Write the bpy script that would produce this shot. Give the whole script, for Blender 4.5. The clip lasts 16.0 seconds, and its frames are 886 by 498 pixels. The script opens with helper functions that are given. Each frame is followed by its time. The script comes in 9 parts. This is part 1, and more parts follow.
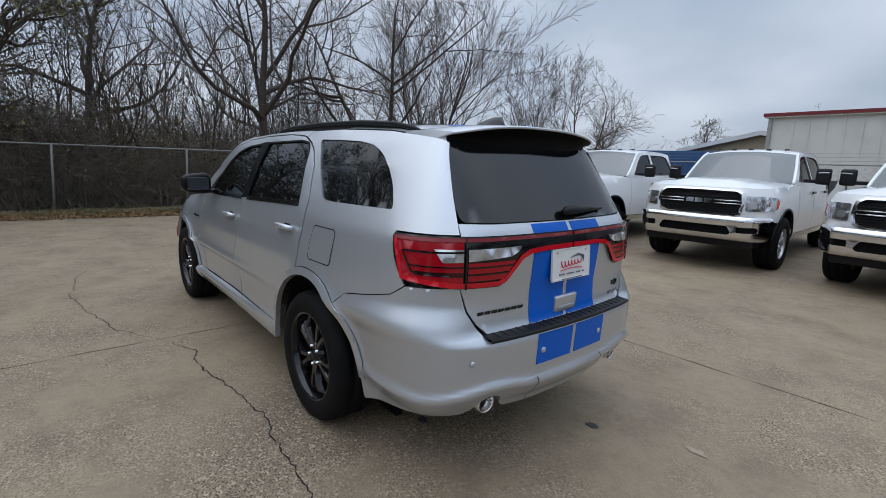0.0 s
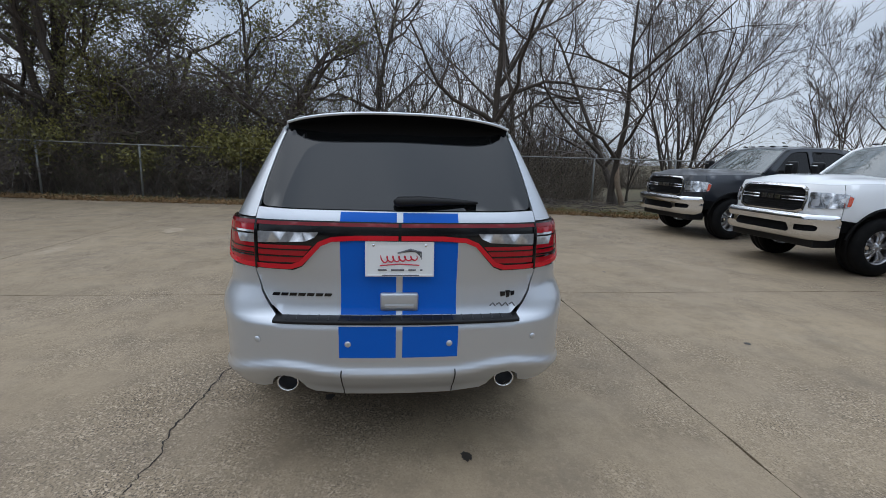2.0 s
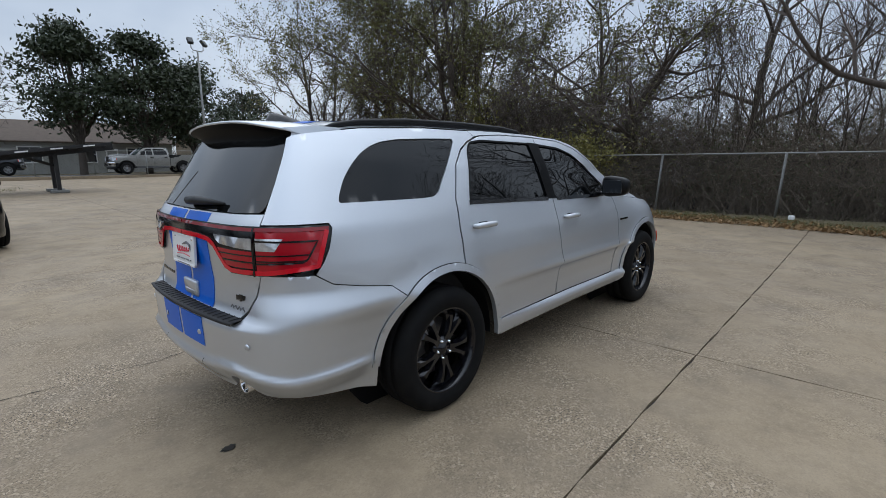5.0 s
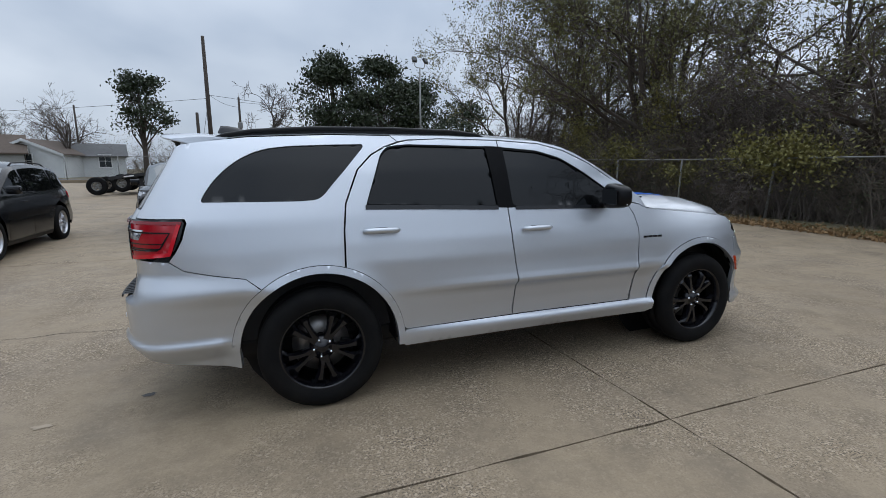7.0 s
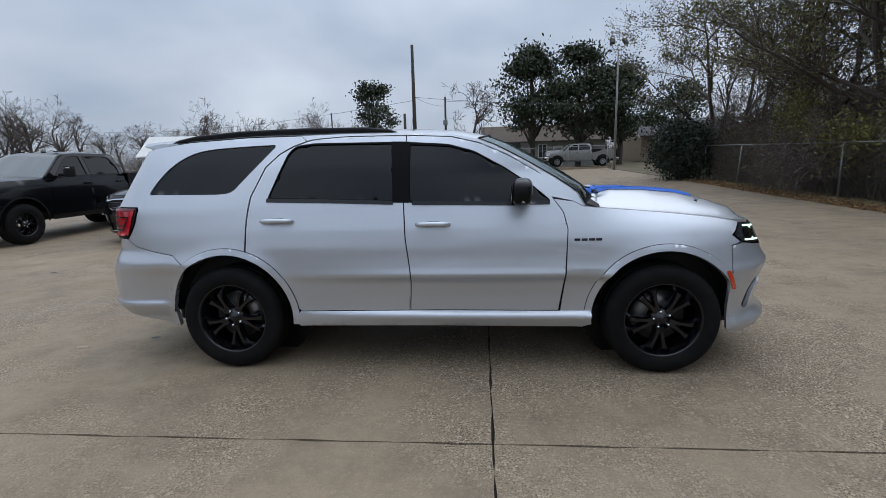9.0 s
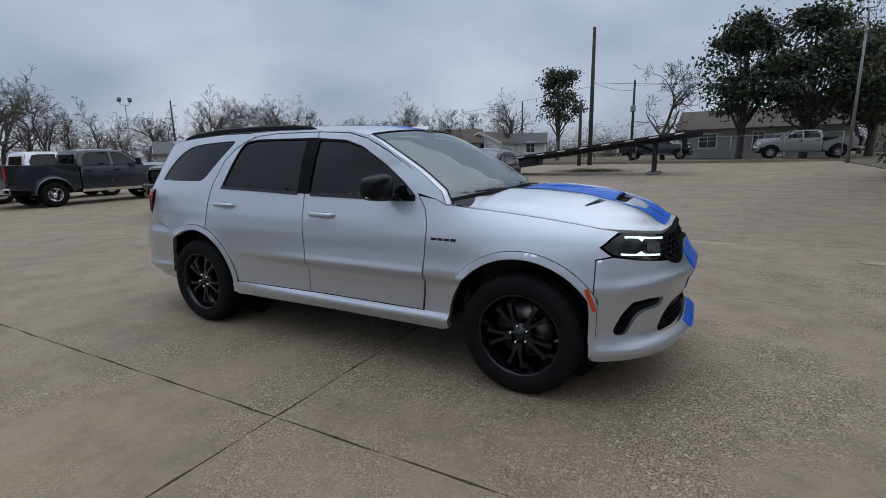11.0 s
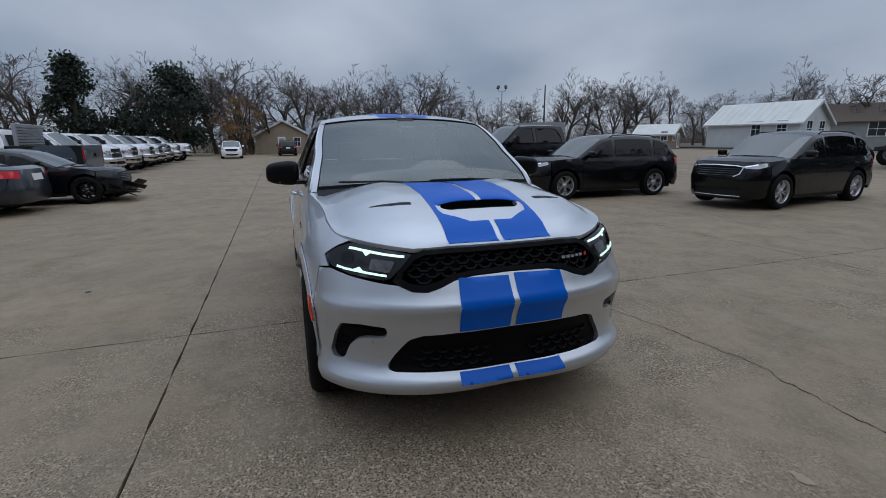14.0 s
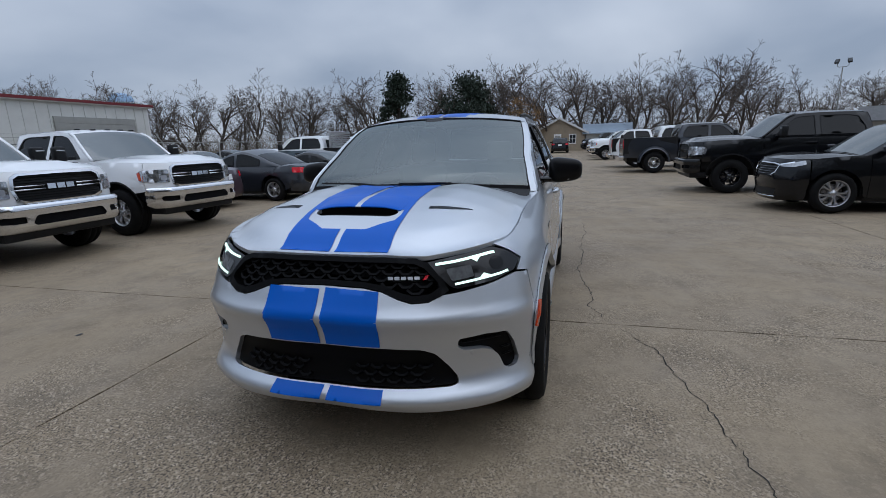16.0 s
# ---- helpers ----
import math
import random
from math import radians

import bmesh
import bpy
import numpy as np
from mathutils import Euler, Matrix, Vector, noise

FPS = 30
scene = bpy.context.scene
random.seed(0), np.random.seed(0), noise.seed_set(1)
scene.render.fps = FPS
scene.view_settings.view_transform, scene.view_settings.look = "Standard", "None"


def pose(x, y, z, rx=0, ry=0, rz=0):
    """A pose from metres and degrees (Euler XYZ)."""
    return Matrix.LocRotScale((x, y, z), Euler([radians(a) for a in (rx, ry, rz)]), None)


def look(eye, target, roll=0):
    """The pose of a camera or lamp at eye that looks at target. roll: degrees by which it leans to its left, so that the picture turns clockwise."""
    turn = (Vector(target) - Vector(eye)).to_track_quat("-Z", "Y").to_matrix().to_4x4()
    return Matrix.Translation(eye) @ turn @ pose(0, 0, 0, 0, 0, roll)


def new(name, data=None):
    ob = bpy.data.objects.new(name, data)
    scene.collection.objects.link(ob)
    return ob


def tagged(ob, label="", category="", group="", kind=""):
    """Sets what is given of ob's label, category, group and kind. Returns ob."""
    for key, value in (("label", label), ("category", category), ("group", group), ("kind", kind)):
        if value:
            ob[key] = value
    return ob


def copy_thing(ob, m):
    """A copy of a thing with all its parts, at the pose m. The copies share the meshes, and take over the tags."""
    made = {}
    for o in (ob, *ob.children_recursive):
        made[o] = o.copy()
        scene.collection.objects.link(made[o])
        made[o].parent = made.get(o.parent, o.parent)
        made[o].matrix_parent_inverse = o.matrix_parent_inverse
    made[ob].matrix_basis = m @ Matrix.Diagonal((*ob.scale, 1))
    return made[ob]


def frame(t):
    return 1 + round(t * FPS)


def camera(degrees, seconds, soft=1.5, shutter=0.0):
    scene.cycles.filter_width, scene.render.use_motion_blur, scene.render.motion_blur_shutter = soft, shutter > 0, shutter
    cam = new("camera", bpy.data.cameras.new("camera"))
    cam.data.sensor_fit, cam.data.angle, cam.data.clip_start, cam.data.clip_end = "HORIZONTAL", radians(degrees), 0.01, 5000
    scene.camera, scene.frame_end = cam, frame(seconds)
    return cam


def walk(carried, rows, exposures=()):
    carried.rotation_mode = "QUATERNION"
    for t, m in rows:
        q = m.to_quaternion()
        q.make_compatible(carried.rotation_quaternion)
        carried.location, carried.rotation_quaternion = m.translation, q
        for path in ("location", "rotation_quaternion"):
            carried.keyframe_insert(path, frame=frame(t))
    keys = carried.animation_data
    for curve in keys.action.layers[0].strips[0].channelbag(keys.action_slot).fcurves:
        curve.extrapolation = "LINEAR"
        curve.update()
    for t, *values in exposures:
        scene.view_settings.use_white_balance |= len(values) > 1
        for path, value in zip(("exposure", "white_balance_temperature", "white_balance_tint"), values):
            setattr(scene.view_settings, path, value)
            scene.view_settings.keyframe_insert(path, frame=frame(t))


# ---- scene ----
cam = camera(86.5, 16.0, soft=0.8)
PATH = [
    (0, (-3.971, 2.014, 1.508), (-2.469, 0.744, 1.149), 1.9),
    (0.5, (-4.293, 1.555, 1.514), (-2.633, 0.502, 1.147), 2.1),
    (1, (-4.485, 1.062, 1.498), (-2.689, 0.261, 1.128), 2.2),
    (1.5, (-4.667, 0.547, 1.505), (-2.77, 0.032, 1.135), 2.0),
    (2, (-4.735, 0.029, 1.489), (-2.782, -0.18, 1.114), 1.6),
    (2.5, (-4.729, -0.497, 1.497), (-2.768, -0.39, 1.119), 0.8),
    (3, (-4.624, -0.982, 1.496), (-2.702, -0.578, 1.118), 0.2),
    (3.5, (-4.41, -1.418, 1.5), (-2.568, -0.744, 1.122), 0.0),
    (4, (-4.17, -1.907, 1.5), (-2.44, -0.979, 1.125), -0.2),
    (4.5, (-3.829, -2.315, 1.49), (-2.236, -1.166, 1.118), -0.3),
    (5, (-3.476, -2.72, 1.482), (-2.038, -1.38, 1.119), -0.35),
    (5.5, (-3.122, -3.077, 1.466), (-1.852, -1.571, 1.119), -0.2),
    (6, (-2.716, -3.366, 1.469), (-1.632, -1.721, 1.125), -0.2),
    (6.5, (-2.27, -3.59, 1.475), (-1.381, -1.832, 1.132), -0.2),
    (7, (-1.787, -3.758, 1.481), (-1.1, -1.911, 1.137), -0.3),
    (7.5, (-1.266, -3.88, 1.483), (-0.794, -1.968, 1.136), -0.6),
    (8, (-0.751, -3.984, 1.481), (-0.502, -2.032, 1.127), -1.0),
    (8.5, (-0.189, -4.085, 1.482), (-0.164, -2.118, 1.123), -1.3),
    (9, (0.354, -4.075, 1.472), (0.163, -2.118, 1.108), -1.6),
    (9.5, (0.908, -4.07, 1.467), (0.508, -2.145, 1.099), -1.8),
    (10, (1.452, -3.966, 1.464), (0.86, -2.093, 1.089), -1.7),
    (10.5, (1.972, -3.774, 1.463), (1.196, -1.97, 1.081), -1.5),
    (11, (2.449, -3.5, 1.466), (1.494, -1.787, 1.076), -1.2),
    (11.5, (2.869, -3.153, 1.473), (1.733, -1.557, 1.076), -0.9),
    (12, (3.306, -2.818, 1.491), (1.999, -1.359, 1.087), -0.5),
    (12.5, (3.642, -2.393, 1.493), (2.172, -1.1, 1.081), -0.1),
    (13, (3.973, -1.954, 1.513), (2.354, -0.86, 1.085), -0.2),
    (13.5, (4.161, -1.479, 1.5), (2.413, -0.613, 1.061), -0.2),
    (14, (4.324, -0.997, 1.494), (2.474, -0.383, 1.044), -0.4),
    (14.5, (4.347, -0.492, 1.479), (2.43, -0.153, 1.022), -0.7),
    (15, (4.358, 0.042, 1.478), (2.413, 0.087, 1.012), -1.2),
    (15.5, (4.308, 0.565, 1.483), (2.378, 0.313, 1.022), -1.7),
    (16, (4.155, 1.069, 1.485), (2.277, 0.543, 1.044), -1.8),
]
EXPOSURE = [(0, 0.06, 6450, 10), (2.5, 0.2, 6500, 9), (5, 0.22, 6500, 9), (7.5, 0.15, 6500, 10), (9, 0.08, 6450, 11), (11.5, -0.3, 6350, 11), (12.5, -0.54, 6300, 11), (14.5, -0.44, 6200, 11), (15, -0.55, 6200, 11), (15.5, -0.28, 6200, 11), (16, -0.23, 6200, 11)]
walk(cam, [(t, look(eye, target, roll)) for t, eye, target, roll in PATH], exposures=EXPOSURE)

# ---- world, sun, exposure ----
SUN_ELEV, SUN_ROT = radians(58), radians(40)
world = bpy.data.worlds.new("overcast_sky")
world.use_nodes = True
scene.world = world
wt = world.node_tree
wt.nodes.clear()


def wnode(kind, **vals):
    n = wt.nodes.new(kind)
    for k, v in vals.items():
        n.inputs[k].default_value = v
    return n


w_out = wt.nodes.new("ShaderNodeOutputWorld")
w_bg = wnode("ShaderNodeBackground", Strength=0.1)
w_sky = wt.nodes.new("ShaderNodeTexSky")
w_sky.sky_type, w_sky.sun_disc, w_sky.sun_elevation, w_sky.sun_rotation = "NISHITA", False, SUN_ELEV, SUN_ROT
w_sky.dust_density, w_sky.air_density = 1.0, 1.0
# cloud deck: grey-blue layered noise stretched towards the horizon
w_co = wt.nodes.new("ShaderNodeTexCoord")
w_sep = wt.nodes.new("ShaderNodeSeparateXYZ")
wt.links.new(w_co.outputs["Generated"], w_sep.inputs[0])
w_h = wt.nodes.new("ShaderNodeMath"); w_h.operation = "ADD"; w_h.inputs[1].default_value = 0.42
w_abs = wt.nodes.new("ShaderNodeMath"); w_abs.operation = "ABSOLUTE"
wt.links.new(w_sep.outputs["Z"], w_abs.inputs[0])
wt.links.new(w_abs.outputs[0], w_h.inputs[0])
w_dx = wt.nodes.new("ShaderNodeMath"); w_dx.operation = "DIVIDE"
w_dy = wt.nodes.new("ShaderNodeMath"); w_dy.operation = "DIVIDE"
wt.links.new(w_sep.outputs["X"], w_dx.inputs[0]); wt.links.new(w_h.outputs[0], w_dx.inputs[1])
wt.links.new(w_sep.outputs["Y"], w_dy.inputs[0]); wt.links.new(w_h.outputs[0], w_dy.inputs[1])
w_com = wt.nodes.new("ShaderNodeCombineXYZ")
wt.links.new(w_dx.outputs[0], w_com.inputs[0]); wt.links.new(w_dy.outputs[0], w_com.inputs[1])
w_n = wnode("ShaderNodeTexNoise", Scale=1.5, Detail=5.0, Roughness=0.42, Distortion=0.15)
wt.links.new(w_com.outputs[0], w_n.inputs["Vector"])
w_ramp = wt.nodes.new("ShaderNodeValToRGB")
w_ramp.color_ramp.elements[0].position, w_ramp.color_ramp.elements[0].color = 0.34, (2.9, 3.5, 4.45, 1)
w_ramp.color_ramp.elements[1].position, w_ramp.color_ramp.elements[1].color = 0.74, (5.7, 6.25, 7.05, 1)
wt.links.new(w_n.outputs["Fac"], w_ramp.inputs[0])
w_mix = wt.nodes.new("ShaderNodeMix"); w_mix.data_type = "RGBA"; w_mix.inputs["Factor"].default_value = 0.93
wt.links.new(w_sky.outputs[0], w_mix.inputs["A"]); wt.links.new(w_ramp.outputs[0], w_mix.inputs["B"])
# an overcast sky is brightest overhead
w_sq = wt.nodes.new("ShaderNodeMath"); w_sq.operation = "POWER"; w_sq.inputs[1].default_value = 2.0
wt.links.new(w_abs.outputs[0], w_sq.inputs[0])
w_up = wt.nodes.new("ShaderNodeMath"); w_up.operation = "MULTIPLY_ADD"; w_up.inputs[1].default_value, w_up.inputs[2].default_value = 2.0, 1.13
wt.links.new(w_sq.outputs[0], w_up.inputs[0])
w_gain = wt.nodes.new("ShaderNodeVectorMath"); w_gain.operation = "SCALE"
wt.links.new(w_mix.outputs["Result"], w_gain.inputs[0]); wt.links.new(w_up.outputs[0], w_gain.inputs["Scale"])
wt.links.new(w_gain.outputs[0], w_bg.inputs["Color"])
wt.links.new(w_bg.outputs[0], w_out.inputs[0])
sun = new("sun", bpy.data.lights.new("sun", "SUN"))
sun.data.energy, sun.data.angle, sun.data.color = 0.6, radians(80), (1.0, 0.97, 0.93)
sun.matrix_world = look((0, 0, 0), (-math.sin(SUN_ROT) * math.cos(SUN_ELEV), -math.cos(SUN_ROT) * math.cos(SUN_ELEV), -math.sin(SUN_ELEV)))
scene.view_settings.exposure = 0.0


# ---- materials ----
def mat(name, color=(0.5, 0.5, 0.5), rough=0.5, metal=0.0, coat=0.0, spec=0.5, vary=0.0, vscale=3.0, grain=0.0, gscale=60.0,
        bump=0.0, bscale=80.0, island=0.0, obrand=0.0, trans=0.0, ior=1.5, emit=0.0, dark=None, coat_rough=0.03, rvary=0.0):
    """A principled surface with large stains, fine grain, relief and variation from piece to piece."""
    m = bpy.data.materials.new(name)
    m.use_nodes = True
    nt = m.node_tree
    b = nt.nodes["Principled BSDF"]
    b.inputs["Roughness"].default_value = rough
    b.inputs["Metallic"].default_value = metal
    b.inputs["Coat Weight"].default_value = coat
    b.inputs["Coat Roughness"].default_value = coat_rough
    b.inputs["Specular IOR Level"].default_value = spec
    b.inputs["IOR"].default_value = ior
    b.inputs["Transmission Weight"].default_value = trans
    b.inputs["Base Color"].default_value = (*color, 1)
    if emit:
        b.inputs["Emission Color"].default_value = (*color, 1)
        b.inputs["Emission Strength"].default_value = emit
    co = nt.nodes.new("ShaderNodeTexCoord")
    last = None

    def noise_node(scale, detail=5.0, rgh=0.55):
        n = nt.nodes.new("ShaderNodeTexNoise")
        n.inputs["Scale"].default_value, n.inputs["Detail"].default_value, n.inputs["Roughness"].default_value = scale, detail, rgh
        nt.links.new(co.outputs["Object"], n.inputs["Vector"])
        return n.outputs["Fac"]

    def blend(fac, col_b, src, amount):
        k = nt.nodes.new("ShaderNodeMix")
        k.data_type = "RGBA"
        mul = nt.nodes.new("ShaderNodeMath")
        mul.operation, mul.use_clamp = "MULTIPLY", True
        mul.inputs[1].default_value = amount
        nt.links.new(fac, mul.inputs[0])
        nt.links.new(mul.outputs[0], k.inputs["Factor"])
        if src is None:
            k.inputs["A"].default_value = (*color, 1)
        else:
            nt.links.new(src, k.inputs["A"])
        k.inputs["B"].default_value = (*col_b, 1)
        return k.outputs["Result"]

    d = dark or tuple(c * 0.55 for c in color)
    if vary:
        st = nt.nodes.new("ShaderNodeMapRange")
        st.inputs["From Min"].default_value, st.inputs["From Max"].default_value = 0.4, 0.72
        nt.links.new(noise_node(vscale), st.inputs["Value"])
        last = blend(st.outputs[0], d, last, vary)
    if grain:
        st = nt.nodes.new("ShaderNodeMapRange")
        st.inputs["From Min"].default_value, st.inputs["From Max"].default_value = 0.35, 0.75
        nt.links.new(noise_node(gscale, 3.0), st.inputs["Value"])
        last = blend(st.outputs[0], tuple(c * 0.4 for c in d), last, grain)
    if island or obrand:
        src = nt.nodes.new("ShaderNodeNewGeometry").outputs["Random Per Island"] if island else nt.nodes.new("ShaderNodeObjectInfo").outputs["Random"]
        last = blend(src, tuple(c * 0.45 for c in color), last, island or obrand)
    if last is not None:
        nt.links.new(last, b.inputs["Base Color"])
    if rvary:
        mr = nt.nodes.new("ShaderNodeMapRange")
        mr.inputs["To Min"].default_value, mr.inputs["To Max"].default_value = max(0.02, rough - rvary), min(1, rough + rvary)
        nt.links.new(noise_node(vscale * 1.7), mr.inputs["Value"])
        nt.links.new(mr.outputs[0], b.inputs["Roughness"])
    if bump:
        bp = nt.nodes.new("ShaderNodeBump")
        bp.inputs["Strength"].default_value, bp.inputs["Distance"].default_value = bump, 0.01
        nt.links.new(noise_node(bscale, 4.0), bp.inputs["Height"])
        nt.links.new(bp.outputs[0], b.inputs["Normal"])
    return m


M = {}
M["silver"] = mat("silver_metallic_paint", (0.585, 0.613, 0.652), 0.42, 0.78, 1.0, vary=0.05, vscale=1.2, grain=0.10, gscale=900, coat_rough=0.02)
M["blue"] = mat("blue_vinyl_stripe", (0.001, 0.108, 0.54), 0.45, 0.0, 0.25, spec=0.1, vary=0.06, vscale=5, coat_rough=0.05)
M["white_paint"] = mat("white_car_paint", (0.84, 0.85, 0.86), 0.3, 0.0, 1.0, vary=0.05, vscale=1.5)
M["black_paint"] = mat("black_car_paint", (0.004, 0.0045, 0.006), 0.2, 0.0, 0.5, spec=0.2, vary=0.2, vscale=2)
M["grey_paint"] = mat("granite_grey_paint", (0.022, 0.026, 0.035), 0.3, 0.3, 0.8, vary=0.1)
M["maroon_paint"] = mat("dull_maroon_paint", (0.07, 0.045, 0.055), 0.35, 0.3, 0.8, vary=0.1)
M["green_paint"] = mat("slate_blue_paint", (0.05, 0.075, 0.095), 0.35, 0.2, 0.8, vary=0.2)
M["tan_metal_paint"] = mat("pewter_paint", (0.3, 0.29, 0.27), 0.4, 0.5, 0.7, vary=0.1)
M["gloss_black"] = mat("gloss_black_plastic", (0.005, 0.005, 0.006), 0.15, 0.0, 0.2, spec=0.4, vary=0.2)
M["satin_black"] = mat("satin_black_plastic", (0.008, 0.008, 0.009), 0.5, spec=0.3, vary=0.3, vscale=8, bump=0.05, bscale=300)
M["rubber"] = mat("tyre_rubber", (0.007, 0.007, 0.0075), 0.75, spec=0.12, vary=0.4, vscale=9, dark=(0.018, 0.017, 0.015), bump=0.1, bscale=120)
M["wheel_black"] = mat("gloss_black_alloy", (0.005, 0.005, 0.007), 0.17, 0.0, 0.35, spec=0.35, vary=0.2)
M["alloy"] = mat("silver_alloy", (0.5, 0.5, 0.52), 0.3, 0.9, vary=0.15, vscale=12)
M["chrome"] = mat("chrome", (0.75, 0.76, 0.78), 0.08, 1.0, vary=0.05)
M["steel"] = mat("brake_steel", (0.3, 0.29, 0.28), 0.4, 0.9, vary=0.4, vscale=15, dark=(0.12, 0.07, 0.04))
M["tint_rear"] = mat("heated_rear_glass", (0.006, 0.0065, 0.007), 0.02, 0.0, 0.0, spec=0.6, vary=0.1)
M["tint"] = mat("privacy_glass", (0.004, 0.0045, 0.005), 0.02, 0.0, 0.0, spec=0.33, vary=0.1)


def screen_glass(name, tint, ior):
    """Thin laminated glass: tinted see-through with a sharp reflection."""
    m = bpy.data.materials.new(name)
    m.use_nodes = True
    nt = m.node_tree
    nt.nodes.remove(nt.nodes["Principled BSDF"])
    tr, gl = nt.nodes.new("ShaderNodeBsdfTransparent"), nt.nodes.new("ShaderNodeBsdfGlossy")
    tr.inputs["Color"].default_value = (*tint, 1)
    gl.inputs["Color"].default_value, gl.inputs["Roughness"].default_value = (0.9, 0.97, 0.96, 1), 0.02
    fr, mx = nt.nodes.new("ShaderNodeFresnel"), nt.nodes.new("ShaderNodeMixShader")
    fr.inputs["IOR"].default_value = ior
    nt.links.new(fr.outputs[0], mx.inputs[0])
    nt.links.new(tr.outputs[0], mx.inputs[1])
    nt.links.new(gl.outputs[0], mx.inputs[2])
    nt.links.new(mx.outputs[0], nt.nodes["Material Output"].inputs["Surface"])
    return m


M["clear_glass"] = screen_glass("windscreen_glass", (0.20, 0.28, 0.275), 2.3)
M["red_lens"] = mat("red_lamp_lens", (0.58, 0.006, 0.018), 0.15, 0.0, 0.25, spec=0.35, vary=0.15, vscale=30)
M["dark_red"] = mat("dark_red_lens", (0.2, 0.004, 0.01), 0.15, 0.0, 0.25, spec=0.35, vary=0.2, vscale=40)
M["clear_lens"] = mat("clear_lamp_lens", (0.55, 0.56, 0.58), 0.1, 0.55, 0.8, vary=0.5, vscale=35, dark=(0.15, 0.15, 0.16))
M["amber"] = mat("amber_lens", (0.6, 0.055, 0.01), 0.15, 0.0, 0.8, vary=0.1)
M["lamp_lit"] = mat("lit_led_strip", (0.72, 0.97, 0.82), 0.3, emit=1.1)
M["white_plastic"] = mat("white_plastic", (0.78, 0.78, 0.77), 0.4, vary=0.05)
M["red_print"] = mat("red_print", (0.6, 0.02, 0.05), 0.4)
M["grey_print"] = mat("grey_print", (0.12, 0.12, 0.13), 0.5)
M["interior"] = mat("dark_cabin_trim", (0.02, 0.02, 0.022), 0.7, vary=0.2, vscale=4)
M["seat"] = mat("black_seat_leather", (0.03, 0.029, 0.028), 0.5, vary=0.2, bump=0.1, bscale=200)


# ---- small building tools ----
def link_mesh(name, verts, faces, material, parent=None, label="", smooth=True):
    me = bpy.data.meshes.new(name)
    me.from_pydata([tuple(map(float, v)) for v in verts], [], [tuple(map(int, f)) for f in faces])
    me.materials.append(material)
    if smooth:
        me.polygons.foreach_set("use_smooth", [True] * len(me.polygons))
    me.update()
    ob = new(name, me)
    if parent is not None:
        ob.parent = parent
    return tagged(ob, label)


def part(name, bm, material, parent=None, label="", smooth=False):
    """Links a bmesh as one mesh object under a thing or under a part."""
    me = bpy.data.meshes.new(name)
    bm.to_mesh(me)
    bm.free()
    me.materials.append(material)
    if smooth:
        me.polygons.foreach_set("use_smooth", [True] * len(me.polygons))
    ob = new(name, me)
    if parent is not None:
        ob.parent = parent
    return tagged(ob, label)


def thing(name, m, label, category, group="", kind=""):
    ob = new(name)
    ob.matrix_world = m
    return tagged(ob, label, category, group, kind)


def add_box(bm, lo, hi, bevel=0.0, m=None):
    r = bmesh.ops.create_cube(bm, size=1.0)
    vs = r["verts"]
    c, d = (Vector(lo) + Vector(hi)) / 2, Vector(hi) - Vector(lo)
    for v in vs:
        v.co = Vector((v.co.x * d.x, v.co.y * d.y, v.co.z * d.z)) + c
    if bevel:
        es = list({e for v in vs for e in v.link_edges})
        out = bmesh.ops.bevel(bm, geom=es, offset=bevel, segments=2, affect="EDGES", profile=0.6)
        vs = list({v for f in out["faces"] for v in f.verts} | {v for v in vs if v.is_valid})
    if m is not None:
        bmesh.ops.transform(bm, matrix=m, verts=vs)
    return bm


def box(name, lo, hi, material, parent=None, bevel=0.0, label="", m=None):
    return part(name, add_box(bmesh.new(), lo, hi, bevel, m), material, parent, label)


def tube(pts, radii, sides=8, close=True):
    """Vertices and faces of a tube along points."""
    pts = [Vector(p) for p in pts]
    if isinstance(radii, (int, float)):
        radii = [radii] * len(pts)
    vs, fs = [], []
    up = Vector((0, 0, 1)) if abs((pts[-1] - pts[0]).normalized().z) < 0.9 else Vector((1, 0, 0))
    for i, p in enumerate(pts):
        d = (pts[min(i + 1, len(pts) - 1)] - pts[max(i - 1, 0)]).normalized()
        a = d.cross(up)
        a = a.normalized() if a.length > 1e-5 else Vector((1, 0, 0))
        b = a.cross(d).normalized()
        for k in range(sides):
            t = 2 * math.pi * k / sides
            vs.append(p + radii[i] * (math.cos(t) * a + math.sin(t) * b))
    for i in range(len(pts) - 1):
        for k in range(sides):
            j = (k + 1) % sides
            fs.append((i * sides + k, i * sides + j, (i + 1) * sides + j, (i + 1) * sides + k))
    if close:
        fs.append(tuple(range(sides))[::-1])
        fs.append(tuple(range((len(pts) - 1) * sides, len(pts) * sides)))
    return vs, fs


def joined(pieces):
    vs, fs = [], []
    for v, f in pieces:
        n = len(vs)
        vs += list(v)
        fs += [tuple(i + n for i in g) for g in f]
    return vs, fs


def lathe(profile, n=40, axis="y"):
    """Turns (radius, along) pairs round an axis through the origin."""
    vs, fs = [], []
    for i in range(n):
        a = 2 * math.pi * i / n
        for r, h in profile:
            vs.append((r * math.cos(a), h, r * math.sin(a)) if axis == "y" else (r * math.cos(a), r * math.sin(a), h))
    k = len(profile)
    for i in range(n):
        j = (i + 1) % n
        for p in range(k - 1):
            fs.append((i * k + p, i * k + p + 1, j * k + p + 1, j * k + p))
    return vs, fs


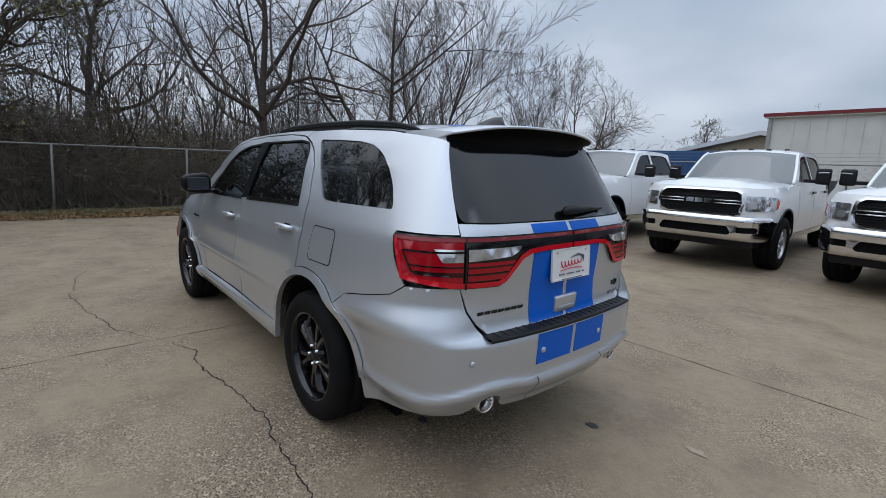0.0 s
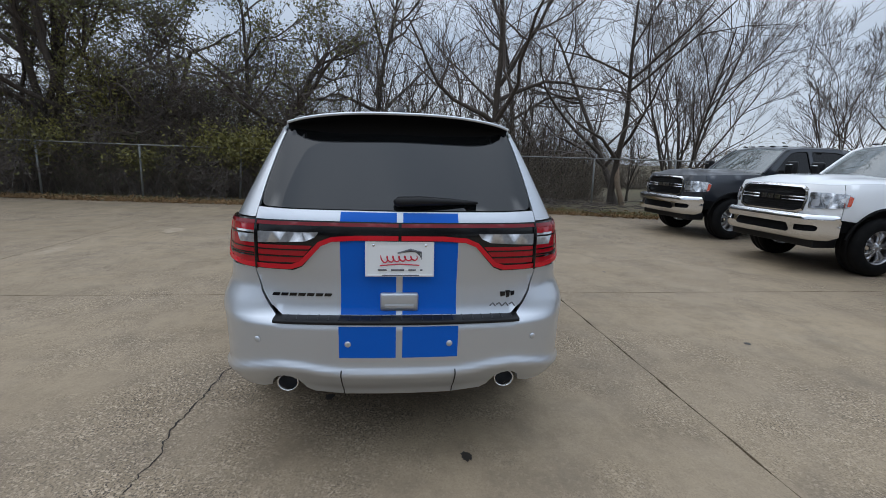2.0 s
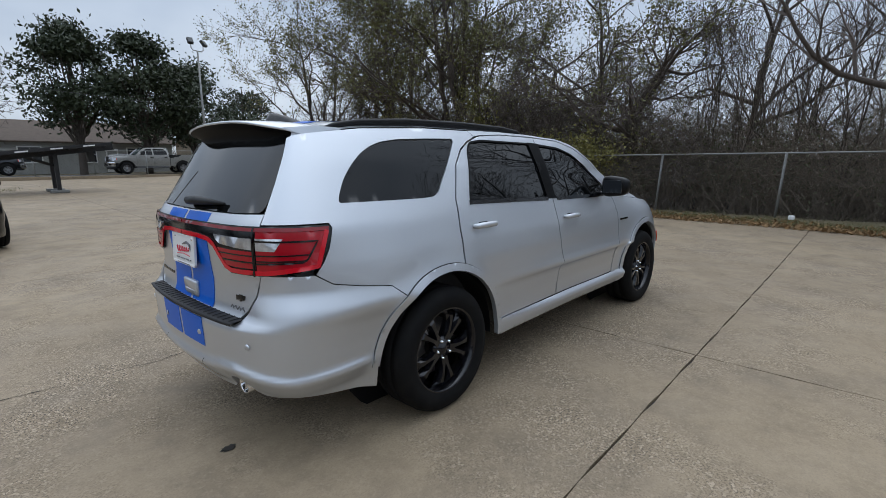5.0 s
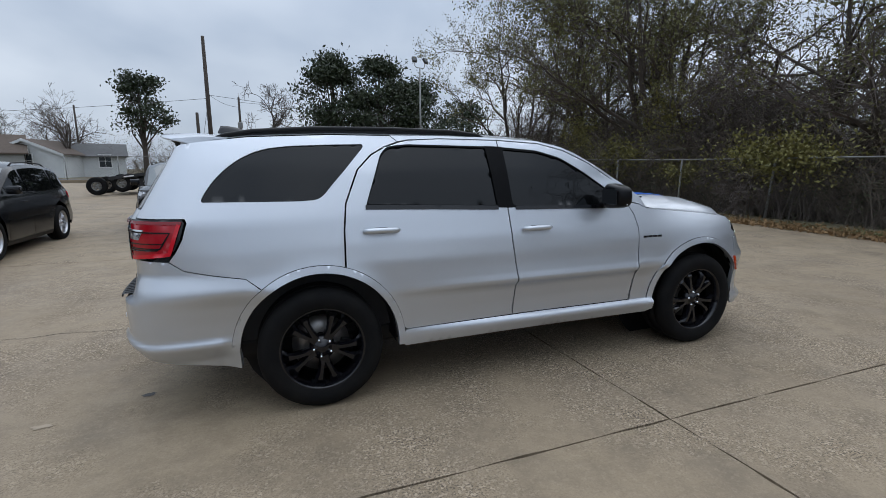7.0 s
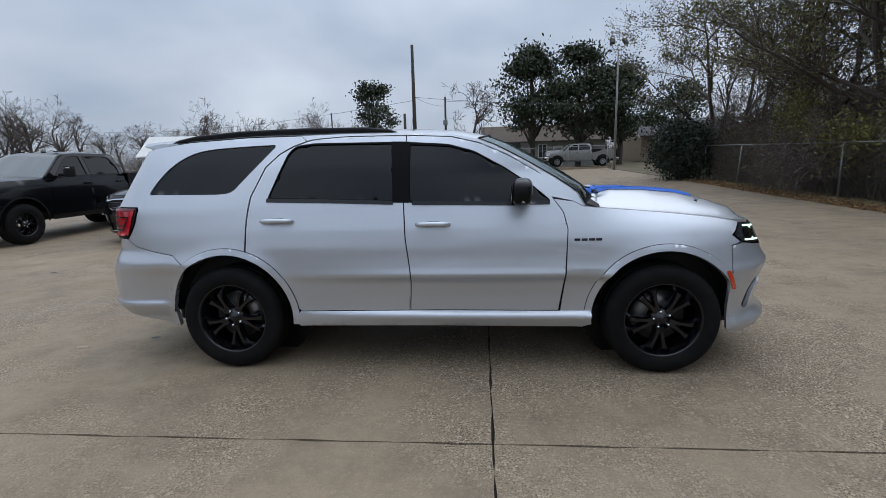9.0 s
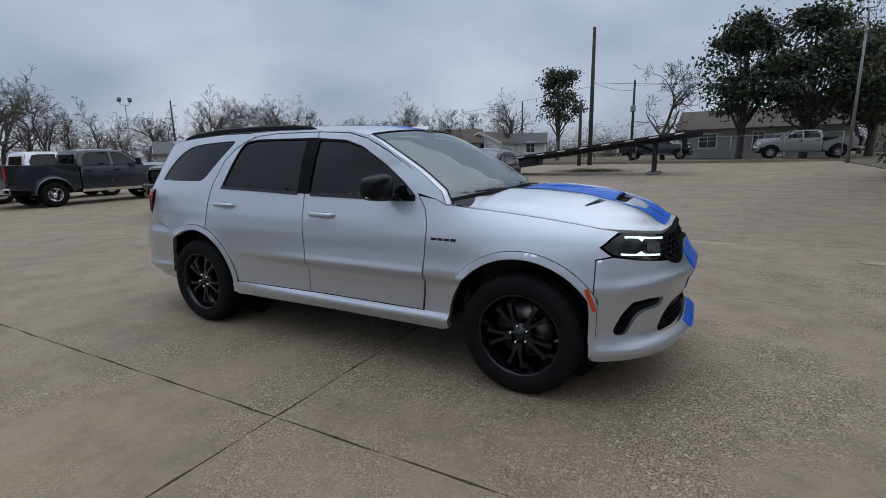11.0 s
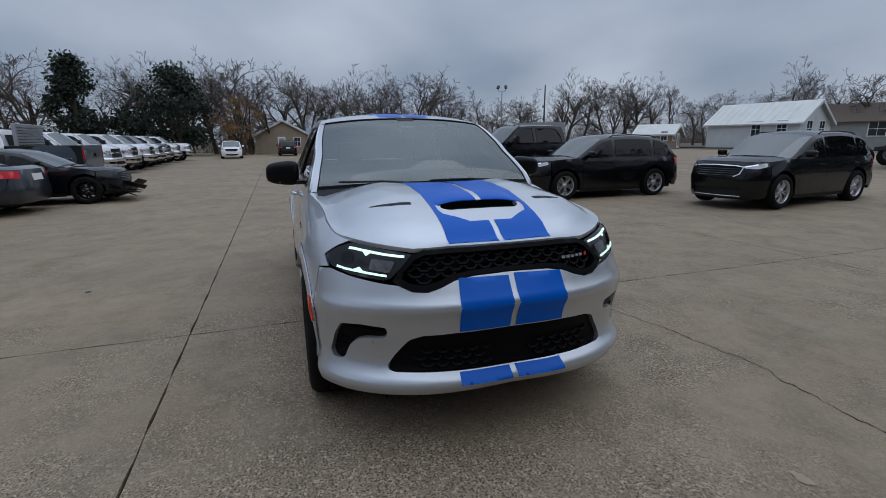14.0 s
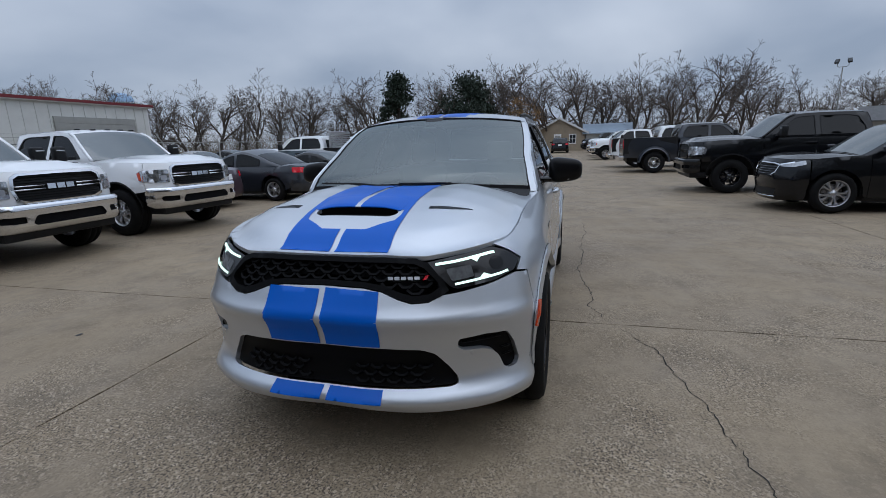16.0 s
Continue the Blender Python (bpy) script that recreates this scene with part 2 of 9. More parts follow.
# ---- curved panels: flat outlines filled with triangles and bent onto a shell ----
from mathutils.geometry import delaunay_2d_cdt


def inside(poly, pts):
    p, q = np.asarray(poly, float), np.asarray(pts, float)
    r = np.zeros(len(q), bool)
    j = len(p) - 1
    for i in range(len(p)):
        with np.errstate(divide="ignore", invalid="ignore"):
            c = ((p[i, 1] > q[:, 1]) != (p[j, 1] > q[:, 1])) & (q[:, 0] < (p[j, 0] - p[i, 0]) * (q[:, 1] - p[i, 1]) / (p[j, 1] - p[i, 1]) + p[i, 0])
        r ^= c
        j = i
    return r


def resample(poly, step, closed=True):
    out = []
    n = len(poly)
    for i in range(n if closed else n - 1):
        a, b = np.array(poly[i], float), np.array(poly[(i + 1) % n], float)
        k = max(1, int(np.ceil(np.linalg.norm(b - a) / step)))
        out += [a + (b - a) * t / k for t in range(k)]
    if not closed:
        out.append(np.array(poly[-1], float))
    return np.array(out)


def rounded(poly, r, n=5):
    """A polygon with its corners rounded."""
    out, m = [], len(poly)
    for i in range(m):
        p, a, b = np.array(poly[i], float), np.array(poly[i - 1], float), np.array(poly[(i + 1) % m], float)
        da, db = np.linalg.norm(a - p), np.linalg.norm(b - p)
        rr = min(r, da * 0.45, db * 0.45)
        s, e = p + (a - p) / da * rr, p + (b - p) / db * rr
        for k in range(n + 1):
            t = k / n
            out.append((1 - t) ** 2 * s + 2 * t * (1 - t) * p + t * t * e)
    return [tuple(o) for o in out]


def edge_distance(poly, pts):
    p, q = np.asarray(poly, float), np.asarray(pts, float)
    best = np.full(len(q), 1e9)
    for i in range(len(p)):
        a, b = p[i - 1], p[i]
        d = b - a
        t = np.clip(((q - a) @ d) / max(d @ d, 1e-12), 0, 1)
        best = np.minimum(best, np.linalg.norm(q - a - t[:, None] * d, axis=1))
    return best


def fill2d(poly, step, holes=()):
    """Triangles that fill an outline with holes: points, faces, boundary loops."""
    loops = [resample(poly, step)] + [resample(h, step) for h in holes]
    allp, edges, rings, n = [], [], [], 0
    for lp in loops:
        m = len(lp)
        rings.append(list(range(n, n + m)))
        edges += [(n + i, n + (i + 1) % m) for i in range(m)]
        allp.append(lp)
        n += m
    lo, hi = np.min(loops[0], 0), np.max(loops[0], 0)
    gx, gy = np.meshgrid(np.arange(lo[0] + step / 2, hi[0], step), np.arange(lo[1] + step / 2, hi[1], step))
    g = np.stack([gx.ravel(), gy.ravel()], 1)
    if len(g):
        ok = inside(loops[0], g)
        for h in loops[1:]:
            ok &= ~inside(h, g)
        g = g[ok]
        if len(g):
            far = np.min([edge_distance(lp, g) for lp in loops], axis=0)
            g = g[far > step * 0.45]
        allp.append(g)
    pts = np.concatenate(allp)
    v, e, f, ov, oe, of = delaunay_2d_cdt([Vector((float(a), float(b))) for a, b in pts], edges, [], 0, 1e-7)
    vs = np.array([(a.x, a.y) for a in v])
    tri = np.array([t[:3] for t in f])
    cen = vs[tri].mean(1)
    ok = inside(loops[0], cen)
    for h in loops[1:]:
        ok &= ~inside(h, cen)
    where = {}
    for new_i, olds in enumerate(ov):
        for o in olds:
            where[o] = new_i
    return vs, tri[ok], [[where[i] for i in ring] for ring in rings]


def bent(poly, step, fn, holes=(), flange=0.012, flip=False, inward=None):
    """Bends a filled outline by fn(points) -> (places, normals), with a turned-in edge."""
    v2, tri, rings = fill2d(poly, step, holes)
    p, nrm = fn(v2)
    vs, fs = [tuple(a) for a in p], []
    for a, b, c in tri:
        g = np.cross(p[b] - p[a], p[c] - p[a])
        fs.append((a, b, c) if g @ nrm[a] > 0 else (a, c, b))
    if flange:
        for ring in rings:
            n0, m = len(vs), len(ring)
            for i in ring:
                vs.append(tuple(p[i]))
            for i in ring:
                vs.append(tuple(p[i] - flange * nrm[i]))
            for i in range(m):
                j = (i + 1) % m
                fs.append((n0 + i, n0 + j, n0 + m + j, n0 + m + i))
    return vs, fs


class Shell:
    """The wrap-round side of a vehicle body: a plan outline from the front's middle (s = 0) along the left side to the rear's middle
    (s = length), pushed in and out by profiles over the height at stations along it. Minus s is the right side; s past the length wraps on."""

    def __init__(self, outline, stations, bumps=(), smooth=0.012):
        c = np.array(outline, float)
        ext = np.vstack([[c[1, 0], -c[1, 1]], c, [c[-2, 0], -c[-2, 1]]])
        dense, mark = [], []
        for i in range(1, len(ext) - 2):
            p0, p1, p2, p3 = ext[i - 1], ext[i], ext[i + 1], ext[i + 2]
            mark.append(len(dense))
            for t in np.linspace(0, 1, 24, endpoint=False):
                dense.append(0.5 * (2 * p1 + (p2 - p0) * t + (2 * p0 - 5 * p1 + 4 * p2 - p3) * t * t + (3 * p1 - p0 - 3 * p2 + p3) * t**3))
        mark.append(len(dense))
        dense.append(ext[-2])
        d = np.array(dense)
        run = np.r_[0, np.cumsum(np.linalg.norm(np.diff(d, axis=0), axis=1))]
        self.length = run[-1]
        self.ts = np.arange(0, self.length + 0.01, 0.02)
        self.rx, self.ry = np.interp(self.ts, run, d[:, 0]), np.interp(self.ts, run, d[:, 1])
        gx, gy = np.gradient(self.rx), np.gradient(self.ry)
        ln = np.hypot(gx, gy)
        self.nx, self.ny = gy / ln, -gx / ln
        if self.nx[0] < 0:
            self.nx, self.ny = -self.nx, -self.ny
        self.ny[0], self.nx[0], self.ny[-1], self.nx[-1] = 0, 1, 0, -1
        self.marks = [run[m] for m in mark]
        self.tz = np.arange(0.05, 2.4, 0.005)
        rows = []
        k = max(1, int(smooth / 0.005))
        ker = np.exp(-0.5 * (np.arange(-3 * k, 3 * k + 1) / k) ** 2)
        ker /= ker.sum()
        at = []
        for idx, prof in stations:
            z, o = zip(*prof)
            row = np.interp(self.tz, z, o)
            row = np.convolve(np.pad(row, 3 * k, mode="edge"), ker, "valid")
            rows.append(row)
            lo = int(math.floor(idx))
            fr = idx - lo
            at.append(self.marks[lo] * (1 - fr) + self.marks[min(lo + 1, len(self.marks) - 1)] * fr)
        rows = np.array(rows)
        tab = np.empty((len(self.ts), len(self.tz)))
        for j in range(len(self.tz)):
            tab[:, j] = np.interp(self.ts, at, rows[:, j])
        kk = np.exp(-0.5 * (np.arange(-9, 10) / 3.0) ** 2)
        kk /= kk.sum()
        pad = np.pad(tab, ((9, 9), (0, 0)), mode="reflect")
        tab = np.stack([np.convolve(pad[:, j], kk, "valid") for j in range(len(self.tz))], 1)
        for fn in bumps:
            tab = tab + fn(self.rx[:, None], self.tz[None, :], self.ry[:, None])
        self.tab = tab

    def place(self, s, z, off=0.0):
        s, z = np.asarray(s, float), np.asarray(z, float)
        side = np.where(s < 0, -1.0, 1.0)
        s = np.abs(s)
        over = s > self.length
        side = np.where(over, -side, side)
        s = np.where(over, 2 * self.length - s, s)
        fi = np.clip(s / 0.02, 0, len(self.ts) - 1.001)
        fj = np.clip((z - self.tz[0]) / 0.005, 0, len(self.tz) - 1.001)
        i, j = fi.astype(int), fj.astype(int)
        a, b = fi - i, fj - j
        t = self.tab
        o = (t[i, j] * (1 - a) + t[i + 1, j] * a) * (1 - b) + (t[i, j + 1] * (1 - a) + t[i + 1, j + 1] * a) * b + off
        lerp = lambda q: q[i] * (1 - a) + q[i + 1] * a  # noqa: E731
        return np.stack([lerp(self.rx) + lerp(self.nx) * o, side * (lerp(self.ry) + lerp(self.ny) * o), z], -1)

    def fn(self, off=0.0):
        def go(v):
            e = 0.004
            p = self.place(v[:, 0], v[:, 1], off)
            ds = self.place(v[:, 0] + e, v[:, 1]) - self.place(v[:, 0] - e, v[:, 1])
            dz = self.place(v[:, 0], v[:, 1] + e) - self.place(v[:, 0], v[:, 1] - e)
            n = np.cross(ds, dz)
            n /= np.linalg.norm(n, axis=1)[:, None] + 1e-12
            mid = np.array([0.0, 0.0, 0.0])
            flip = np.sign(((p - mid)[:, :2] * n[:, :2]).sum(1))
            flip[flip == 0] = 1
            return p, n * flip[:, None]
        return go

    def sx(self, x):
        """s of the left side at x, on the outline."""
        k = np.argsort(self.rx)
        return float(np.interp(x, self.rx[k], self.ts[k]))

    def sf(self, y):
        h = len(self.ts) // 3
        return float(np.interp(abs(y), self.ry[:h], self.ts[:h])) * (1 if y >= 0 else -1)

    def sr(self, y):
        h = len(self.ts) * 2 // 3
        s = float(np.interp(abs(y), self.ry[h:][::-1], self.ts[h:][::-1]))
        return s if y >= 0 else 2 * self.length - s

    def side(self, pts):
        return [(self.sx(x), z) for x, z in pts]

    def front(self, pts):
        return [(self.sf(y), z) for y, z in pts]

    def rear(self, pts):
        return [(self.sr(y), z) for y, z in pts]

    def panel(self, name, poly, material, parent, step=0.04, off=0.0, holes=(), flange=0.012, label="", mirror=False):
        """A panel of the shell; mirror: its twin on the right side too. Returns the panel or both."""
        vs, fs = bent(poly, step, self.fn(off), holes, flange)
        a = link_mesh(name, vs, fs, material, parent, label)
        if not mirror:
            return a
        vs = [(x, -y, z) for x, y, z in vs]
        return a, link_mesh(name, vs, [f[::-1] for f in fs], material, parent, label)


def stroke(line, w, closed=False):
    """A band of width w along a flat polyline, as an outline."""
    p = np.array(line, float)
    d = np.gradient(p, axis=0)
    d /= np.linalg.norm(d, axis=1)[:, None] + 1e-9
    n = np.stack([-d[:, 1], d[:, 0]], 1)
    return [tuple(q) for q in p + n * w / 2] + [tuple(q) for q in (p - n * w / 2)[::-1]]


def arc(cx, cz, r, a0, a1, n=24, sq=1.0):
    return [(cx + r * math.cos(radians(a0 + (a1 - a0) * i / n)), cz + sq * r * math.sin(radians(a0 + (a1 - a0) * i / n))) for i in range(n + 1)]


def grid_mesh(pts):
    """Faces over a grid of points [i][j]."""
    a, b = len(pts), len(pts[0])
    vs = [p for row in pts for p in row]
    fs = [(i * b + j, (i + 1) * b + j, (i + 1) * b + j + 1, i * b + j + 1) for i in range(a - 1) for j in range(b - 1)]
    return vs, fs


# ---- ground ----
def gz(x, y):
    """Height of the yard: level round the car, rising a little towards the fence and the street."""
    a = 0.016 * np.logaddexp(0, (np.asarray(x, float) - 4.5) / 0.8) * 0.8
    b = 0.024 * np.logaddexp(0, (np.asarray(y, float) - 9.0) / 2.0) * 2.0
    return np.minimum(a, 0.3) + np.minimum(b, 0.7)


def concrete_material():
    m = bpy.data.materials.new("worn_exposed_concrete")
    m.use_nodes = True
    nt = m.node_tree
    b = nt.nodes["Principled BSDF"]
    geo = nt.nodes.new("ShaderNodeNewGeometry")
    inf = nt.nodes.new("ShaderNodeObjectInfo")

    def nz(scale, detail=4.0, rgh=0.55, kind="ShaderNodeTexNoise"):
        n = nt.nodes.new(kind)
        n.inputs["Scale"].default_value = scale
        if kind == "ShaderNodeTexNoise":
            n.inputs["Detail"].default_value, n.inputs["Roughness"].default_value = detail, rgh
        nt.links.new(geo.outputs["Position"], n.inputs["Vector"])
        return n

    def rng(sock, a, b_, lo=0.0, hi=1.0):
        r = nt.nodes.new("ShaderNodeMapRange")
        for k, val in zip(("From Min", "From Max", "To Min", "To Max"), (a, b_, lo, hi)):
            r.inputs[k].default_value = val
        nt.links.new(sock, r.inputs["Value"])
        return r.outputs[0]

    def mixc(fac, a, col):
        k = nt.nodes.new("ShaderNodeMix")
        k.data_type = "RGBA"
        nt.links.new(fac, k.inputs["Factor"])
        if isinstance(a, tuple):
            k.inputs["A"].default_value = (*a, 1)
        else:
            nt.links.new(a, k.inputs["A"])
        k.inputs["B"].default_value = (*col, 1)
        return k.outputs["Result"]

    c = mixc(rng(nz(0.35, 6, 0.6).outputs["Fac"], 0.35, 0.7), (0.328, 0.253, 0.162), (0.232, 0.177, 0.114))
    c = mixc(rng(nz(1.7, 6, 0.65).outputs["Fac"], 0.48, 0.72, 0, 0.65), c, (0.105, 0.079, 0.052))
    c = mixc(rng(nz(0.9, 5, 0.7).outputs["Fac"], 0.62, 0.8, 0, 0.35), c, (0.44, 0.345, 0.245))
    c = mixc(rng(nz(8, 5, 0.7).outputs["Fac"], 0.45, 0.7, 0, 0.4), c, (0.145, 0.108, 0.07))
    c = mixc(rng(nz(30, 4, 0.7).outputs["Fac"], 0.5, 0.72, 0, 0.45), c, (0.38, 0.30, 0.205))
    c = mixc(rng(inf.outputs["Random"], 0, 1, 0, 0.16), c, (0.17, 0.128, 0.09))
    # worn patches where the stones show
    worn = rng(nz(0.55, 7, 0.68).outputs["Fac"], 0.44, 0.60)
    v1 = nz(70, kind="ShaderNodeTexVoronoi")
    stone = rng(v1.outputs["Color"], 0.55, 0.9, 0, 0.95)
    mul = nt.nodes.new("ShaderNodeMath")
    mul.operation = "MULTIPLY"
    nt.links.new(stone, mul.inputs[0])
    nt.links.new(worn, mul.inputs[1])
    c = mixc(mul.outputs[0], c, (0.50, 0.40, 0.29))
    v2 = nz(85, 4)
    mul2 = nt.nodes.new("ShaderNodeMath")
    mul2.operation = "MULTIPLY"
    nt.links.new(rng(v2.outputs["Fac"], 0.49, 0.60, 0, 1.0), mul2.inputs[0])
    nt.links.new(rng(worn, 0, 1, 0.12, 1.0), mul2.inputs[1])
    c = mixc(mul2.outputs[0], c, (0.07, 0.052, 0.036))
    nt.links.new(c, b.inputs["Base Color"])
    nt.links.new(rng(nz(2.2, 4).outputs["Fac"], 0.3, 0.7, 0.62, 0.9), b.inputs["Roughness"])
    bp = nt.nodes.new("ShaderNodeBump")
    bp.inputs["Strength"].default_value, bp.inputs["Distance"].default_value = 0.35, 0.006
    rel = nt.nodes.new("ShaderNodeMath")
    rel.operation = "MULTIPLY"
    nt.links.new(v2.outputs["Fac"], rel.inputs[0])
    nt.links.new(rng(worn, 0, 1, 0.15, 1.0), rel.inputs[1])
    nt.links.new(rel.outputs[0], bp.inputs["Height"])
    nt.links.new(bp.outputs[0], b.inputs["Normal"])
    return m


M["concrete"] = concrete_material()
M["joint"] = mat("dark_joint_filler", (0.018, 0.015, 0.012), 0.9, vary=0.4, vscale=6, bump=0.3, bscale=90)
M["soil"] = mat("bare_soil_and_dead_grass", (0.16, 0.125, 0.075), 0.95, vary=0.7, vscale=0.7, grain=0.6, gscale=30, dark=(0.075, 0.075, 0.03), bump=0.5, bscale=25)
M["asphalt"] = mat("street_asphalt", (0.06, 0.058, 0.056), 0.85, vary=0.4, vscale=0.6, grain=0.3, gscale=80)

xs = [-600, -300, -150, -90, -60, -30, -15] + list(np.arange(-12, 12.1, 2.0)) + [16, 25, 60, 120, 300, 600]
ys = [-600, -300, -150, -90, -60, -30, -15, 0] + list(np.arange(3, 45.1, 3)) + [60, 90, 150, 300, 600]
v, f = grid_mesh([[(x, y, float(gz(x, y)) - 0.06) for y in ys] for x in xs])
tagged(link_mesh("ground", v, [g[::-1] for g in f], M["soil"]), "brown earth and dead grass beyond the yard", "ground", kind="structure")

# concrete slabs with open joints
lot = tagged(new("pavement"), "tan worn concrete yard of large jointed slabs", "pavement", kind="structure")
JX = [-68.0, -58.0, -48.3, -38.6, -28.9, -19.1, -9.4, 0.37, 9.75]
JY = [-23.15, -16.05, -8.95, -1.81, 5.25, 12.35, 19.45, 26.55, 33.2]
rg = random.Random(5)
for i in range(len(JX) - 1):
    for j in range(len(JY) - 1):
        x0, x1, y0, y1 = JX[i] + 0.006, JX[i + 1] - 0.006, JY[j] + 0.006, JY[j + 1] - 0.006
        wob = lambda a, s: 0.004 * math.sin(a * 9.1 + s) + 0.003 * math.sin(a * 23.0 + 2 * s)  # noqa: E731
        near = -12 < (x0 + x1) / 2 < 10 and -9 < (y0 + y1) / 2 < 9
        n_ = 60 if near else 8
        ring = []
        for k in range(n_):
            t = k / n_
            ring.append((x0 + (x1 - x0) * t, y0 + wob(x0 + (x1 - x0) * t, 1.0)))
        for k in range(n_):
            t = k / n_
            ring.append((x1 + wob(y0 + (y1 - y0) * t, 2.0), y0 + (y1 - y0) * t))
        for k in range(n_):
            t = k / n_
            ring.append((x1 - (x1 - x0) * t, y1 + wob(x1 - (x1 - x0) * t, 3.0)))
        for k in range(n_):
            t = k / n_
            ring.append((x0 + wob(y1 - (y1 - y0) * t, 4.0), y1 - (y1 - y0) * t))

        # the grid lies a little askew to the car
        ring = [(p[0] - 0.0115 * (p[1] + 1.81), p[1] + 0.0115 * (p[0] - 0.37)) for p in ring]

        def on_yard(v):
            p = np.stack([v[:, 0], v[:, 1], gz(v[:, 0], v[:, 1])], 1)
            return p, np.tile([0.0, 0.0, 1.0], (len(v), 1))
        vs, fs = bent(ring, 1.6, on_yard, (), 0.05)
        link_mesh("slab", vs, fs, M["concrete"], lot, smooth=False)
vs, fs = grid_mesh([[(x, y, float(gz(x, y)) - 0.02) for y in np.linspace(-23.1, 33.15, 20)] for x in np.linspace(-67.9, 9.7, 30)])
link_mesh("joint_filler", vs, [g[::-1] for g in fs], M["joint"], lot, smooth=False)


def crack(name, way, width, seed, parent):
    """A ragged dark crack along a way on the slabs."""
    r = random.Random(seed)
    pts = resample(way, 0.03, False)
    vs, fs = [], []
    off = 0.0
    for k, p in enumerate(pts):
        q = pts[min(k + 1, len(pts) - 1)] - pts[max(k - 1, 0)]
        n = np.array([-q[1], q[0]]) / (np.linalg.norm(q) + 1e-9)
        off = 0.75 * off + r.uniform(-0.016, 0.016)
        w = width * r.uniform(0.25, 1.3) * min(1, 8 * min(k, len(pts) - 1 - k) / len(pts) + 0.1)
        for sg in (-1, 1):
            c = p + n * (off + sg * w / 2)
            vs.append((c[0], c[1], float(gz(c[0], c[1])) + 0.003))
    fs = [(2 * k, 2 * k + 1, 2 * k + 3, 2 * k + 2) for k in range(len(pts) - 1)]
    return link_mesh(name, vs, fs, M["joint"], parent, smooth=False)


crack("crack", [(-2.95, 1.2), (-2.5, 1.2), (-2.0, 1.21), (-1.4, 1.14), (-1.0, 1.2), (-0.5, 1.28), (-0.1, 1.24), (0.29, 1.36)], 0.010, 1, lot)
crack("crack", [(0.31, 1.38), (0.75, 1.65), (1.3, 1.74), (1.7, 1.88), (2.2, 1.92), (3.0, 1.85), (3.6, 1.7)], 0.008, 2, lot)
crack("crack", [(-2.95, 1.2), (-3.6, 1.3), (-4.6, 1.25)], 0.008, 3, lot)
crack("crack", [(3.1, 4.6), (3.6, 4.3), (4.6, 4.35)], 0.006, 4, lot)
# pale and dark blotches on the slabs, each a thin skin
M["oil"] = mat("oil_stain", (0.035, 0.03, 0.025), 0.5, vary=0.5, vscale=20)
M["pale"] = mat("pale_spill", (0.36, 0.29, 0.21), 0.85, vary=0.8, vscale=9, dark=(0.25, 0.19, 0.125))
for (x, y, r_, ln, mt, sd) in ((-2.6, -0.35, 0.035, 1.3, "oil", 1), (-3.1, -0.58, 0.03, 2.0, "pale", 2), (-1.95, 0.42, 0.03, 1.4, "oil", 3), (2.65, 5.0, 0.16, 2.2, "pale", 4),
                               (4.6, 4.2, 0.2, 2.0, "pale", 5), (-6.1, 2.2, 0.04, 1.5, "oil", 6), (3.1, 1.1, 0.035, 1.6, "pale", 7), (-1.2, -3.0, 0.03, 1.2, "oil", 8), (1.4, -2.9, 0.025, 1.4, "oil", 9), (-3.9, -1.2, 0.02, 1.2, "oil", 10)):
    r = random.Random(sd)
    ring = [(x + ln * r_ * r.uniform(0.6, 1.15) * math.cos(a), y + r_ * r.uniform(0.6, 1.15) * math.sin(a), float(gz(x, y)) + 0.004) for a in np.linspace(0, 2 * math.pi, 18, endpoint=False)]
    link_mesh("stain", ring, [tuple(range(18))], M[mt], lot, smooth=False)


# ---- the silver three-row SUV ----
M["lamp_bowl"] = mat("smoked_reflector", (0.16, 0.165, 0.17), 0.25, 0.6, 0.4, vary=0.6, vscale=40, dark=(0.04, 0.04, 0.045))
M["mid_red"] = mat("deep_red_lens", (0.36, 0.004, 0.012), 0.15, 0.0, 0.25, spec=0.35, vary=0.15, vscale=30)
M["mirror_black"] = mat("black_mirror_shell", (0.005, 0.005, 0.006), 0.3, spec=0.2, vary=0.2)
M["mirror"] = mat("mirror_glass", (0.3, 0.32, 0.34), 0.03, 1.0)
M["mesh_black"] = mat("moulded_black_mesh", (0.004, 0.004, 0.0045), 0.5, spec=0.08, vary=0.2)
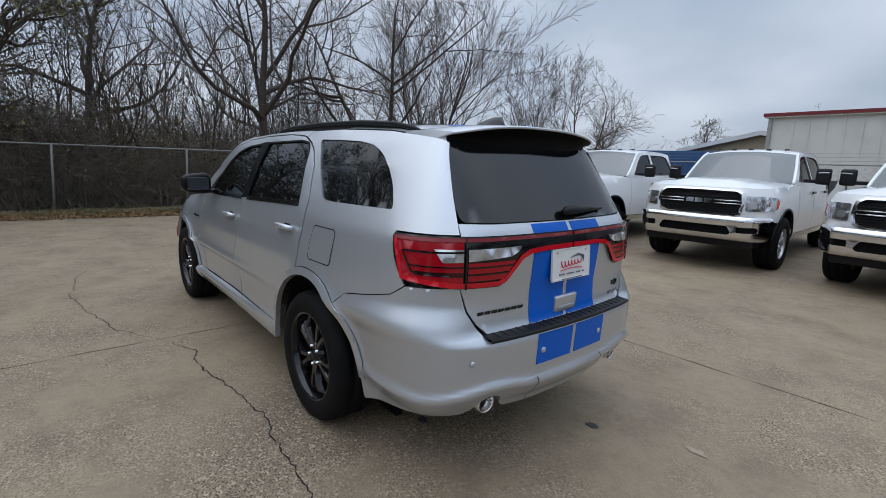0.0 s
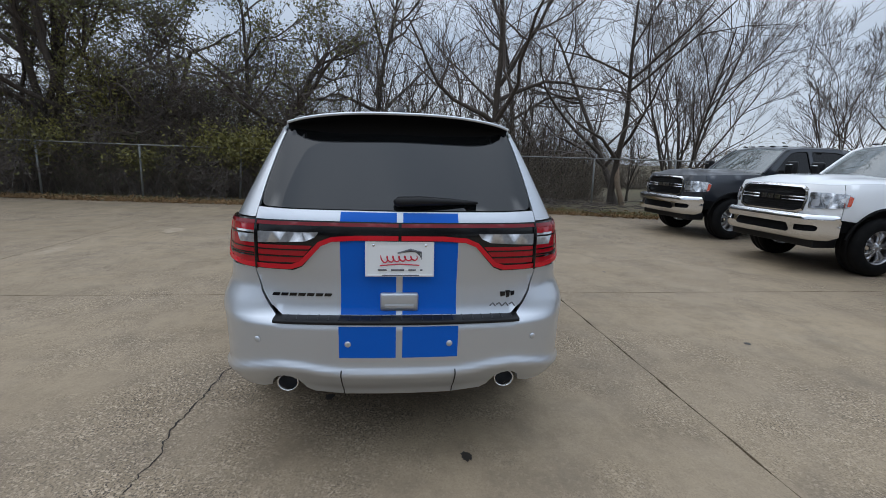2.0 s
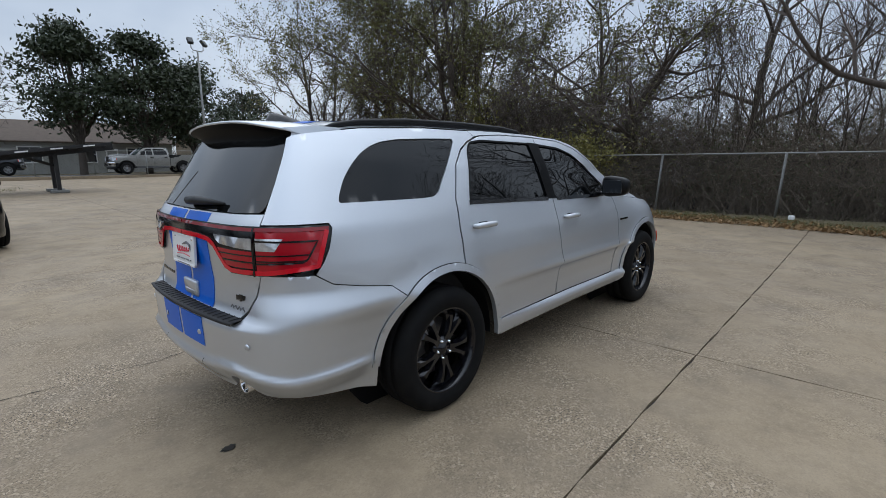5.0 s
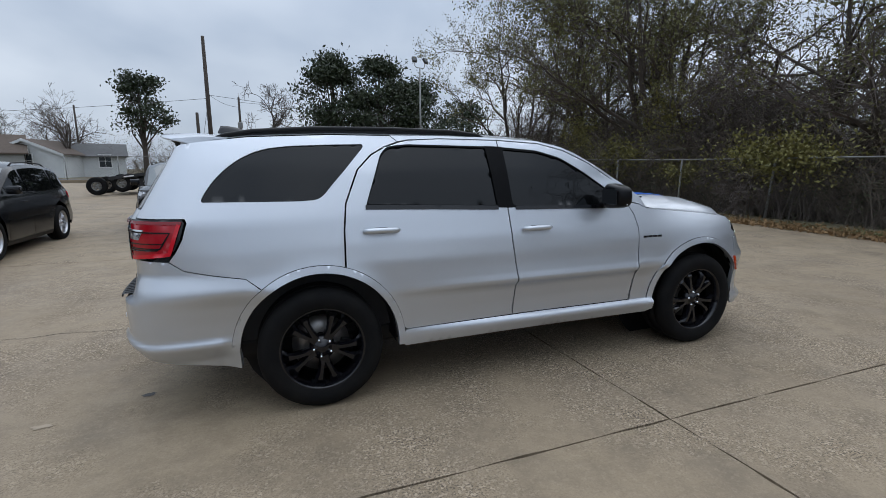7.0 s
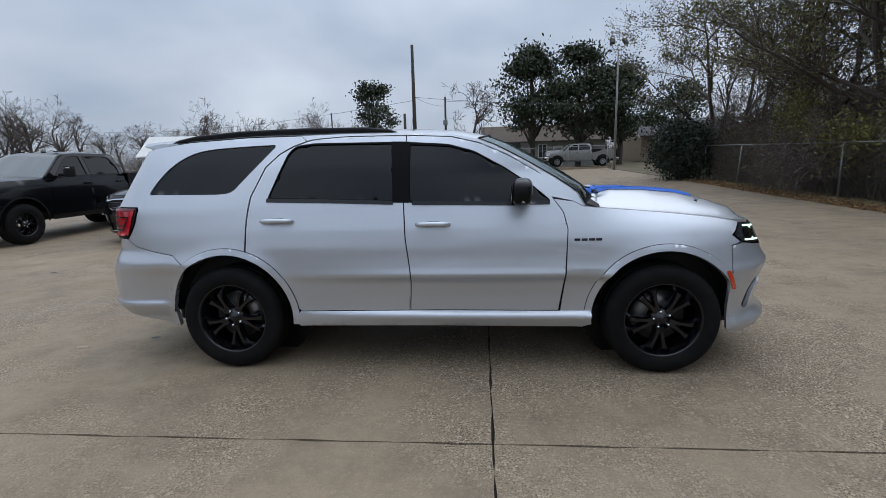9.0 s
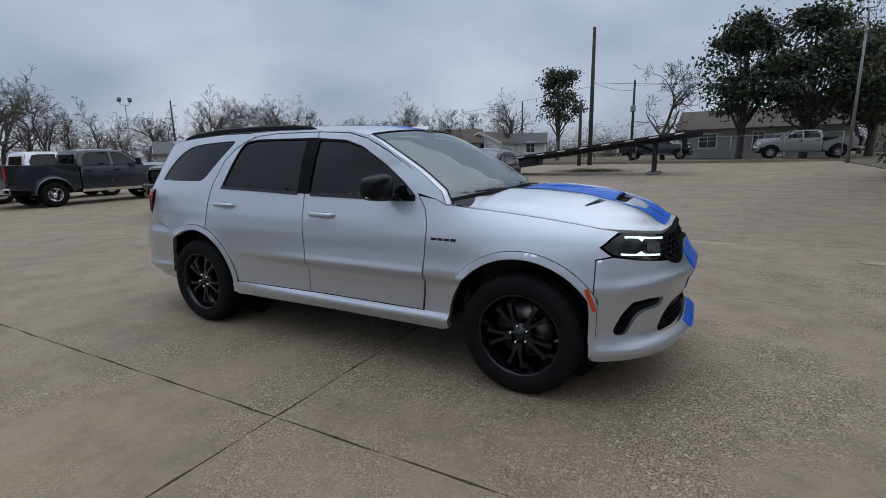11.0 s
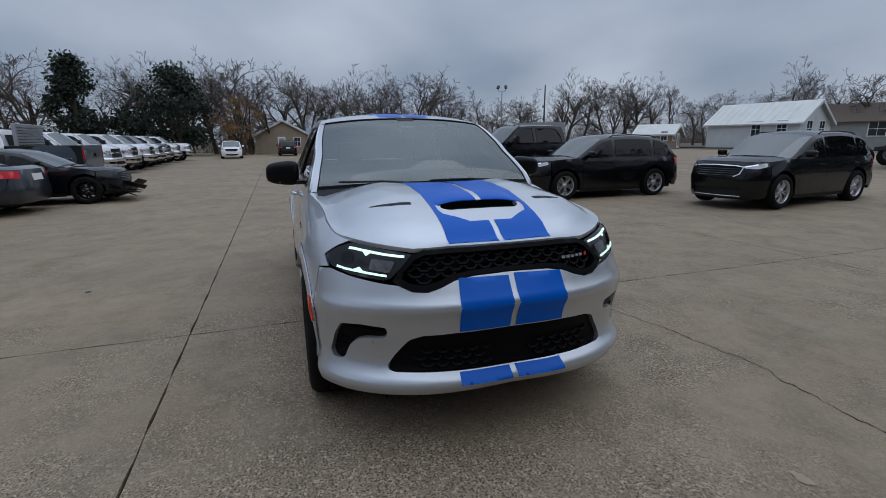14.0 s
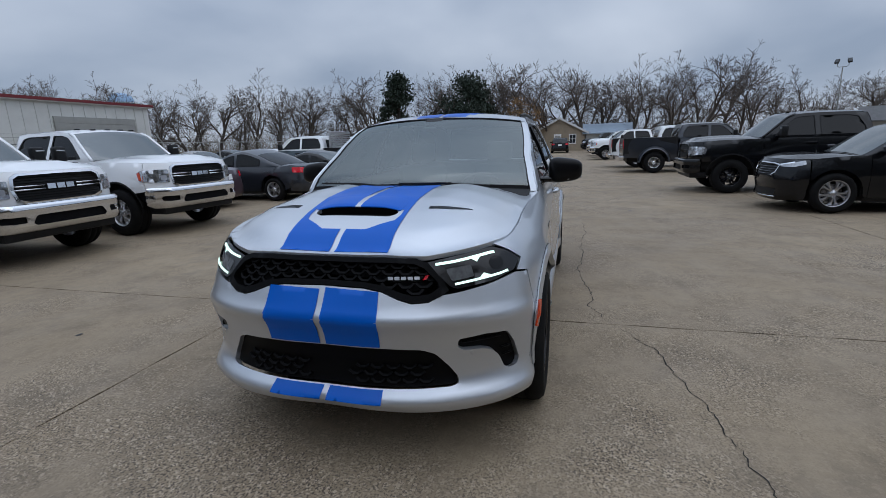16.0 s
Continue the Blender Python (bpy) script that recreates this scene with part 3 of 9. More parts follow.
def wheel(name, parent, x, y, z, r, width, rim_r, rim_mat, pairs=5, spread=14.0, tint_nuts=True, side=1, spin=0.0):
    """A wheel on an axle along y, its face towards +y (side 1) or -y."""
    w = new(name)
    w.parent = parent
    w.matrix_basis = pose(x, y, z, 0, spin, 0 if side > 0 else 180)
    h = width / 2
    v, f = lathe([(rim_r, -h), (rim_r + 0.01, -h - 0.004), (rim_r + 0.05, -h - 0.012), (r - 0.03, -h - 0.004), (r - 0.008, -h + 0.022), (r, -h + 0.05),
                  (r - 0.001, -h * 0.36), (r - 0.009, -h * 0.35), (r - 0.009, -h * 0.30), (r, -h * 0.29), (r, h * 0.29), (r - 0.009, h * 0.30), (r - 0.009, h * 0.35), (r - 0.001, h * 0.36),
                  (r, h - 0.05), (r - 0.008, h - 0.022), (r - 0.03, h + 0.004), (rim_r + 0.05, h + 0.012), (rim_r + 0.01, h + 0.004), (rim_r - 0.004, h - 0.004)], 56)
    link_mesh("tyre", v, f, M["rubber"], w)
    v, f = lathe([(rim_r - 0.002, h - 0.004), (rim_r - 0.008, h - 0.002), (rim_r - 0.016, h - 0.012), (rim_r - 0.026, h - 0.05), (rim_r - 0.03, -h * 0.3), (rim_r - 0.02, -h)], 56)
    rim = link_mesh("rim", v, f, rim_mat, w)
    pieces = []
    face = h - 0.03
    for k in range(pairs):
        for sg in (-1, 1):
            a0 = 2 * math.pi * (k + 0.25) / pairs
            a1 = a0 + sg * radians(spread)
            bm_pts = []
            for t, top, foot, dep in ((0.0, 0.020, 0.026, 0.03), (0.3, 0.010, 0.019, 0.034), (0.6, 0.010, 0.020, 0.03), (0.82, 0.015, 0.030, 0.026), (0.93, 0.026, 0.044, 0.02), (1.0, 0.034, 0.052, 0.014)):
                ra = 0.055 + (rim_r - 0.022 - 0.055) * t
                a = a0 + sg * radians(6) + (a1 - a0 - sg * radians(6)) * t ** 0.8
                c, s_ = math.cos(a), math.sin(a)
                yo = face - 0.012 + 0.018 * math.sin(t * 2.4) - 0.010 * t - 0.022 * max(0.0, t - 0.82) / 0.18
                row = []
                for q, yy in ((-foot, -dep * 1.6), (-foot, -dep * 0.7), (-top, 0.004), (top, 0.004), (foot, -dep * 0.7), (foot, -dep * 1.6)):
                    row.append((ra * c - q * s_, yo + yy, ra * s_ + q * c))
                bm_pts.append(row)
            pieces.append(grid_mesh(bm_pts))
    v, f = joined(pieces)
    link_mesh("spokes", v, f, rim_mat, rim, smooth=False)
    v, f = lathe([(0.0, face + 0.006), (0.03, face + 0.004), (0.034, face - 0.004), (0.075, face - 0.012), (0.078, face - 0.06)], 24)
    link_mesh("hub", v, f, rim_mat, rim)
    for k in range(5):
        a = 2 * math.pi * (k + 0.5) / 5
        v, f = lathe([(0.0, face + 0.008), (0.008, face + 0.006), (0.0095, face - 0.02)], 8)
        v = [(p[0] + 0.056 * math.cos(a), p[1], p[2] + 0.056 * math.sin(a)) for p in v]
        link_mesh("lug_nut", v, f, M["chrome"] if tint_nuts else rim_mat, rim)
    v, f = lathe([(0.07, 0.0), (rim_r * 0.68, 0.0), (rim_r * 0.68, -0.025), (0.07, -0.025)], 36)
    link_mesh("brake_disc", v, f, M["steel"], w)
    bm = bmesh.new()
    add_box(bm, (-0.045, -0.06, rim_r * 0.45), (0.045, 0.02, rim_r * 0.78), 0.012, pose(0, 0, 0, 0, 70 if side > 0 else -70, 0))
    part("brake_caliper", bm, M["satin_black"], w)
    return w


SUV_OUT = [(2.415, 0), (2.405, 0.25), (2.355, 0.46), (2.25, 0.65), (2.10, 0.80), (1.93, 0.885), (1.6, 0.93), (1.0, 0.94), (0, 0.94), (-1, 0.94),
           (-1.6, 0.94), (-2.0, 0.92), (-2.3, 0.865), (-2.47, 0.77), (-2.56, 0.62), (-2.6, 0.4), (-2.62, 0)]
SUV_ST = [
    (0, [(0.26, -0.16), (0.305, -0.03), (0.345, 0.008), (0.358, 0.002), (0.364, 0.03), (0.37, 0.03), (0.39, 0.004), (0.412, -0.035), (0.5, -0.05), (0.6, -0.03), (0.66, -0.018),
         (0.71, 0.0), (0.742, 0.022), (0.752, 0.022), (0.79, -0.014), (0.84, -0.046), (0.9, -0.085), (0.98, -0.12), (1.02, -0.15), (1.1, -0.25)]),
    (2.2, [(0.26, -0.12), (0.295, 0.0), (0.336, 0.024), (0.349, 0.018), (0.355, 0.046), (0.362, 0.044), (0.385, 0.016), (0.412, -0.02), (0.44, -0.035), (0.52, -0.034), (0.6, -0.014), (0.66, -0.004),
           (0.70, 0.01), (0.735, 0.03), (0.745, 0.03), (0.785, -0.002), (0.84, -0.026), (0.88, -0.045), (0.96, -0.08), (1.02, -0.12), (1.1, -0.2)]),
    (4, [(0.24, -0.06), (0.28, 0.015), (0.325, 0.05), (0.338, 0.044), (0.344, 0.062), (0.356, 0.056), (0.40, 0.024), (0.46, 0.002), (0.55, 0.014), (0.64, 0.03), (0.70, 0.042), (0.725, 0.042), (0.765, 0.018), (0.82, 0.0), (0.88, -0.02), (0.97, -0.055), (1.04, -0.11), (1.1, -0.18)]),
    (5.2, [(0.2, -0.04), (0.3, 0.0), (0.4, 0.0), (0.55, 0.004), (0.66, 0.012), (0.8, 0.004), (0.9, -0.012), (1.0, -0.055), (1.06, -0.105), (1.12, -0.18)]),
    (6.2, [(0.2, -0.03), (0.5, -0.005), (0.7, 0.0), (0.88, 0.0), (0.98, -0.03), (1.06, -0.085), (1.12, -0.15), (1.2, -0.25)]),
    (7, [(0.2, -0.09), (0.3, -0.06), (0.36, -0.03), (0.412, -0.006), (0.428, -0.02), (0.44, -0.045), (0.55, -0.04), (0.665, -0.024), (0.70, 0.02), (0.745, 0.004), (0.82, -0.008), (0.95, -0.02), (1.05, -0.048), (1.13, -0.075), (1.2, -0.098), (1.3, -0.135), (1.4, -0.175)]),
    (8, [(0.2, -0.09), (0.3, -0.06), (0.36, -0.03), (0.412, -0.006), (0.428, -0.02), (0.44, -0.05), (0.55, -0.046), (0.66, -0.03), (0.70, 0.022), (0.745, 0.004), (0.82, -0.008), (0.9, -0.014), (1.02, -0.032), (1.1, -0.056), (1.2, -0.085), (1.3, -0.122), (1.45, -0.18), (1.6, -0.255), (1.70, -0.31), (1.8, -0.4)]),
    (9.2, [(0.2, -0.06), (0.35, -0.01), (0.5, -0.012), (0.7, 0.0), (0.9, -0.008), (1.02, -0.03), (1.1, -0.055), (1.2, -0.085), (1.3, -0.122), (1.45, -0.18), (1.6, -0.255), (1.70, -0.31), (1.8, -0.4)]),
    (11, [(0.2, -0.15), (0.3, -0.095), (0.45, -0.07), (0.6, -0.052), (0.7, -0.025), (0.76, 0.008), (0.79, 0.014), (0.86, -0.01), (1.0, -0.03), (1.17, -0.068), (1.3, -0.125), (1.5, -0.215), (1.62, -0.285), (1.70, -0.34), (1.8, -0.45)]),
    (13, [(0.22, -0.14), (0.3, -0.03), (0.4, 0.02), (0.5, 0.04), (0.56, 0.042), (0.66, 0.042), (0.75, 0.042), (0.80, 0.025), (0.88, -0.02), (1.0, -0.026), (1.17, -0.035), (1.25, -0.08), (1.4, -0.165), (1.6, -0.285), (1.7, -0.35), (1.8, -0.43)]),
    (14.3, [(0.24, -0.12), (0.34, -0.03), (0.42, 0.012), (0.52, 0.03), (0.59, 0.032), (0.68, 0.036), (0.73, 0.036), (0.75, -0.02), (0.78, -0.035), (0.9, -0.045), (1.0, -0.035), (1.1, -0.03), (1.19, -0.035), (1.245, -0.07), (1.4, -0.17), (1.57, -0.28), (1.7, -0.37), (1.8, -0.45)]),
    (16, [(0.24, -0.12), (0.33, -0.03), (0.42, 0.01), (0.48, 0.02), (0.54, 0.024), (0.68, 0.032), (0.73, 0.034), (0.75, -0.03), (0.78, -0.045), (0.9, -0.05), (1.0, -0.04), (1.1, -0.03), (1.19, -0.035), (1.245, -0.07), (1.4, -0.17), (1.57, -0.28), (1.7, -0.37), (1.8, -0.45)]),
]


def arch_bump(xw):
    def go(x, z, y):
        d = np.hypot(x - xw, z - 0.385)
        return np.where(np.abs(y) > 0.7, 0.014 * np.exp(-(((d - 0.46) / 0.07) ** 2)), 0)
    return go


def ridge_bump(x, z, y):
    """The raised line round the rear bumper, rising over the exhausts."""
    zc = np.interp(np.abs(y), [0, 0.26, 0.36, 0.45, 0.55, 0.68, 0.8, 0.92], [0.497, 0.50, 0.512, 0.528, 0.535, 0.512, 0.482, 0.492])
    d = z - zc
    rise = 0.024 / (1 + np.exp(np.clip(d / 0.006, -40, 40))) - 0.05 * np.clip((-d - 0.02) / 0.1, 0, 1)
    return np.where(x < 0, rise, 0) * np.clip((-2.0 - x) / 0.1, 0, 1)


def main_suv():
    sh = Shell(SUV_OUT, SUV_ST, (arch_bump(1.521), arch_bump(-1.521), ridge_bump), smooth=0.007)
    car = thing("sport_utility_vehicle", pose(0, 0, 0), "silver three-row SUV with twin blue racing stripes on concrete", "car")
    L = sh.length
    AX = 1.521
    silver, blue = M["silver"], M["blue"]
    S, F, R = sh.side, sh.front, sh.rear
    ra, zc = 0.478, 0.385
    a_front = arc(AX, zc, ra, 196, -14, 26)        # over the front wheel from rear to front
    # roof edge, screen pillar and bonnet edge of the shell, from the front's middle backwards
    hood_front = F([(0, 1.005), (0.3, 1.008), (0.5, 1.0), (0.62, 1.012)])
    hood_side = [(1.97, 1.045), (1.85, 1.065), (1.6, 1.095), (1.3, 1.125), (1.0, 1.155)]
    pillar = [(1.0, 1.155), (0.95, 1.24), (0.8, 1.345), (0.58, 1.475), (0.4, 1.572), (0.28, 1.622)]
    roof = [(0.28, 1.622), (0.1, 1.662), (-0.3, 1.683), (-0.65, 1.69), (-1.4, 1.69), (-1.9, 1.668), (-2.12, 1.645)]

    # front wing: behind the bumper, over the wheel, to the door
    wing = S([(1.0, 1.15)] + [(x, z - 0.004) for x, z in hood_side[::-1][1:]]) + F([(0.80, 1.022), (0.842, 0.99), (0.873, 0.945), (0.846, 0.898)]) + S([(1.95, 0.882)]) + S([(1.93, 0.52)]) + S([p for p in a_front[::-1] if p[1] > 0.34 and p[0] < 1.94]) \
        + S([(1.0, 0.44), (0.845, 0.44), (0.872, 0.65), (0.888, 1.01), (0.862, 1.12), (0.80, 1.206), (0.93, 1.186)])
    sh.panel("front_wing", wing, silver, car, 0.035, mirror=True)
    # doors
    fd = [(0.83, 0.445), (0.862, 0.65), (0.882, 1.01), (0.855, 1.12), (0.79, 1.21), (0.72, 1.37), (0.5, 1.50), (0.3, 1.592), (0.1, 1.643), (-0.215, 1.662), (-0.222, 1.2), (-0.21, 0.96), (-0.178, 0.71), (-0.195, 0.445)]
    fwin = [(-0.205, 1.612), (0.08, 1.59), (0.26, 1.54), (0.47, 1.425), (0.66, 1.30), (0.77, 1.205), (0.75, 1.185), (-0.19, 1.205)]
    rd = [(-0.2, 0.445), (-0.186, 0.71), (-0.218, 0.96), (-0.23, 1.2), (-0.223, 1.662), (-0.65, 1.667), (-0.88, 1.655), (-0.95, 1.64), (-1.05, 1.605), (-1.14, 1.555), (-1.236, 1.465), (-1.33, 1.26), (-1.352, 1.10), (-1.36, 0.87)] \
        + [p for p in arc(-AX, zc, ra + 0.035, 78, 10, 16)] + [(-0.985, 0.445)]
    rwin = [(-1.21, 1.243), (-1.08, 1.56), (-1.03, 1.61), (-0.9, 1.626), (-0.312, 1.618), (-0.29, 1.208)]
    for nm, door, win, hx, hz in (("front_door", fd, fwin, -0.02, 1.055), ("rear_door", rd, rwin, -1.13, 1.092)):
        a, b = sh.panel(nm, S(door), silver, car, 0.022, holes=[rounded(S(win), 0.03)], mirror=True)
        w_in = rounded(S(win), 0.03)
        for base, g in zip((a, b), sh.panel("window", w_in, M["tint"], None, 0.035, off=-0.009, flange=0.004, label="dark tinted glass", mirror=True)):
            g.parent = base
        ring = rounded(S(win), 0.03)
        cl = np.array(ring)
        mid = cl.mean(0)
        small = [tuple(mid + (p - mid) * np.array([0.985, 0.955])) for p in cl]
        big = [tuple(mid + (p - mid) * np.array([1.012, 1.03])) for p in cl]
        for base, g in zip((a, b), sh.panel("window_trim", big, M["mesh_black"], None, 0.05, off=0.002, holes=[small], flange=0.006, mirror=True)):
            g.parent = base
        for base, sg in ((a, 1), (b, -1)):
            pts = []
            for t in np.linspace(0, 1, 9):
                q = sh.place(np.array([sh.sx(hx - 0.115 + 0.23 * t)]), np.array([hz + 0.004 * math.sin(math.pi * t)]), 0.012 + 0.03 * math.sin(math.pi * t) ** 0.4)[0]
                pts.append((q[0], sg * q[1], q[2]))
            v, f = tube(pts, [0.012, 0.017, 0.018, 0.018, 0.018, 0.018, 0.018, 0.017, 0.012], 10)
            link_mesh("door_handle", v, f, silver, base)
            # flat black patch stands for the shade in the hollow behind the handle
            cup = S(rounded([(hx - 0.06, hz - 0.02), (hx + 0.06, hz - 0.02), (hx + 0.05, hz + 0.018), (hx - 0.05, hz + 0.018)], 0.015))
            g = sh.panel("handle_recess", cup, M["satin_black"], base, 0.03, off=0.001, flange=0.0)
            if sg < 0:
                for vert in g.data.vertices:
                    vert.co.y *= -1
    # black strips along the foot of the door glass
    for ln_ in ([(-0.165, 1.199), (0.2, 1.192), (0.5, 1.184), (0.77, 1.186)], [(-1.215, 1.236), (-0.75, 1.222), (-0.3, 1.204)]):
        sh.panel("belt_trim", stroke(S(resample(ln_, 0.1, False)), 0.026), M["gloss_black"], car, 0.03, off=0.007, flange=0.012, mirror=True)
    # raised lips round the wheel openings
    for cx_, a0_, a1_ in ((AX, 2, 184), (-AX, -4, 176)):
        cap = lambda pl, lim: [(min(x, lim), z) for x, z in pl] if cx_ > 0 else pl  # noqa: E731
        lip = S(cap(arc(cx_, zc, ra + 0.043, a0_, a1_, 34), 1.962) + cap(arc(cx_, zc, ra - 0.001, a1_, a0_, 34), 1.925))
        sh.panel("wheel_arch_lip", lip, silver, car, 0.02, off=0.010, flange=0.03, mirror=True)
        # black stroke paints the shaded seam along the lip's outer edge
        gap = S(cap(arc(cx_, zc, ra + 0.046, a0_ + 4, a1_ - 4, 34), 1.966) + cap(arc(cx_, zc, ra + 0.041, a1_ - 4, a0_ + 4, 34), 1.96))
        sh.panel("arch_seal", gap, M["satin_black"], car, 0.02, off=0.003, flange=0.0, mirror=True)
    # B pillar cover
    sh.panel("pillar_cover", S([(-0.325, 1.625), (-0.19, 1.62), (-0.185, 1.2), (-0.302, 1.205)]), M["mesh_black"], car, 0.05, off=0.004, mirror=True)
    # rear quarter: from the rear door round to the tailgate and tail lamp, with its fixed window
    quarter = S([(-0.96, 1.647), (-1.057, 1.613), (-1.148, 1.562), (-1.246, 1.468), (-1.341, 1.26), (-1.363, 1.10), (-1.372, 0.87)] + arc(-AX, zc, ra + 0.002, 72, 128, 10)) \
        + S([(-1.855, 0.80), (-1.93, 0.858), (-2.1, 0.886), (-2.25, 0.918), (-2.325, 0.968), (-2.282, 1.026), (-2.25, 1.09), (-2.226, 1.18), (-2.24, 1.203)]) + R([(0.69, 1.205), (0.70, 1.3), (0.72, 1.45), (0.755, 1.6)]) + S([(-2.12, 1.64), (-1.9, 1.662), (-1.4, 1.683), (-1.0, 1.683)])
    qwin = [(-2.165, 1.288), (-2.145, 1.335), (-2.10, 1.404), (-2.03, 1.475), (-1.95, 1.533), (-1.87, 1.570), (-1.79, 1.594), (-1.65, 1.612), (-1.42, 1.622), (-1.19, 1.628), (-1.185, 1.61), (-1.30, 1.485), (-1.42, 1.36), (-1.465, 1.31), (-1.51, 1.288), (-1.6, 1.282)]
    qw = rounded(S(qwin), 0.035)
    a, b = sh.panel("rear_quarter_panel", quarter, silver, car, 0.035, holes=[qw], mirror=True)
    for base, g in zip((a, b), sh.panel("quarter_window", qw, M["tint"], None, 0.03, off=-0.009, flange=0.004, label="dark tinted fixed glass", mirror=True)):
        g.parent = base
    # roof rail strip above the doors
    strip = S([(1.0, 1.155), (0.93, 1.19), (0.78, 1.225), (0.71, 1.38), (0.5, 1.508), (0.3, 1.600), (0.1, 1.650), (-0.215, 1.669), (-0.65, 1.674), (-0.88, 1.662), (-0.955, 1.65), (-1.0, 1.687), (-0.65, 1.69), (-0.3, 1.684), (0.1, 1.663), (0.28, 1.623), (0.4, 1.573), (0.58, 1.476), (0.8, 1.346), (0.95, 1.24)])
    sh.panel("roof_side_rail", strip, silver, car, 0.04, mirror=True)
    # fuel door
    sh.panel("fuel_door_gap", rounded(S([(-1.756, 0.954), (-1.494, 0.954), (-1.494, 1.146), (-1.756, 1.146)]), 0.033), M["satin_black"], car, 0.03, off=0.0012, flange=0.0)
    sh.panel("fuel_door", rounded(S([(-1.75, 0.96), (-1.5, 0.96), (-1.5, 1.14), (-1.75, 1.14)]), 0.03), silver, car, 0.03, off=0.002, flange=0.006)
    # sill under the doors
    sill = S([(1.02, 0.444), (0.84, 0.4425), (-0.99, 0.4425), (-1.03, 0.40), (-1.0, 0.335), (0.99, 0.33), (1.05, 0.36)])
    sh.panel("sill_moulding", sill, silver, car, 0.022, off=0.010, flange=0.04, mirror=True)
    # liners inside the wheel openings
    for cx in (AX, -AX):
        pts = [[(cx + (ra - 0.004) * math.cos(radians(t)), yy, zc + (ra - 0.004) * math.sin(radians(t))) for yy in (0.50, 0.70, 0.82, 0.885)] for t in range(-4, 185, 9)]
        v, f = grid_mesh(pts)
        link_mesh("wheel_arch_liner", v, f, M["satin_black"], car)
        link_mesh("wheel_arch_liner", [(x, -y, z) for x, y, z in v], f, M["satin_black"], car)
        disc = [(cx + 0.49 * math.cos(radians(t)), 0.52, zc + 0.49 * math.sin(radians(t))) for t in range(0, 360, 15)]
        link_mesh("wheel_arch_wall", disc, [tuple(range(24))], M["satin_black"], car)
        link_mesh("wheel_arch_wall", [(x, -y, z) for x, y, z in disc], [tuple(range(24))], M["satin_black"], car)
    # front bumper, with grille, lower intake and side vents cut out
    gl = [(0, 0.876), (0.2, 0.873), (0.29, 0.86), (0.36, 0.832), (0.42, 0.814), (0.49, 0.816), (0.55, 0.842), (0.6, 0.846)]
    top = F(gl) + F([(0.74, 0.866), (0.838, 0.890)]) + S([(1.957, 0.876), (1.955, 0.86), (1.935, 0.52)])
    arch_f = S([(1.932, 0.46), (1.93, 0.38), (1.93, 0.32)])
    bot = S([(1.95, 0.295)]) + F([(0.8, 0.30), (0.6, 0.308), (0.3, 0.316), (0, 0.32)])
    half = top + arch_f + bot
    mir = lambda pl: [(-s, z) for s, z in pl]  # noqa: E731
    bump_poly = half[:-1] + [bot[-1]] + mir(half[1:-1])[::-1]
    low = F([(0, 0.612), (0.3, 0.61), (0.45, 0.603), (0.51, 0.58), (0.575, 0.50), (0.605, 0.45), (0.605, 0.425), (0.575, 0.414), (0.3, 0.414), (0, 0.414)])
    low_poly = rounded(low + mir(low[1:-1])[::-1], 0.02)
    vent = [(0.60, 0.602), (0.60, 0.642), (0.70, 0.652), (0.778, 0.642), (0.812, 0.57), (0.836, 0.475), (0.828, 0.447), (0.80, 0.442), (0.782, 0.455), (0.758, 0.525), (0.732, 0.56), (0.70, 0.576), (0.62, 0.584)]
    ventp = rounded(F(vent), 0.02)
    fb = sh.panel("front_bumper", bump_poly, silver, car, 0.022, holes=[low_poly, ventp, mir(ventp)], flange=0.03)
    # deep parts behind the openings
    sh.panel("lower_grille", low_poly, M["mesh_black"], fb, 0.03, off=-0.022, flange=0.0)
    mesh_bits = []
    for zz in np.arange(0.405, 0.6, 0.034):
        for j, yy in enumerate(np.arange(-0.54, 0.55, 0.075)):
            y0 = yy + (0.0375 if int(round((zz - 0.405) / 0.034)) % 2 else 0)
            if abs(y0) < 0.12 and 0.43 < zz < 0.56 or abs(y0) > 0.5 or zz > 0.52 or zz < 0.43:
                continue
            ln = [(sh.sf(y0 + d), zz + h) for d, h in ((-0.033, 0.009), (-0.014, -0.006), (0.014, -0.006), (0.033, 0.009))]
            p = [tuple(q) for q in sh.place([a[0] for a in ln], [a[1] for a in ln], -0.014)]
            mesh_bits.append(tube(p, 0.008, 4))
    v, f = joined(mesh_bits)
    tagged(link_mesh("grille_mesh", v, f, M["mesh_black"], fb, smooth=False), kind="stuff")
    for sg in (1, -1):
        vp = ventp if sg > 0 else mir(ventp)
        sh.panel("air_vent", vp, M["mesh_black"], fb, 0.03, off=-0.024, flange=0.0)
        for zz, y0, y1 in ((0.618, 0.62, 0.765), (0.55, 0.772, 0.805), (0.51, 0.783, 0.815)):
            ys = np.linspace(y0, y1, 6) * sg
            p = [tuple(q) for q in sh.place([sh.sf(y) for y in ys], [zz] * 6, -0.019)]
            v, f = tube(p, 0.005, 5)
            link_mesh("vent_fin", v, f, M["mesh_black"], fb)
    for sg in (1, -1):
        q = sh.place([sh.sf(sg * 0.66)], [0.565], 0.001)[0]
        v, f = lathe([(0.0, 0.0), (0.011, 0.0), (0.013, -0.004)], 14, "z")
        ob = link_mesh("parking_sensor", v, f, M["silver"], fb)
        ob.matrix_basis = Matrix.Translation(q) @ Vector((0.75, sg * 0.65, 0)).to_track_quat("Z", "Y").to_matrix().to_4x4()
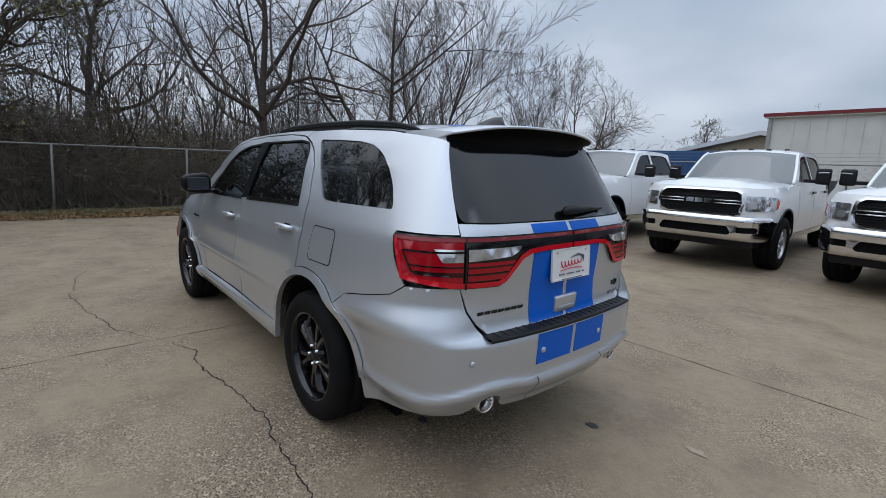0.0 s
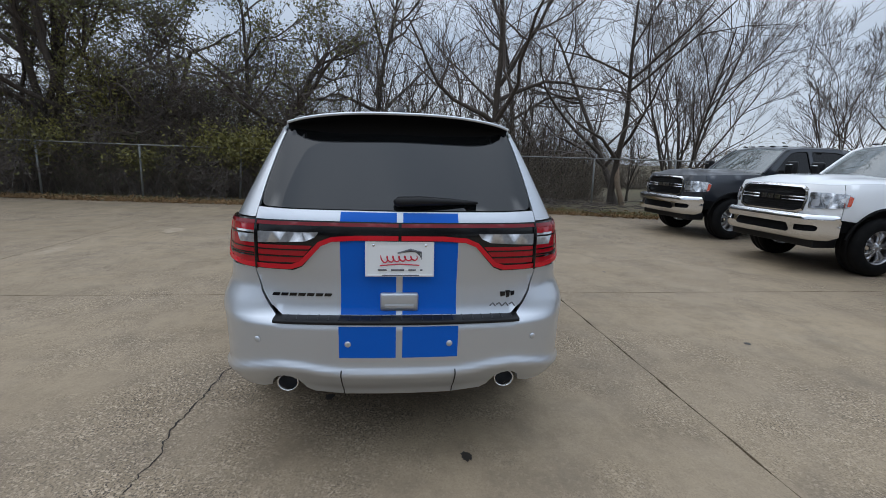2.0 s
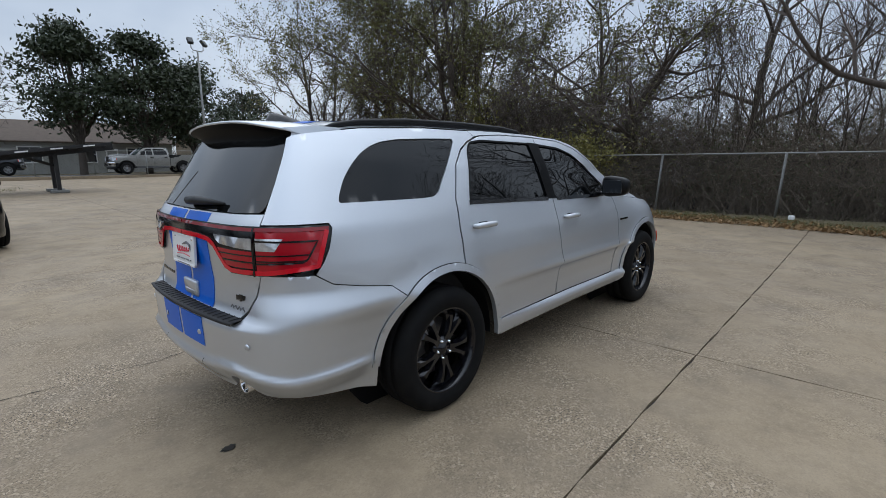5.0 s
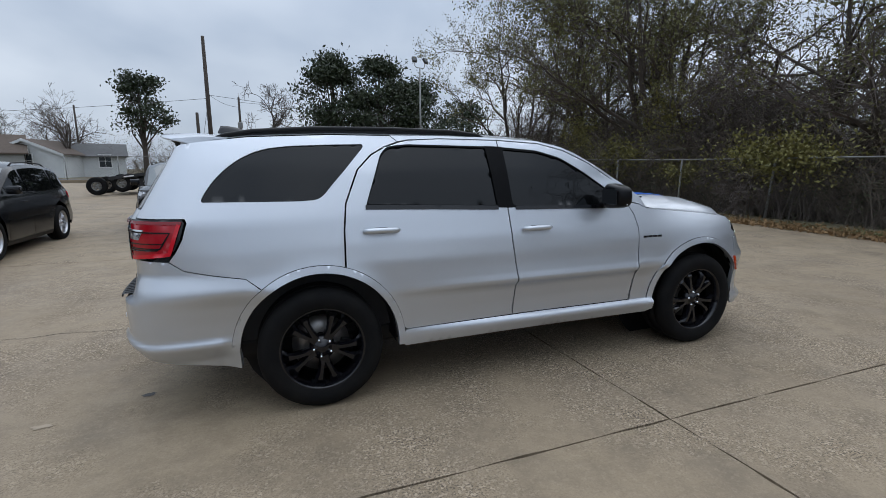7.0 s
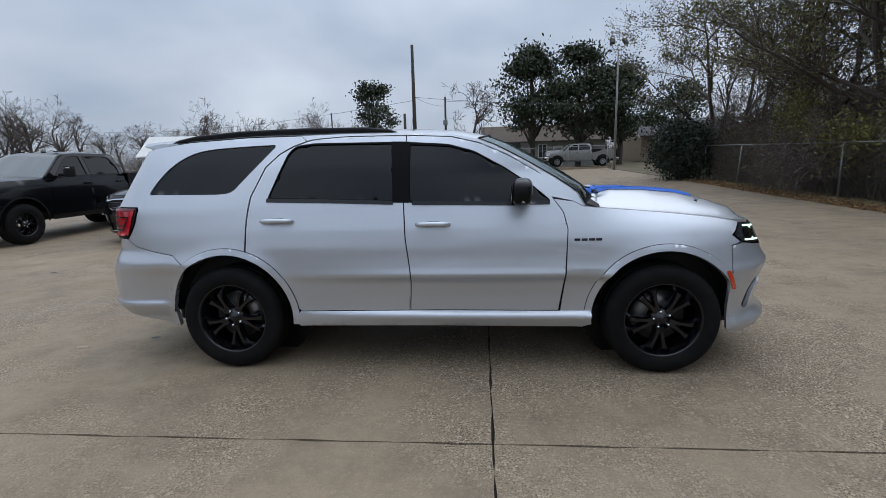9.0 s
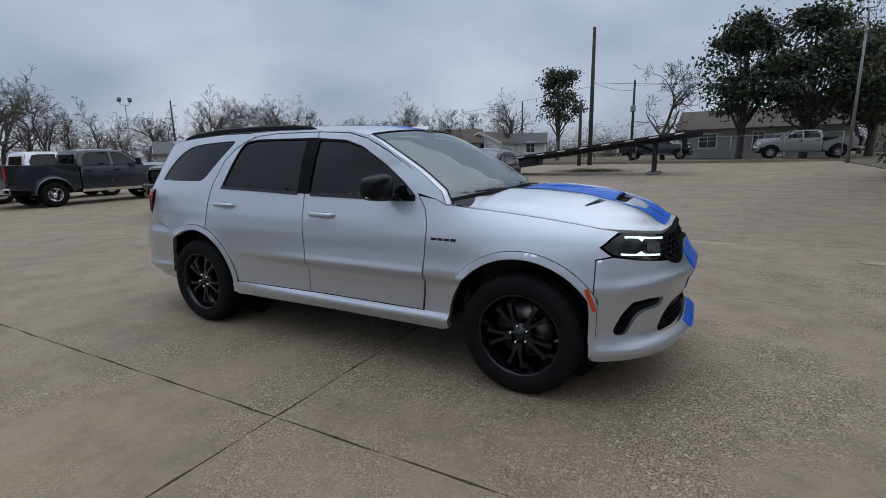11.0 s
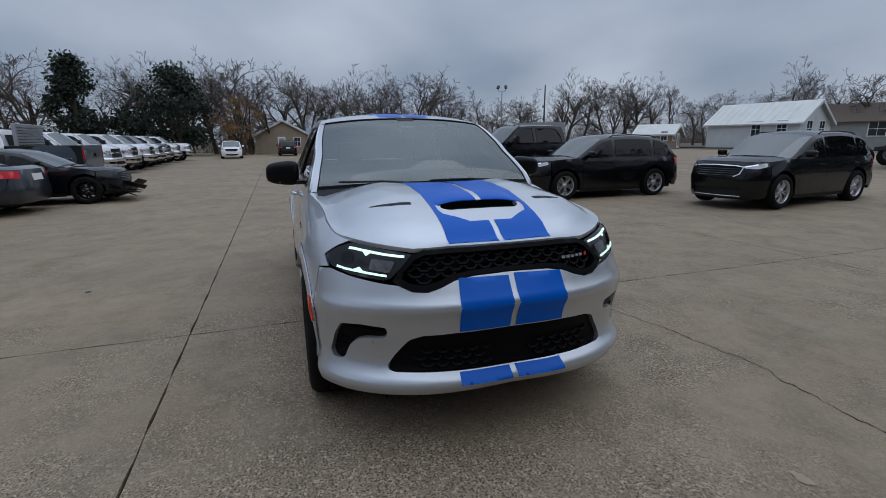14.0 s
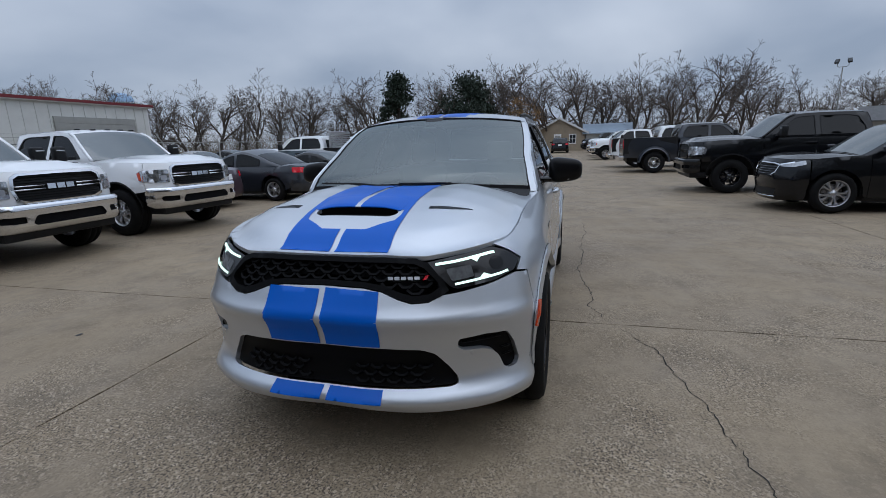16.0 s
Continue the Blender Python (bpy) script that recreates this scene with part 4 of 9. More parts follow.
    # grille
    go_half = F([(0, 0.998), (0.3, 1.0), (0.45, 0.994), (0.505, 0.975), (0.56, 0.9), (0.578, 0.862), (0.54, 0.838), (0.49, 0.822), (0.42, 0.820), (0.36, 0.838), (0.29, 0.866), (0.2, 0.88), (0, 0.882)])
    g_out = go_half + mir(go_half[1:-1])[::-1]
    gi_half = F([(0, 0.978), (0.3, 0.98), (0.44, 0.974), (0.485, 0.955), (0.535, 0.9), (0.54, 0.876), (0.5, 0.852), (0.43, 0.846), (0.37, 0.862), (0.3, 0.888), (0.2, 0.90), (0, 0.902)])
    g_in = gi_half + mir(gi_half[1:-1])[::-1]
    gr = sh.panel("grille", g_out, M["mesh_black"], car, 0.04, off=0.004, holes=[g_in], flange=0.05, label="gloss black mesh grille")
    sh.panel("grille_backing", g_in, M["mesh_black"], gr, 0.06, off=-0.07, flange=0.0)
    mesh_bits = []
    for r_, zz in enumerate(np.arange(0.855, 0.985, 0.026)):
        for yy in np.arange(-0.52, 0.54, 0.08):
            y0 = yy + (0.04 if r_ % 2 else 0)
            lo_z = np.interp(abs(y0), [0, 0.2, 0.3, 0.37, 0.43, 0.5, 0.54], [0.902, 0.90, 0.888, 0.862, 0.846, 0.852, 0.876])
            if abs(y0) > 0.53 or zz < lo_z - 0.008 or zz > 0.985 - max(0, abs(y0) - 0.44) * 0.5:
                continue
            hexa = [(-0.037, 0.009), (-0.016, -0.008), (0.016, -0.008), (0.037, 0.009)]
            p = [tuple(q) for q in sh.place([sh.sf(y0 + d) for d, h in hexa], [zz + h for d, h in hexa], -0.02)]
            mesh_bits.append(tube(p, 0.008, 4))
    v, f = joined(mesh_bits)
    tagged(link_mesh("grille_mesh", v, f, M["mesh_black"], gr, smooth=False), kind="stuff")
    # maker's plate on the grille as plain bars
    for k in range(5):
        sh.panel("grille_badge", F([(0.315 + k * 0.031, 0.908), (0.338 + k * 0.031, 0.908), (0.338 + k * 0.031, 0.921), (0.315 + k * 0.031, 0.921)]), M["alloy"], gr, 0.05, off=-0.005, flange=0.004)
    sh.panel("grille_badge", F([(0.475, 0.907), (0.49, 0.907), (0.505, 0.924), (0.49, 0.924)]), M["red_lens"], gr, 0.05, off=-0.005, flange=0.004)
    # headlamps
    for sg in (1, -1):
        hp = [(0.495, 0.975), (0.56, 0.985), (0.7, 1.005), (0.785, 1.014), (0.832, 0.988), (0.865, 0.945), (0.837, 0.904), (0.76, 0.878), (0.615, 0.862), (0.587, 0.872), (0.555, 0.91)]
        pl = rounded(F(hp), 0.012)
        pl = pl if sg > 0 else mir(pl)
        lamp = sh.panel("headlamp", pl, M["gloss_black"], car, 0.04, off=0.0, flange=0.02, label="black headlamp with lit white strips")
        for line, wd in (([(0.535, 0.968), (0.62, 0.975), (0.70, 0.985), (0.765, 0.993), (0.785, 0.993)], 0.010), ([(0.605, 0.883), (0.70, 0.893), (0.78, 0.901), (0.812, 0.907)], 0.010)):
            st = stroke(F(line), wd)
            sh.panel("running_light", st if sg > 0 else mir(st), M["lamp_lit"], lamp, 0.05, off=0.004, flange=0.003)
        for tri in ([(0.68, 0.983), (0.73, 0.988), (0.705, 0.964)], [(0.70, 0.894), (0.75, 0.901), (0.722, 0.915)]):
            st = F(tri)
            sh.panel("running_light", st if sg > 0 else mir(st), M["lamp_lit"], lamp, 0.05, off=0.0035, flange=0.0)
        bowl = rounded(F([(0.595, 0.895), (0.685, 0.906), (0.68, 0.955), (0.575, 0.946)]), 0.012)
        sh.panel("reflector_bowl", bowl if sg > 0 else mir(bowl), M["lamp_bowl"], lamp, 0.03, off=0.002, flange=0.0)
        for yy, zz, rr in ((0.78, 0.948, 0.03),):
            cc = [(sh.sf(yy) + rr * 1.35 * math.cos(t), zz + rr * math.sin(t)) for t in np.linspace(0, 2 * math.pi, 16, endpoint=False)]
            sh.panel("projector_lens", cc if sg > 0 else mir(cc), M["tint"], lamp, 0.03, off=0.002, flange=0.0)
        mk = S([(1.895, 0.722), (1.917, 0.726), (1.962, 0.602), (1.943, 0.594)])
        sh.panel("side_marker", rounded(mk if sg > 0 else mir(mk), 0.008), M["amber"], car, 0.03, off=0.019, flange=0.02, label="amber marker lamp")
    # rear bumper
    rt = S(arc(-AX, zc, ra + 0.002, 168, 129, 8) + [(-1.86, 0.796), (-1.93, 0.853), (-2.1, 0.881), (-2.25, 0.913), (-2.33, 0.964)]) + R([(0.688, 0.972), (0.655, 0.86), (0.61, 0.79), (0.56, 0.735), (0.3, 0.735), (0, 0.735)])
    low_r = R([(0, 0.345), (0.26, 0.345), (0.41, 0.362), (0.445, 0.385), (0.47, 0.44), (0.5, 0.462), (0.53, 0.468), (0.56, 0.462), (0.59, 0.44), (0.615, 0.395), (0.66, 0.378), (0.78, 0.375)]) + S([(-2.2, 0.33), (-2.0, 0.295), (-2.0, 0.45)])
    wrap = lambda pl: [(2 * L - s, z) for s, z in pl]  # noqa: E731
    full = rt + wrap(rt[:-1])[::-1] + wrap(low_r[1:])[::-1] + low_r
    rb = sh.panel("rear_bumper", full, silver, car, 0.017, flange=0.03)
    for side_ in (1, -1):
        v, f = lathe([(0.045, -0.12), (0.046, 0.0), (0.043, 0.006), (0.039, 0.0), (0.037, -0.12)], 24, "z")
        v = [(-2.562 - z, y * 1.12 + side_ * 0.53, x + 0.412) for x, y, z in v]
        link_mesh("exhaust_tip", v, f, M["chrome"], car, "chrome exhaust tip")
        v, f = lathe([(0.0, -0.05), (0.0405, -0.05)], 24, "z")
        link_mesh("exhaust_bore", [(-2.562 - z, y * 1.12 + side_ * 0.53, x + 0.412) for x, y, z in v], f, M["satin_black"], car)
    # bright raised line and stepped insert on the bumper
    seam = R([(0.262, 0.35), (0.268, 0.35), (0.268, 0.505), (0.262, 0.505)])
    for pl in (seam, wrap(seam)):
        sh.panel("bumper_seam", pl, M["satin_black"], rb, 0.015, off=0.004, flange=0.0)
    bm = bmesh.new()
    n_ = 14
    ys = np.linspace(-0.565, 0.565, n_)
    pts = []
    for y in ys:
        w_ = 0.04 if abs(y) > 0.56 else 0.0
        p = sh.place([sh.sr(y)], [0.725], 0.012)[0]
        pts.append([(p[0] + 0.13 - w_, p[1], 0.757), (p[0] + 0.06, p[1], 0.754), (p[0] + 0.004, p[1], 0.750), (p[0] - 0.004, p[1], 0.744), (p[0] + 0.002, p[1], 0.732)])
    v, f = grid_mesh(pts)
    step_pad = link_mesh("step_pad", v, f, M["satin_black"], rb, "black ribbed loading sill")
    for k in range(46):
        y = -0.54 + 1.08 * k / 45
        p = sh.place([sh.sr(y)], [0.725], 0.012)[0]
        v, f = tube([(p[0] + 0.1, y, 0.7575), (p[0] + 0.01, y, 0.751)], 0.003, 4)
        if k % 2 == 0:
            link_mesh("rib", v, f, M["satin_black"], step_pad, smooth=False)
    for y, zz in ((0.235, 0.635), (-0.235, 0.635), (0.64, 0.645), (-0.64, 0.645)):
        q = sh.place([sh.sr(y)], [zz], 0.008)[0]
        v, f = lathe([(0.0, 0.0), (0.012, 0.0), (0.015, -0.004)], 14, "z")
        ob = link_mesh("parking_sensor", v, f, silver, rb)
        ob.matrix_basis = Matrix.Translation(q) @ Vector((-1, 0.5 * y, 0)).to_track_quat("Z", "Y").to_matrix().to_4x4()
    # tailgate
    tg_half = R([(0, 0.755), (0.3, 0.755), (0.548, 0.755), (0.603, 0.80), (0.647, 0.865), (0.683, 0.968), (0.684, 1.205), (0.692, 1.25), (0.5, 1.245), (0, 1.243)])
    tg = tg_half + wrap(tg_half[1:-1])[::-1]
    gate = sh.panel("tailgate", tg, silver, car, 0.035)
    # rear screen
    sc_half = R([(0, 1.248), (0.5, 1.25), (0.67, 1.256), (0.694, 1.30), (0.715, 1.45), (0.75, 1.61), (0.4, 1.63), (0, 1.64)])
    scp = rounded(sc_half + wrap(sc_half[1:-1])[::-1], 0.06)
    sh.panel("rear_window", scp, M["tint_rear"], gate, 0.05, off=-0.004, flange=0.01, label="dark tinted heated rear glass")
    # tail lamps: black housing with red racetrack band
    lh = R([(0, 1.198), (0.5, 1.20), (0.72, 1.20)]) + S([(-2.25, 1.197), (-2.236, 1.18), (-2.26, 1.09), (-2.292, 1.028), (-2.34, 0.988)]) + R([(0.70, 0.972), (0.49, 0.968), (0.45, 0.985), (0.36, 1.085), (0.31, 1.105), (0.2, 1.112), (0, 1.112)])
    hp = lh + wrap(lh[1:-1])[::-1]
    lamp = sh.panel("tail_lamp", hp, M["gloss_black"], car, 0.035, off=0.010, flange=0.025, label="full-width red racetrack tail lamp")

    def both(name, poly, material, parent, off, flange=0.004, step=0.04):
        sh.panel(name, poly, material, parent, step, off=off, flange=flange)
        sh.panel(name, wrap(poly), material, parent, step, off=off, flange=flange)

    low_line = resample(S([(-2.262, 1.175), (-2.315, 1.012)]) + R([(0.72, 0.988), (0.6, 0.985), (0.5, 0.985), (0.455, 1.0), (0.365, 1.095), (0.31, 1.118), (0.2, 1.126), (0, 1.127)]), 0.03, closed=False)
    both("light_band", stroke([tuple(p) for p in low_line], 0.022), M["red_lens"], lamp, 0.017)
    top_line = resample(R([(0, 1.185), (0.5, 1.186), (0.72, 1.186)]) + S([(-2.25, 1.182)]), 0.05, closed=False)
    both("light_band", stroke([tuple(p) for p in top_line], 0.016), M["dark_red"], lamp, 0.016)
    for a, b in ((1.005, 1.03), (1.038, 1.062), (1.068, 1.085)):
        d = (a - 0.985) * 0.8
        both("stop_lamp", R([(0.655, a), (0.48 - d, a), (0.48 - d - (b - a) * 0.8, b), (0.655, b)]), M["mid_red"], lamp, 0.014)
    outer = R([(0.676, 0.986), (0.676, 1.178)]) + S([(-2.262, 1.172), (-2.318, 1.022), (-2.35, 0.994)])
    both("stop_lamp", outer, M["mid_red"], lamp, 0.013)
    for k in (1,):
        d = 0.026 * k
        ln_ = resample(R([(0.676, 1.157 - d * 0.9)]) + S([(-2.29 - d * 0.75, 1.155 - d), (-2.34 - d * 0.75, 1.03 + d * 0.62), (-2.365 - d * 0.6, 1.018 + d * 0.62)]) + R([(0.676, 1.014 + d * 0.62)]), 0.03, closed=False)
        both("lamp_groove", stroke([tuple(p) for p in ln_], 0.008), M["gloss_black"], lamp, 0.0165, 0.002)
    for zg in (1.042, 1.068):
        both("lamp_groove", stroke(R([(0.676, zg), (0.72, zg)]) + S([(-2.36 + 0.35 * (zg - 1.042), zg)]), 0.006), M["gloss_black"], lamp, 0.0165, 0.002)
    for k in range(2):
        both("lamp_groove", stroke(R([(0.655, 1.034 + 0.031 * k), (0.56, 1.034 + 0.031 * k), (0.44 - 0.03 * k, 1.034 + 0.031 * k)]), 0.006), M["gloss_black"], lamp, 0.0165, 0.002)
    both("reverse_lamp", R([(0.655, 1.092), (0.43, 1.105), (0.385, 1.125), (0.37, 1.148), (0.655, 1.145)]), M["clear_lens"], lamp, 0.015)
    both("turn_lamp", R([(0.676, 1.09), (0.757, 1.088), (0.785, 1.145), (0.676, 1.146)]), M["clear_lens"], lamp, 0.015)
    both("lamp_joint", R([(0.661, 0.97), (0.669, 0.97), (0.669, 1.2), (0.661, 1.2)]), M["gloss_black"], lamp, 0.021)
    # number plate with a plain red, grey and white dealer print
    bm = bmesh.new()
    add_box(bm, (-0.003, -0.155, -0.078), (0.003, 0.155, 0.078), 0.002)
    plate = part("dealer_plate", bm, M["white_plastic"], car, "white dealer plate with red and grey print")
    plate.matrix_basis = pose(-2.60, 0, 1.03, 0, 3, 0)
    bm = bmesh.new()
    for lo, hi in (((-0.004, -0.158, -0.081), (0.006, 0.158, -0.07)), ((-0.004, -0.158, 0.074), (0.006, 0.158, 0.081)), ((-0.004, -0.158, -0.081), (0.006, -0.15, 0.081)), ((-0.004, 0.15, -0.081), (0.006, 0.158, 0.081))):
        add_box(bm, (lo[0] - 0.003, lo[1], lo[2]), hi, 0.002)
    part("plate_frame", bm, M["white_plastic"], plate)
    for k in range(5):
        v, f = tube([(-0.006, 0.01 - 0.012 * k, 0.028 + 0.004 * k), (-0.006, -0.05 - 0.012 * k, 0.045 - 0.003 * k), (-0.006, -0.085 - 0.004 * k, 0.035 - 0.009 * k)], [0.003, 0.005, 0.001], 4)
        link_mesh("print", v, f, M["grey_print"], plate, smooth=False)
    script = [(-0.006, 0.085 - 0.165 * t + 0.008 * math.sin(38 * t), 0.006 * t + (0.017 - 0.008 * t) * math.sin(38 * t + 1.2)) for t in np.linspace(0, 1, 70)]
    v, f = tube(script, [0.0016 + 0.0016 * abs(math.sin(19 * t)) for t in np.linspace(0, 1, 70)], 4)
    link_mesh("print", v, f, M["red_print"], plate, smooth=False)
    v, f = tube([(-0.006, 0.09, -0.03), (-0.006, 0.0, -0.022), (-0.006, -0.09, -0.028)], 0.0025, 4)
    link_mesh("print", v, f, M["red_print"], plate, smooth=False)
    for y0, y1, zz in ((0.1, 0.06, -0.05), (0.04, -0.02, -0.05), (-0.04, -0.075, -0.05), (-0.095, -0.105, -0.05), (0.08, -0.09, -0.075)):
        v, f = tube([(-0.006, y0, zz), (-0.006, y1, zz)], 0.004, 4)
        link_mesh("print", v, f, M["grey_print"], plate, smooth=False)
    for y in (-0.12, 0.12):
        v, f = lathe([(0.0, -0.006), (0.006, -0.006), (0.007, 0)], 10, "z")
        link_mesh("plate_screw", [(z, x + y, yy + 0.064) for x, yy, z in v], f, M["chrome"], plate)
    # tailgate handle
    bm = bmesh.new()
    add_box(bm, (-0.02, -0.09, -0.045), (0.008, 0.09, 0.045), 0.012)
    hd = part("tailgate_handle", bm, silver, gate, smooth=True)
    hd.matrix_basis = pose(-2.572, 0.0, 0.82, 0, -4, 0)
    bm = bmesh.new()
    add_box(bm, (-0.024, -0.07, -0.010), (-0.017, 0.07, 0.010), 0.004, pose(0, 0, -0.020))
    part("handle_slot", bm, M["silver"], hd)
    # name badges as plain black bars
    for k in range(7):
        sh.panel("name_badge", R([(0.60 - k * 0.041, 0.842), (0.567 - k * 0.041, 0.842), (0.562 - k * 0.041, 0.856), (0.595 - k * 0.041, 0.856)]), M["gloss_black"], gate, 0.05, off=0.004, flange=0.005)
    for y0, z0, y1, z1 in ((-0.5, 0.835, -0.525, 0.86), (-0.53, 0.83, -0.55, 0.865), (-0.555, 0.838, -0.575, 0.862)):
        sh.panel("name_badge", R([(y0, z0), (y1 + 0.004, z0 + 0.004), (y1, z1), (y0 + 0.004, z1)]), M["gloss_black"], gate, 0.05, off=0.004, flange=0.005)
    for k in range(4):
        y0 = -0.445 - k * 0.033
        sh.panel("dealer_sticker", stroke(R([(y0, 0.79 + 0.006 * (k % 2)), (y0 - 0.016, 0.805), (y0 - 0.03, 0.787)]), 0.007), M["grey_print"], gate, 0.05, off=0.003, flange=0.002)
    for k in range(4):
        x0 = 0.925 + k * 0.047
        bar = S([(x0, 0.932), (x0 + 0.038, 0.932), (x0 + 0.038, 0.948), (x0, 0.948)])
        sh.panel("engine_badge", bar, M["gloss_black"], car, 0.05, off=0.003, flange=0.004, mirror=True)
    # wiper on the rear glass
    arm = [sh.place([sh.sr(y)], [z], o)[0] for y, z, o in ((0.025, 1.282, 0.02), (0.0, 1.290, 0.03), (-0.10, 1.294, 0.032), (-0.22, 1.293, 0.026), (-0.375, 1.288, 0.012))]
    v, f = tube(arm, [0.015, 0.024, 0.023, 0.017, 0.006], 8)
    link_mesh("rear_wiper", v, f, M["satin_black"], gate)
    # stripes round the ends
    for lo, hi in ((0.015, 0.275), (-0.275, -0.015)):
        for z0, z1, nm in ((0.752, 1.243, "tailgate"), (0.56, 0.725, "bumper")):
            zz0 = z0 + 0.006
            sh.panel("blue_stripe", R([(hi, zz0), (lo, zz0), (lo, z1 - 0.004), (hi, z1 - 0.004)]), blue, gate if nm == "tailgate" else rb, 0.035, off=0.0025, flange=0.002, label="blue vinyl stripe")
        sh.panel("blue_stripe", F([(lo, 0.617), (hi, 0.617), (hi, 0.864), (lo, 0.871)]), blue, fb, 0.03, off=0.004, flange=0.002, label="blue vinyl stripe")
        sh.panel("blue_stripe", F([(lo, 0.366), (hi, 0.364), (hi, 0.411), (lo, 0.411)]), blue, fb, 0.012, off=0.005, flange=0.002, label="blue vinyl stripe")

    # ---- bonnet ----
    hs = hood_front + S(hood_side)
    edge = [tuple(p) for p in sh.place([a[0] for a in resample(hs, 0.05, False)], [a[1] for a in resample(hs, 0.05, False)])]
    edge = np.array(edge)
    rear_edge = np.array([(1.17, 0.0, 1.20), (1.155, 0.3, 1.198), (1.11, 0.55, 1.188), (1.03, 0.72, 1.172)])
    loop = np.vstack([edge, rear_edge[::-1]])
    outline_h = np.vstack([loop, (loop * [1, -1, 1])[::-1]])
    keep = [0]
    for i in range(1, len(outline_h)):
        if np.linalg.norm(outline_h[i, :2] - outline_h[keep[-1], :2]) > 0.004:
            keep.append(i)
    outline_h = outline_h[keep]
    if np.linalg.norm(outline_h[0, :2] - outline_h[-1, :2]) < 0.004:
        outline_h = outline_h[:-1]
    oz = outline_h[:, 2]
    cen = outline_h[:, :2].mean(0)

    def hood_z(v):
        x, y = v[:, 0], np.abs(v[:, 1])
        mid = np.interp(x, [1.0, 1.2, 1.5, 1.75, 1.95, 2.08, 2.18, 2.25, 2.3], [1.222, 1.222, 1.215, 1.188, 1.145, 1.105, 1.06, 1.025, 1.0])
        mid = mid + 0.012 * np.exp(-(((y - 0.42) / 0.14) ** 2)) * np.clip((2.15 - x) / 0.4, 0, 1) + 0.022 * np.exp(-((y / 0.24) ** 4)) * np.clip((2.1 - x) / 0.25, 0, 1) * np.clip((x - 1.3) / 0.4, 0, 1)
        drop = 0.11 * np.clip((y - 0.35) / 0.45, 0, 1) ** 2
        zz = mid - drop
        d2 = ((v[:, None, :] - outline_h[None, :, :2]) ** 2).sum(2)
        w = 1 / (d2 + 1e-5) ** 1.5
        zb = (w * oz[None]).sum(1) / w.sum(1)
        dist = edge_distance(outline_h[:, :2], v)
        t = np.clip(dist / 0.13, 0, 1)
        t = t * t * (3 - 2 * t)
        return zb * (1 - t) + zz * t

    def hood_fn(off):
        def go(v):
            e = 0.01
            z = hood_z(v)
            gx = (hood_z(v + [e, 0]) - hood_z(v - [e, 0])) / (2 * e)
            gy = (hood_z(v + [0, e]) - hood_z(v - [0, e])) / (2 * e)
            n = np.stack([-gx, -gy, np.ones(len(v))], 1)
            n /= np.linalg.norm(n, axis=1)[:, None]
            return np.stack([v[:, 0], v[:, 1], z], 1) + n * off, n
        return go

    shrink = [tuple(cen + (p - cen) * 0.997) for p in outline_h[:, :2]]
    scoop = rounded([(1.93, -0.222), (1.93, 0.222), (1.97, 0.228), (2.0, 0.19), (2.0, -0.19), (1.97, -0.228)], 0.018)
    vents = [rounded([(1.865, sg * 0.365), (1.905, sg * 0.37), (1.885, sg * 0.48), (1.825, sg * 0.585), (1.815, sg * 0.575), (1.85, sg * 0.47)], 0.008) for sg in (1, -1)]
    v, f = bent(shrink, 0.035, hood_fn(0.0), [scoop] + vents, 0.02)
    hood = link_mesh("bonnet", v, f, silver, car)
    for pl, nm in ((scoop, "bonnet_scoop"), (vents[0], "bonnet_vent"), (vents[1], "bonnet_vent")):
        v, f = bent(pl, 0.04, hood_fn(-0.03), (), 0.0)
        link_mesh(nm, v, f, M["mesh_black"], hood)
    for y0, y1, mt in ((-0.235, -0.015, blue), (-0.015, 0.015, silver), (0.015, 0.235, blue)):
        pts = []
        for y in np.linspace(y0, y1, 9 if mt is blue else 3):
            k = 1 - (abs(y) / 0.235) ** 4
            zs = [float(q) for q in hood_z(np.array([[1.72, y], [1.82, y], [1.90, y], [1.935, y]]))]
            pts.append([(1.72, y, zs[0] + 0.001), (1.82, y, zs[1] + 0.004 + 0.008 * k), (1.90, y, zs[2] + 0.004 + 0.014 * k), (1.935, y, zs[3] + 0.003 + 0.014 * k), (1.94, y, zs[3] - 0.002 + 0.012 * k), (1.93, y, zs[3] - 0.004 + 0.012 * k)])
        v, f = grid_mesh(pts)
        link_mesh("scoop_lip", v, f, mt, hood)
    pts = []
    for y in np.linspace(-0.232, 0.232, 15):
        z0 = float(hood_z(np.array([[1.935, y]]))[0])
        pts.append([(1.932, y, z0 + 0.012 * (1 - (abs(y) / 0.235) ** 4)), (1.925, y, z0 - 0.05)])
    v, f = grid_mesh(pts)
    link_mesh("scoop_wall", v, f, M["mesh_black"], hood)
    for sg in (1, -1):
        # stripes run round the bare scoop field
        outer = [(1.165, sg * 0.275), (1.9, sg * 0.275), (2.246, sg * 0.275), (2.252, sg * 0.015), (2.115, sg * 0.015), (2.115, sg * 0.115), (2.035, sg * 0.235), (1.985, sg * 0.25), (1.925, sg * 0.25), (1.925, sg * 0.015), (1.165, sg * 0.015)]
        poly = outer if sg < 0 else outer[::-1]
        v, f = bent(poly, 0.03, hood_fn(0.003), (), 0.001)
        link_mesh("blue_stripe", v, f, blue, hood, "blue vinyl stripe")
        v, f = lathe([(0.0, 0.006), (0.012, 0.005), (0.016, 0.0)], 10, "z")
        zc_ = hood_z(np.array([[1.3, sg * 0.28]]))[0]
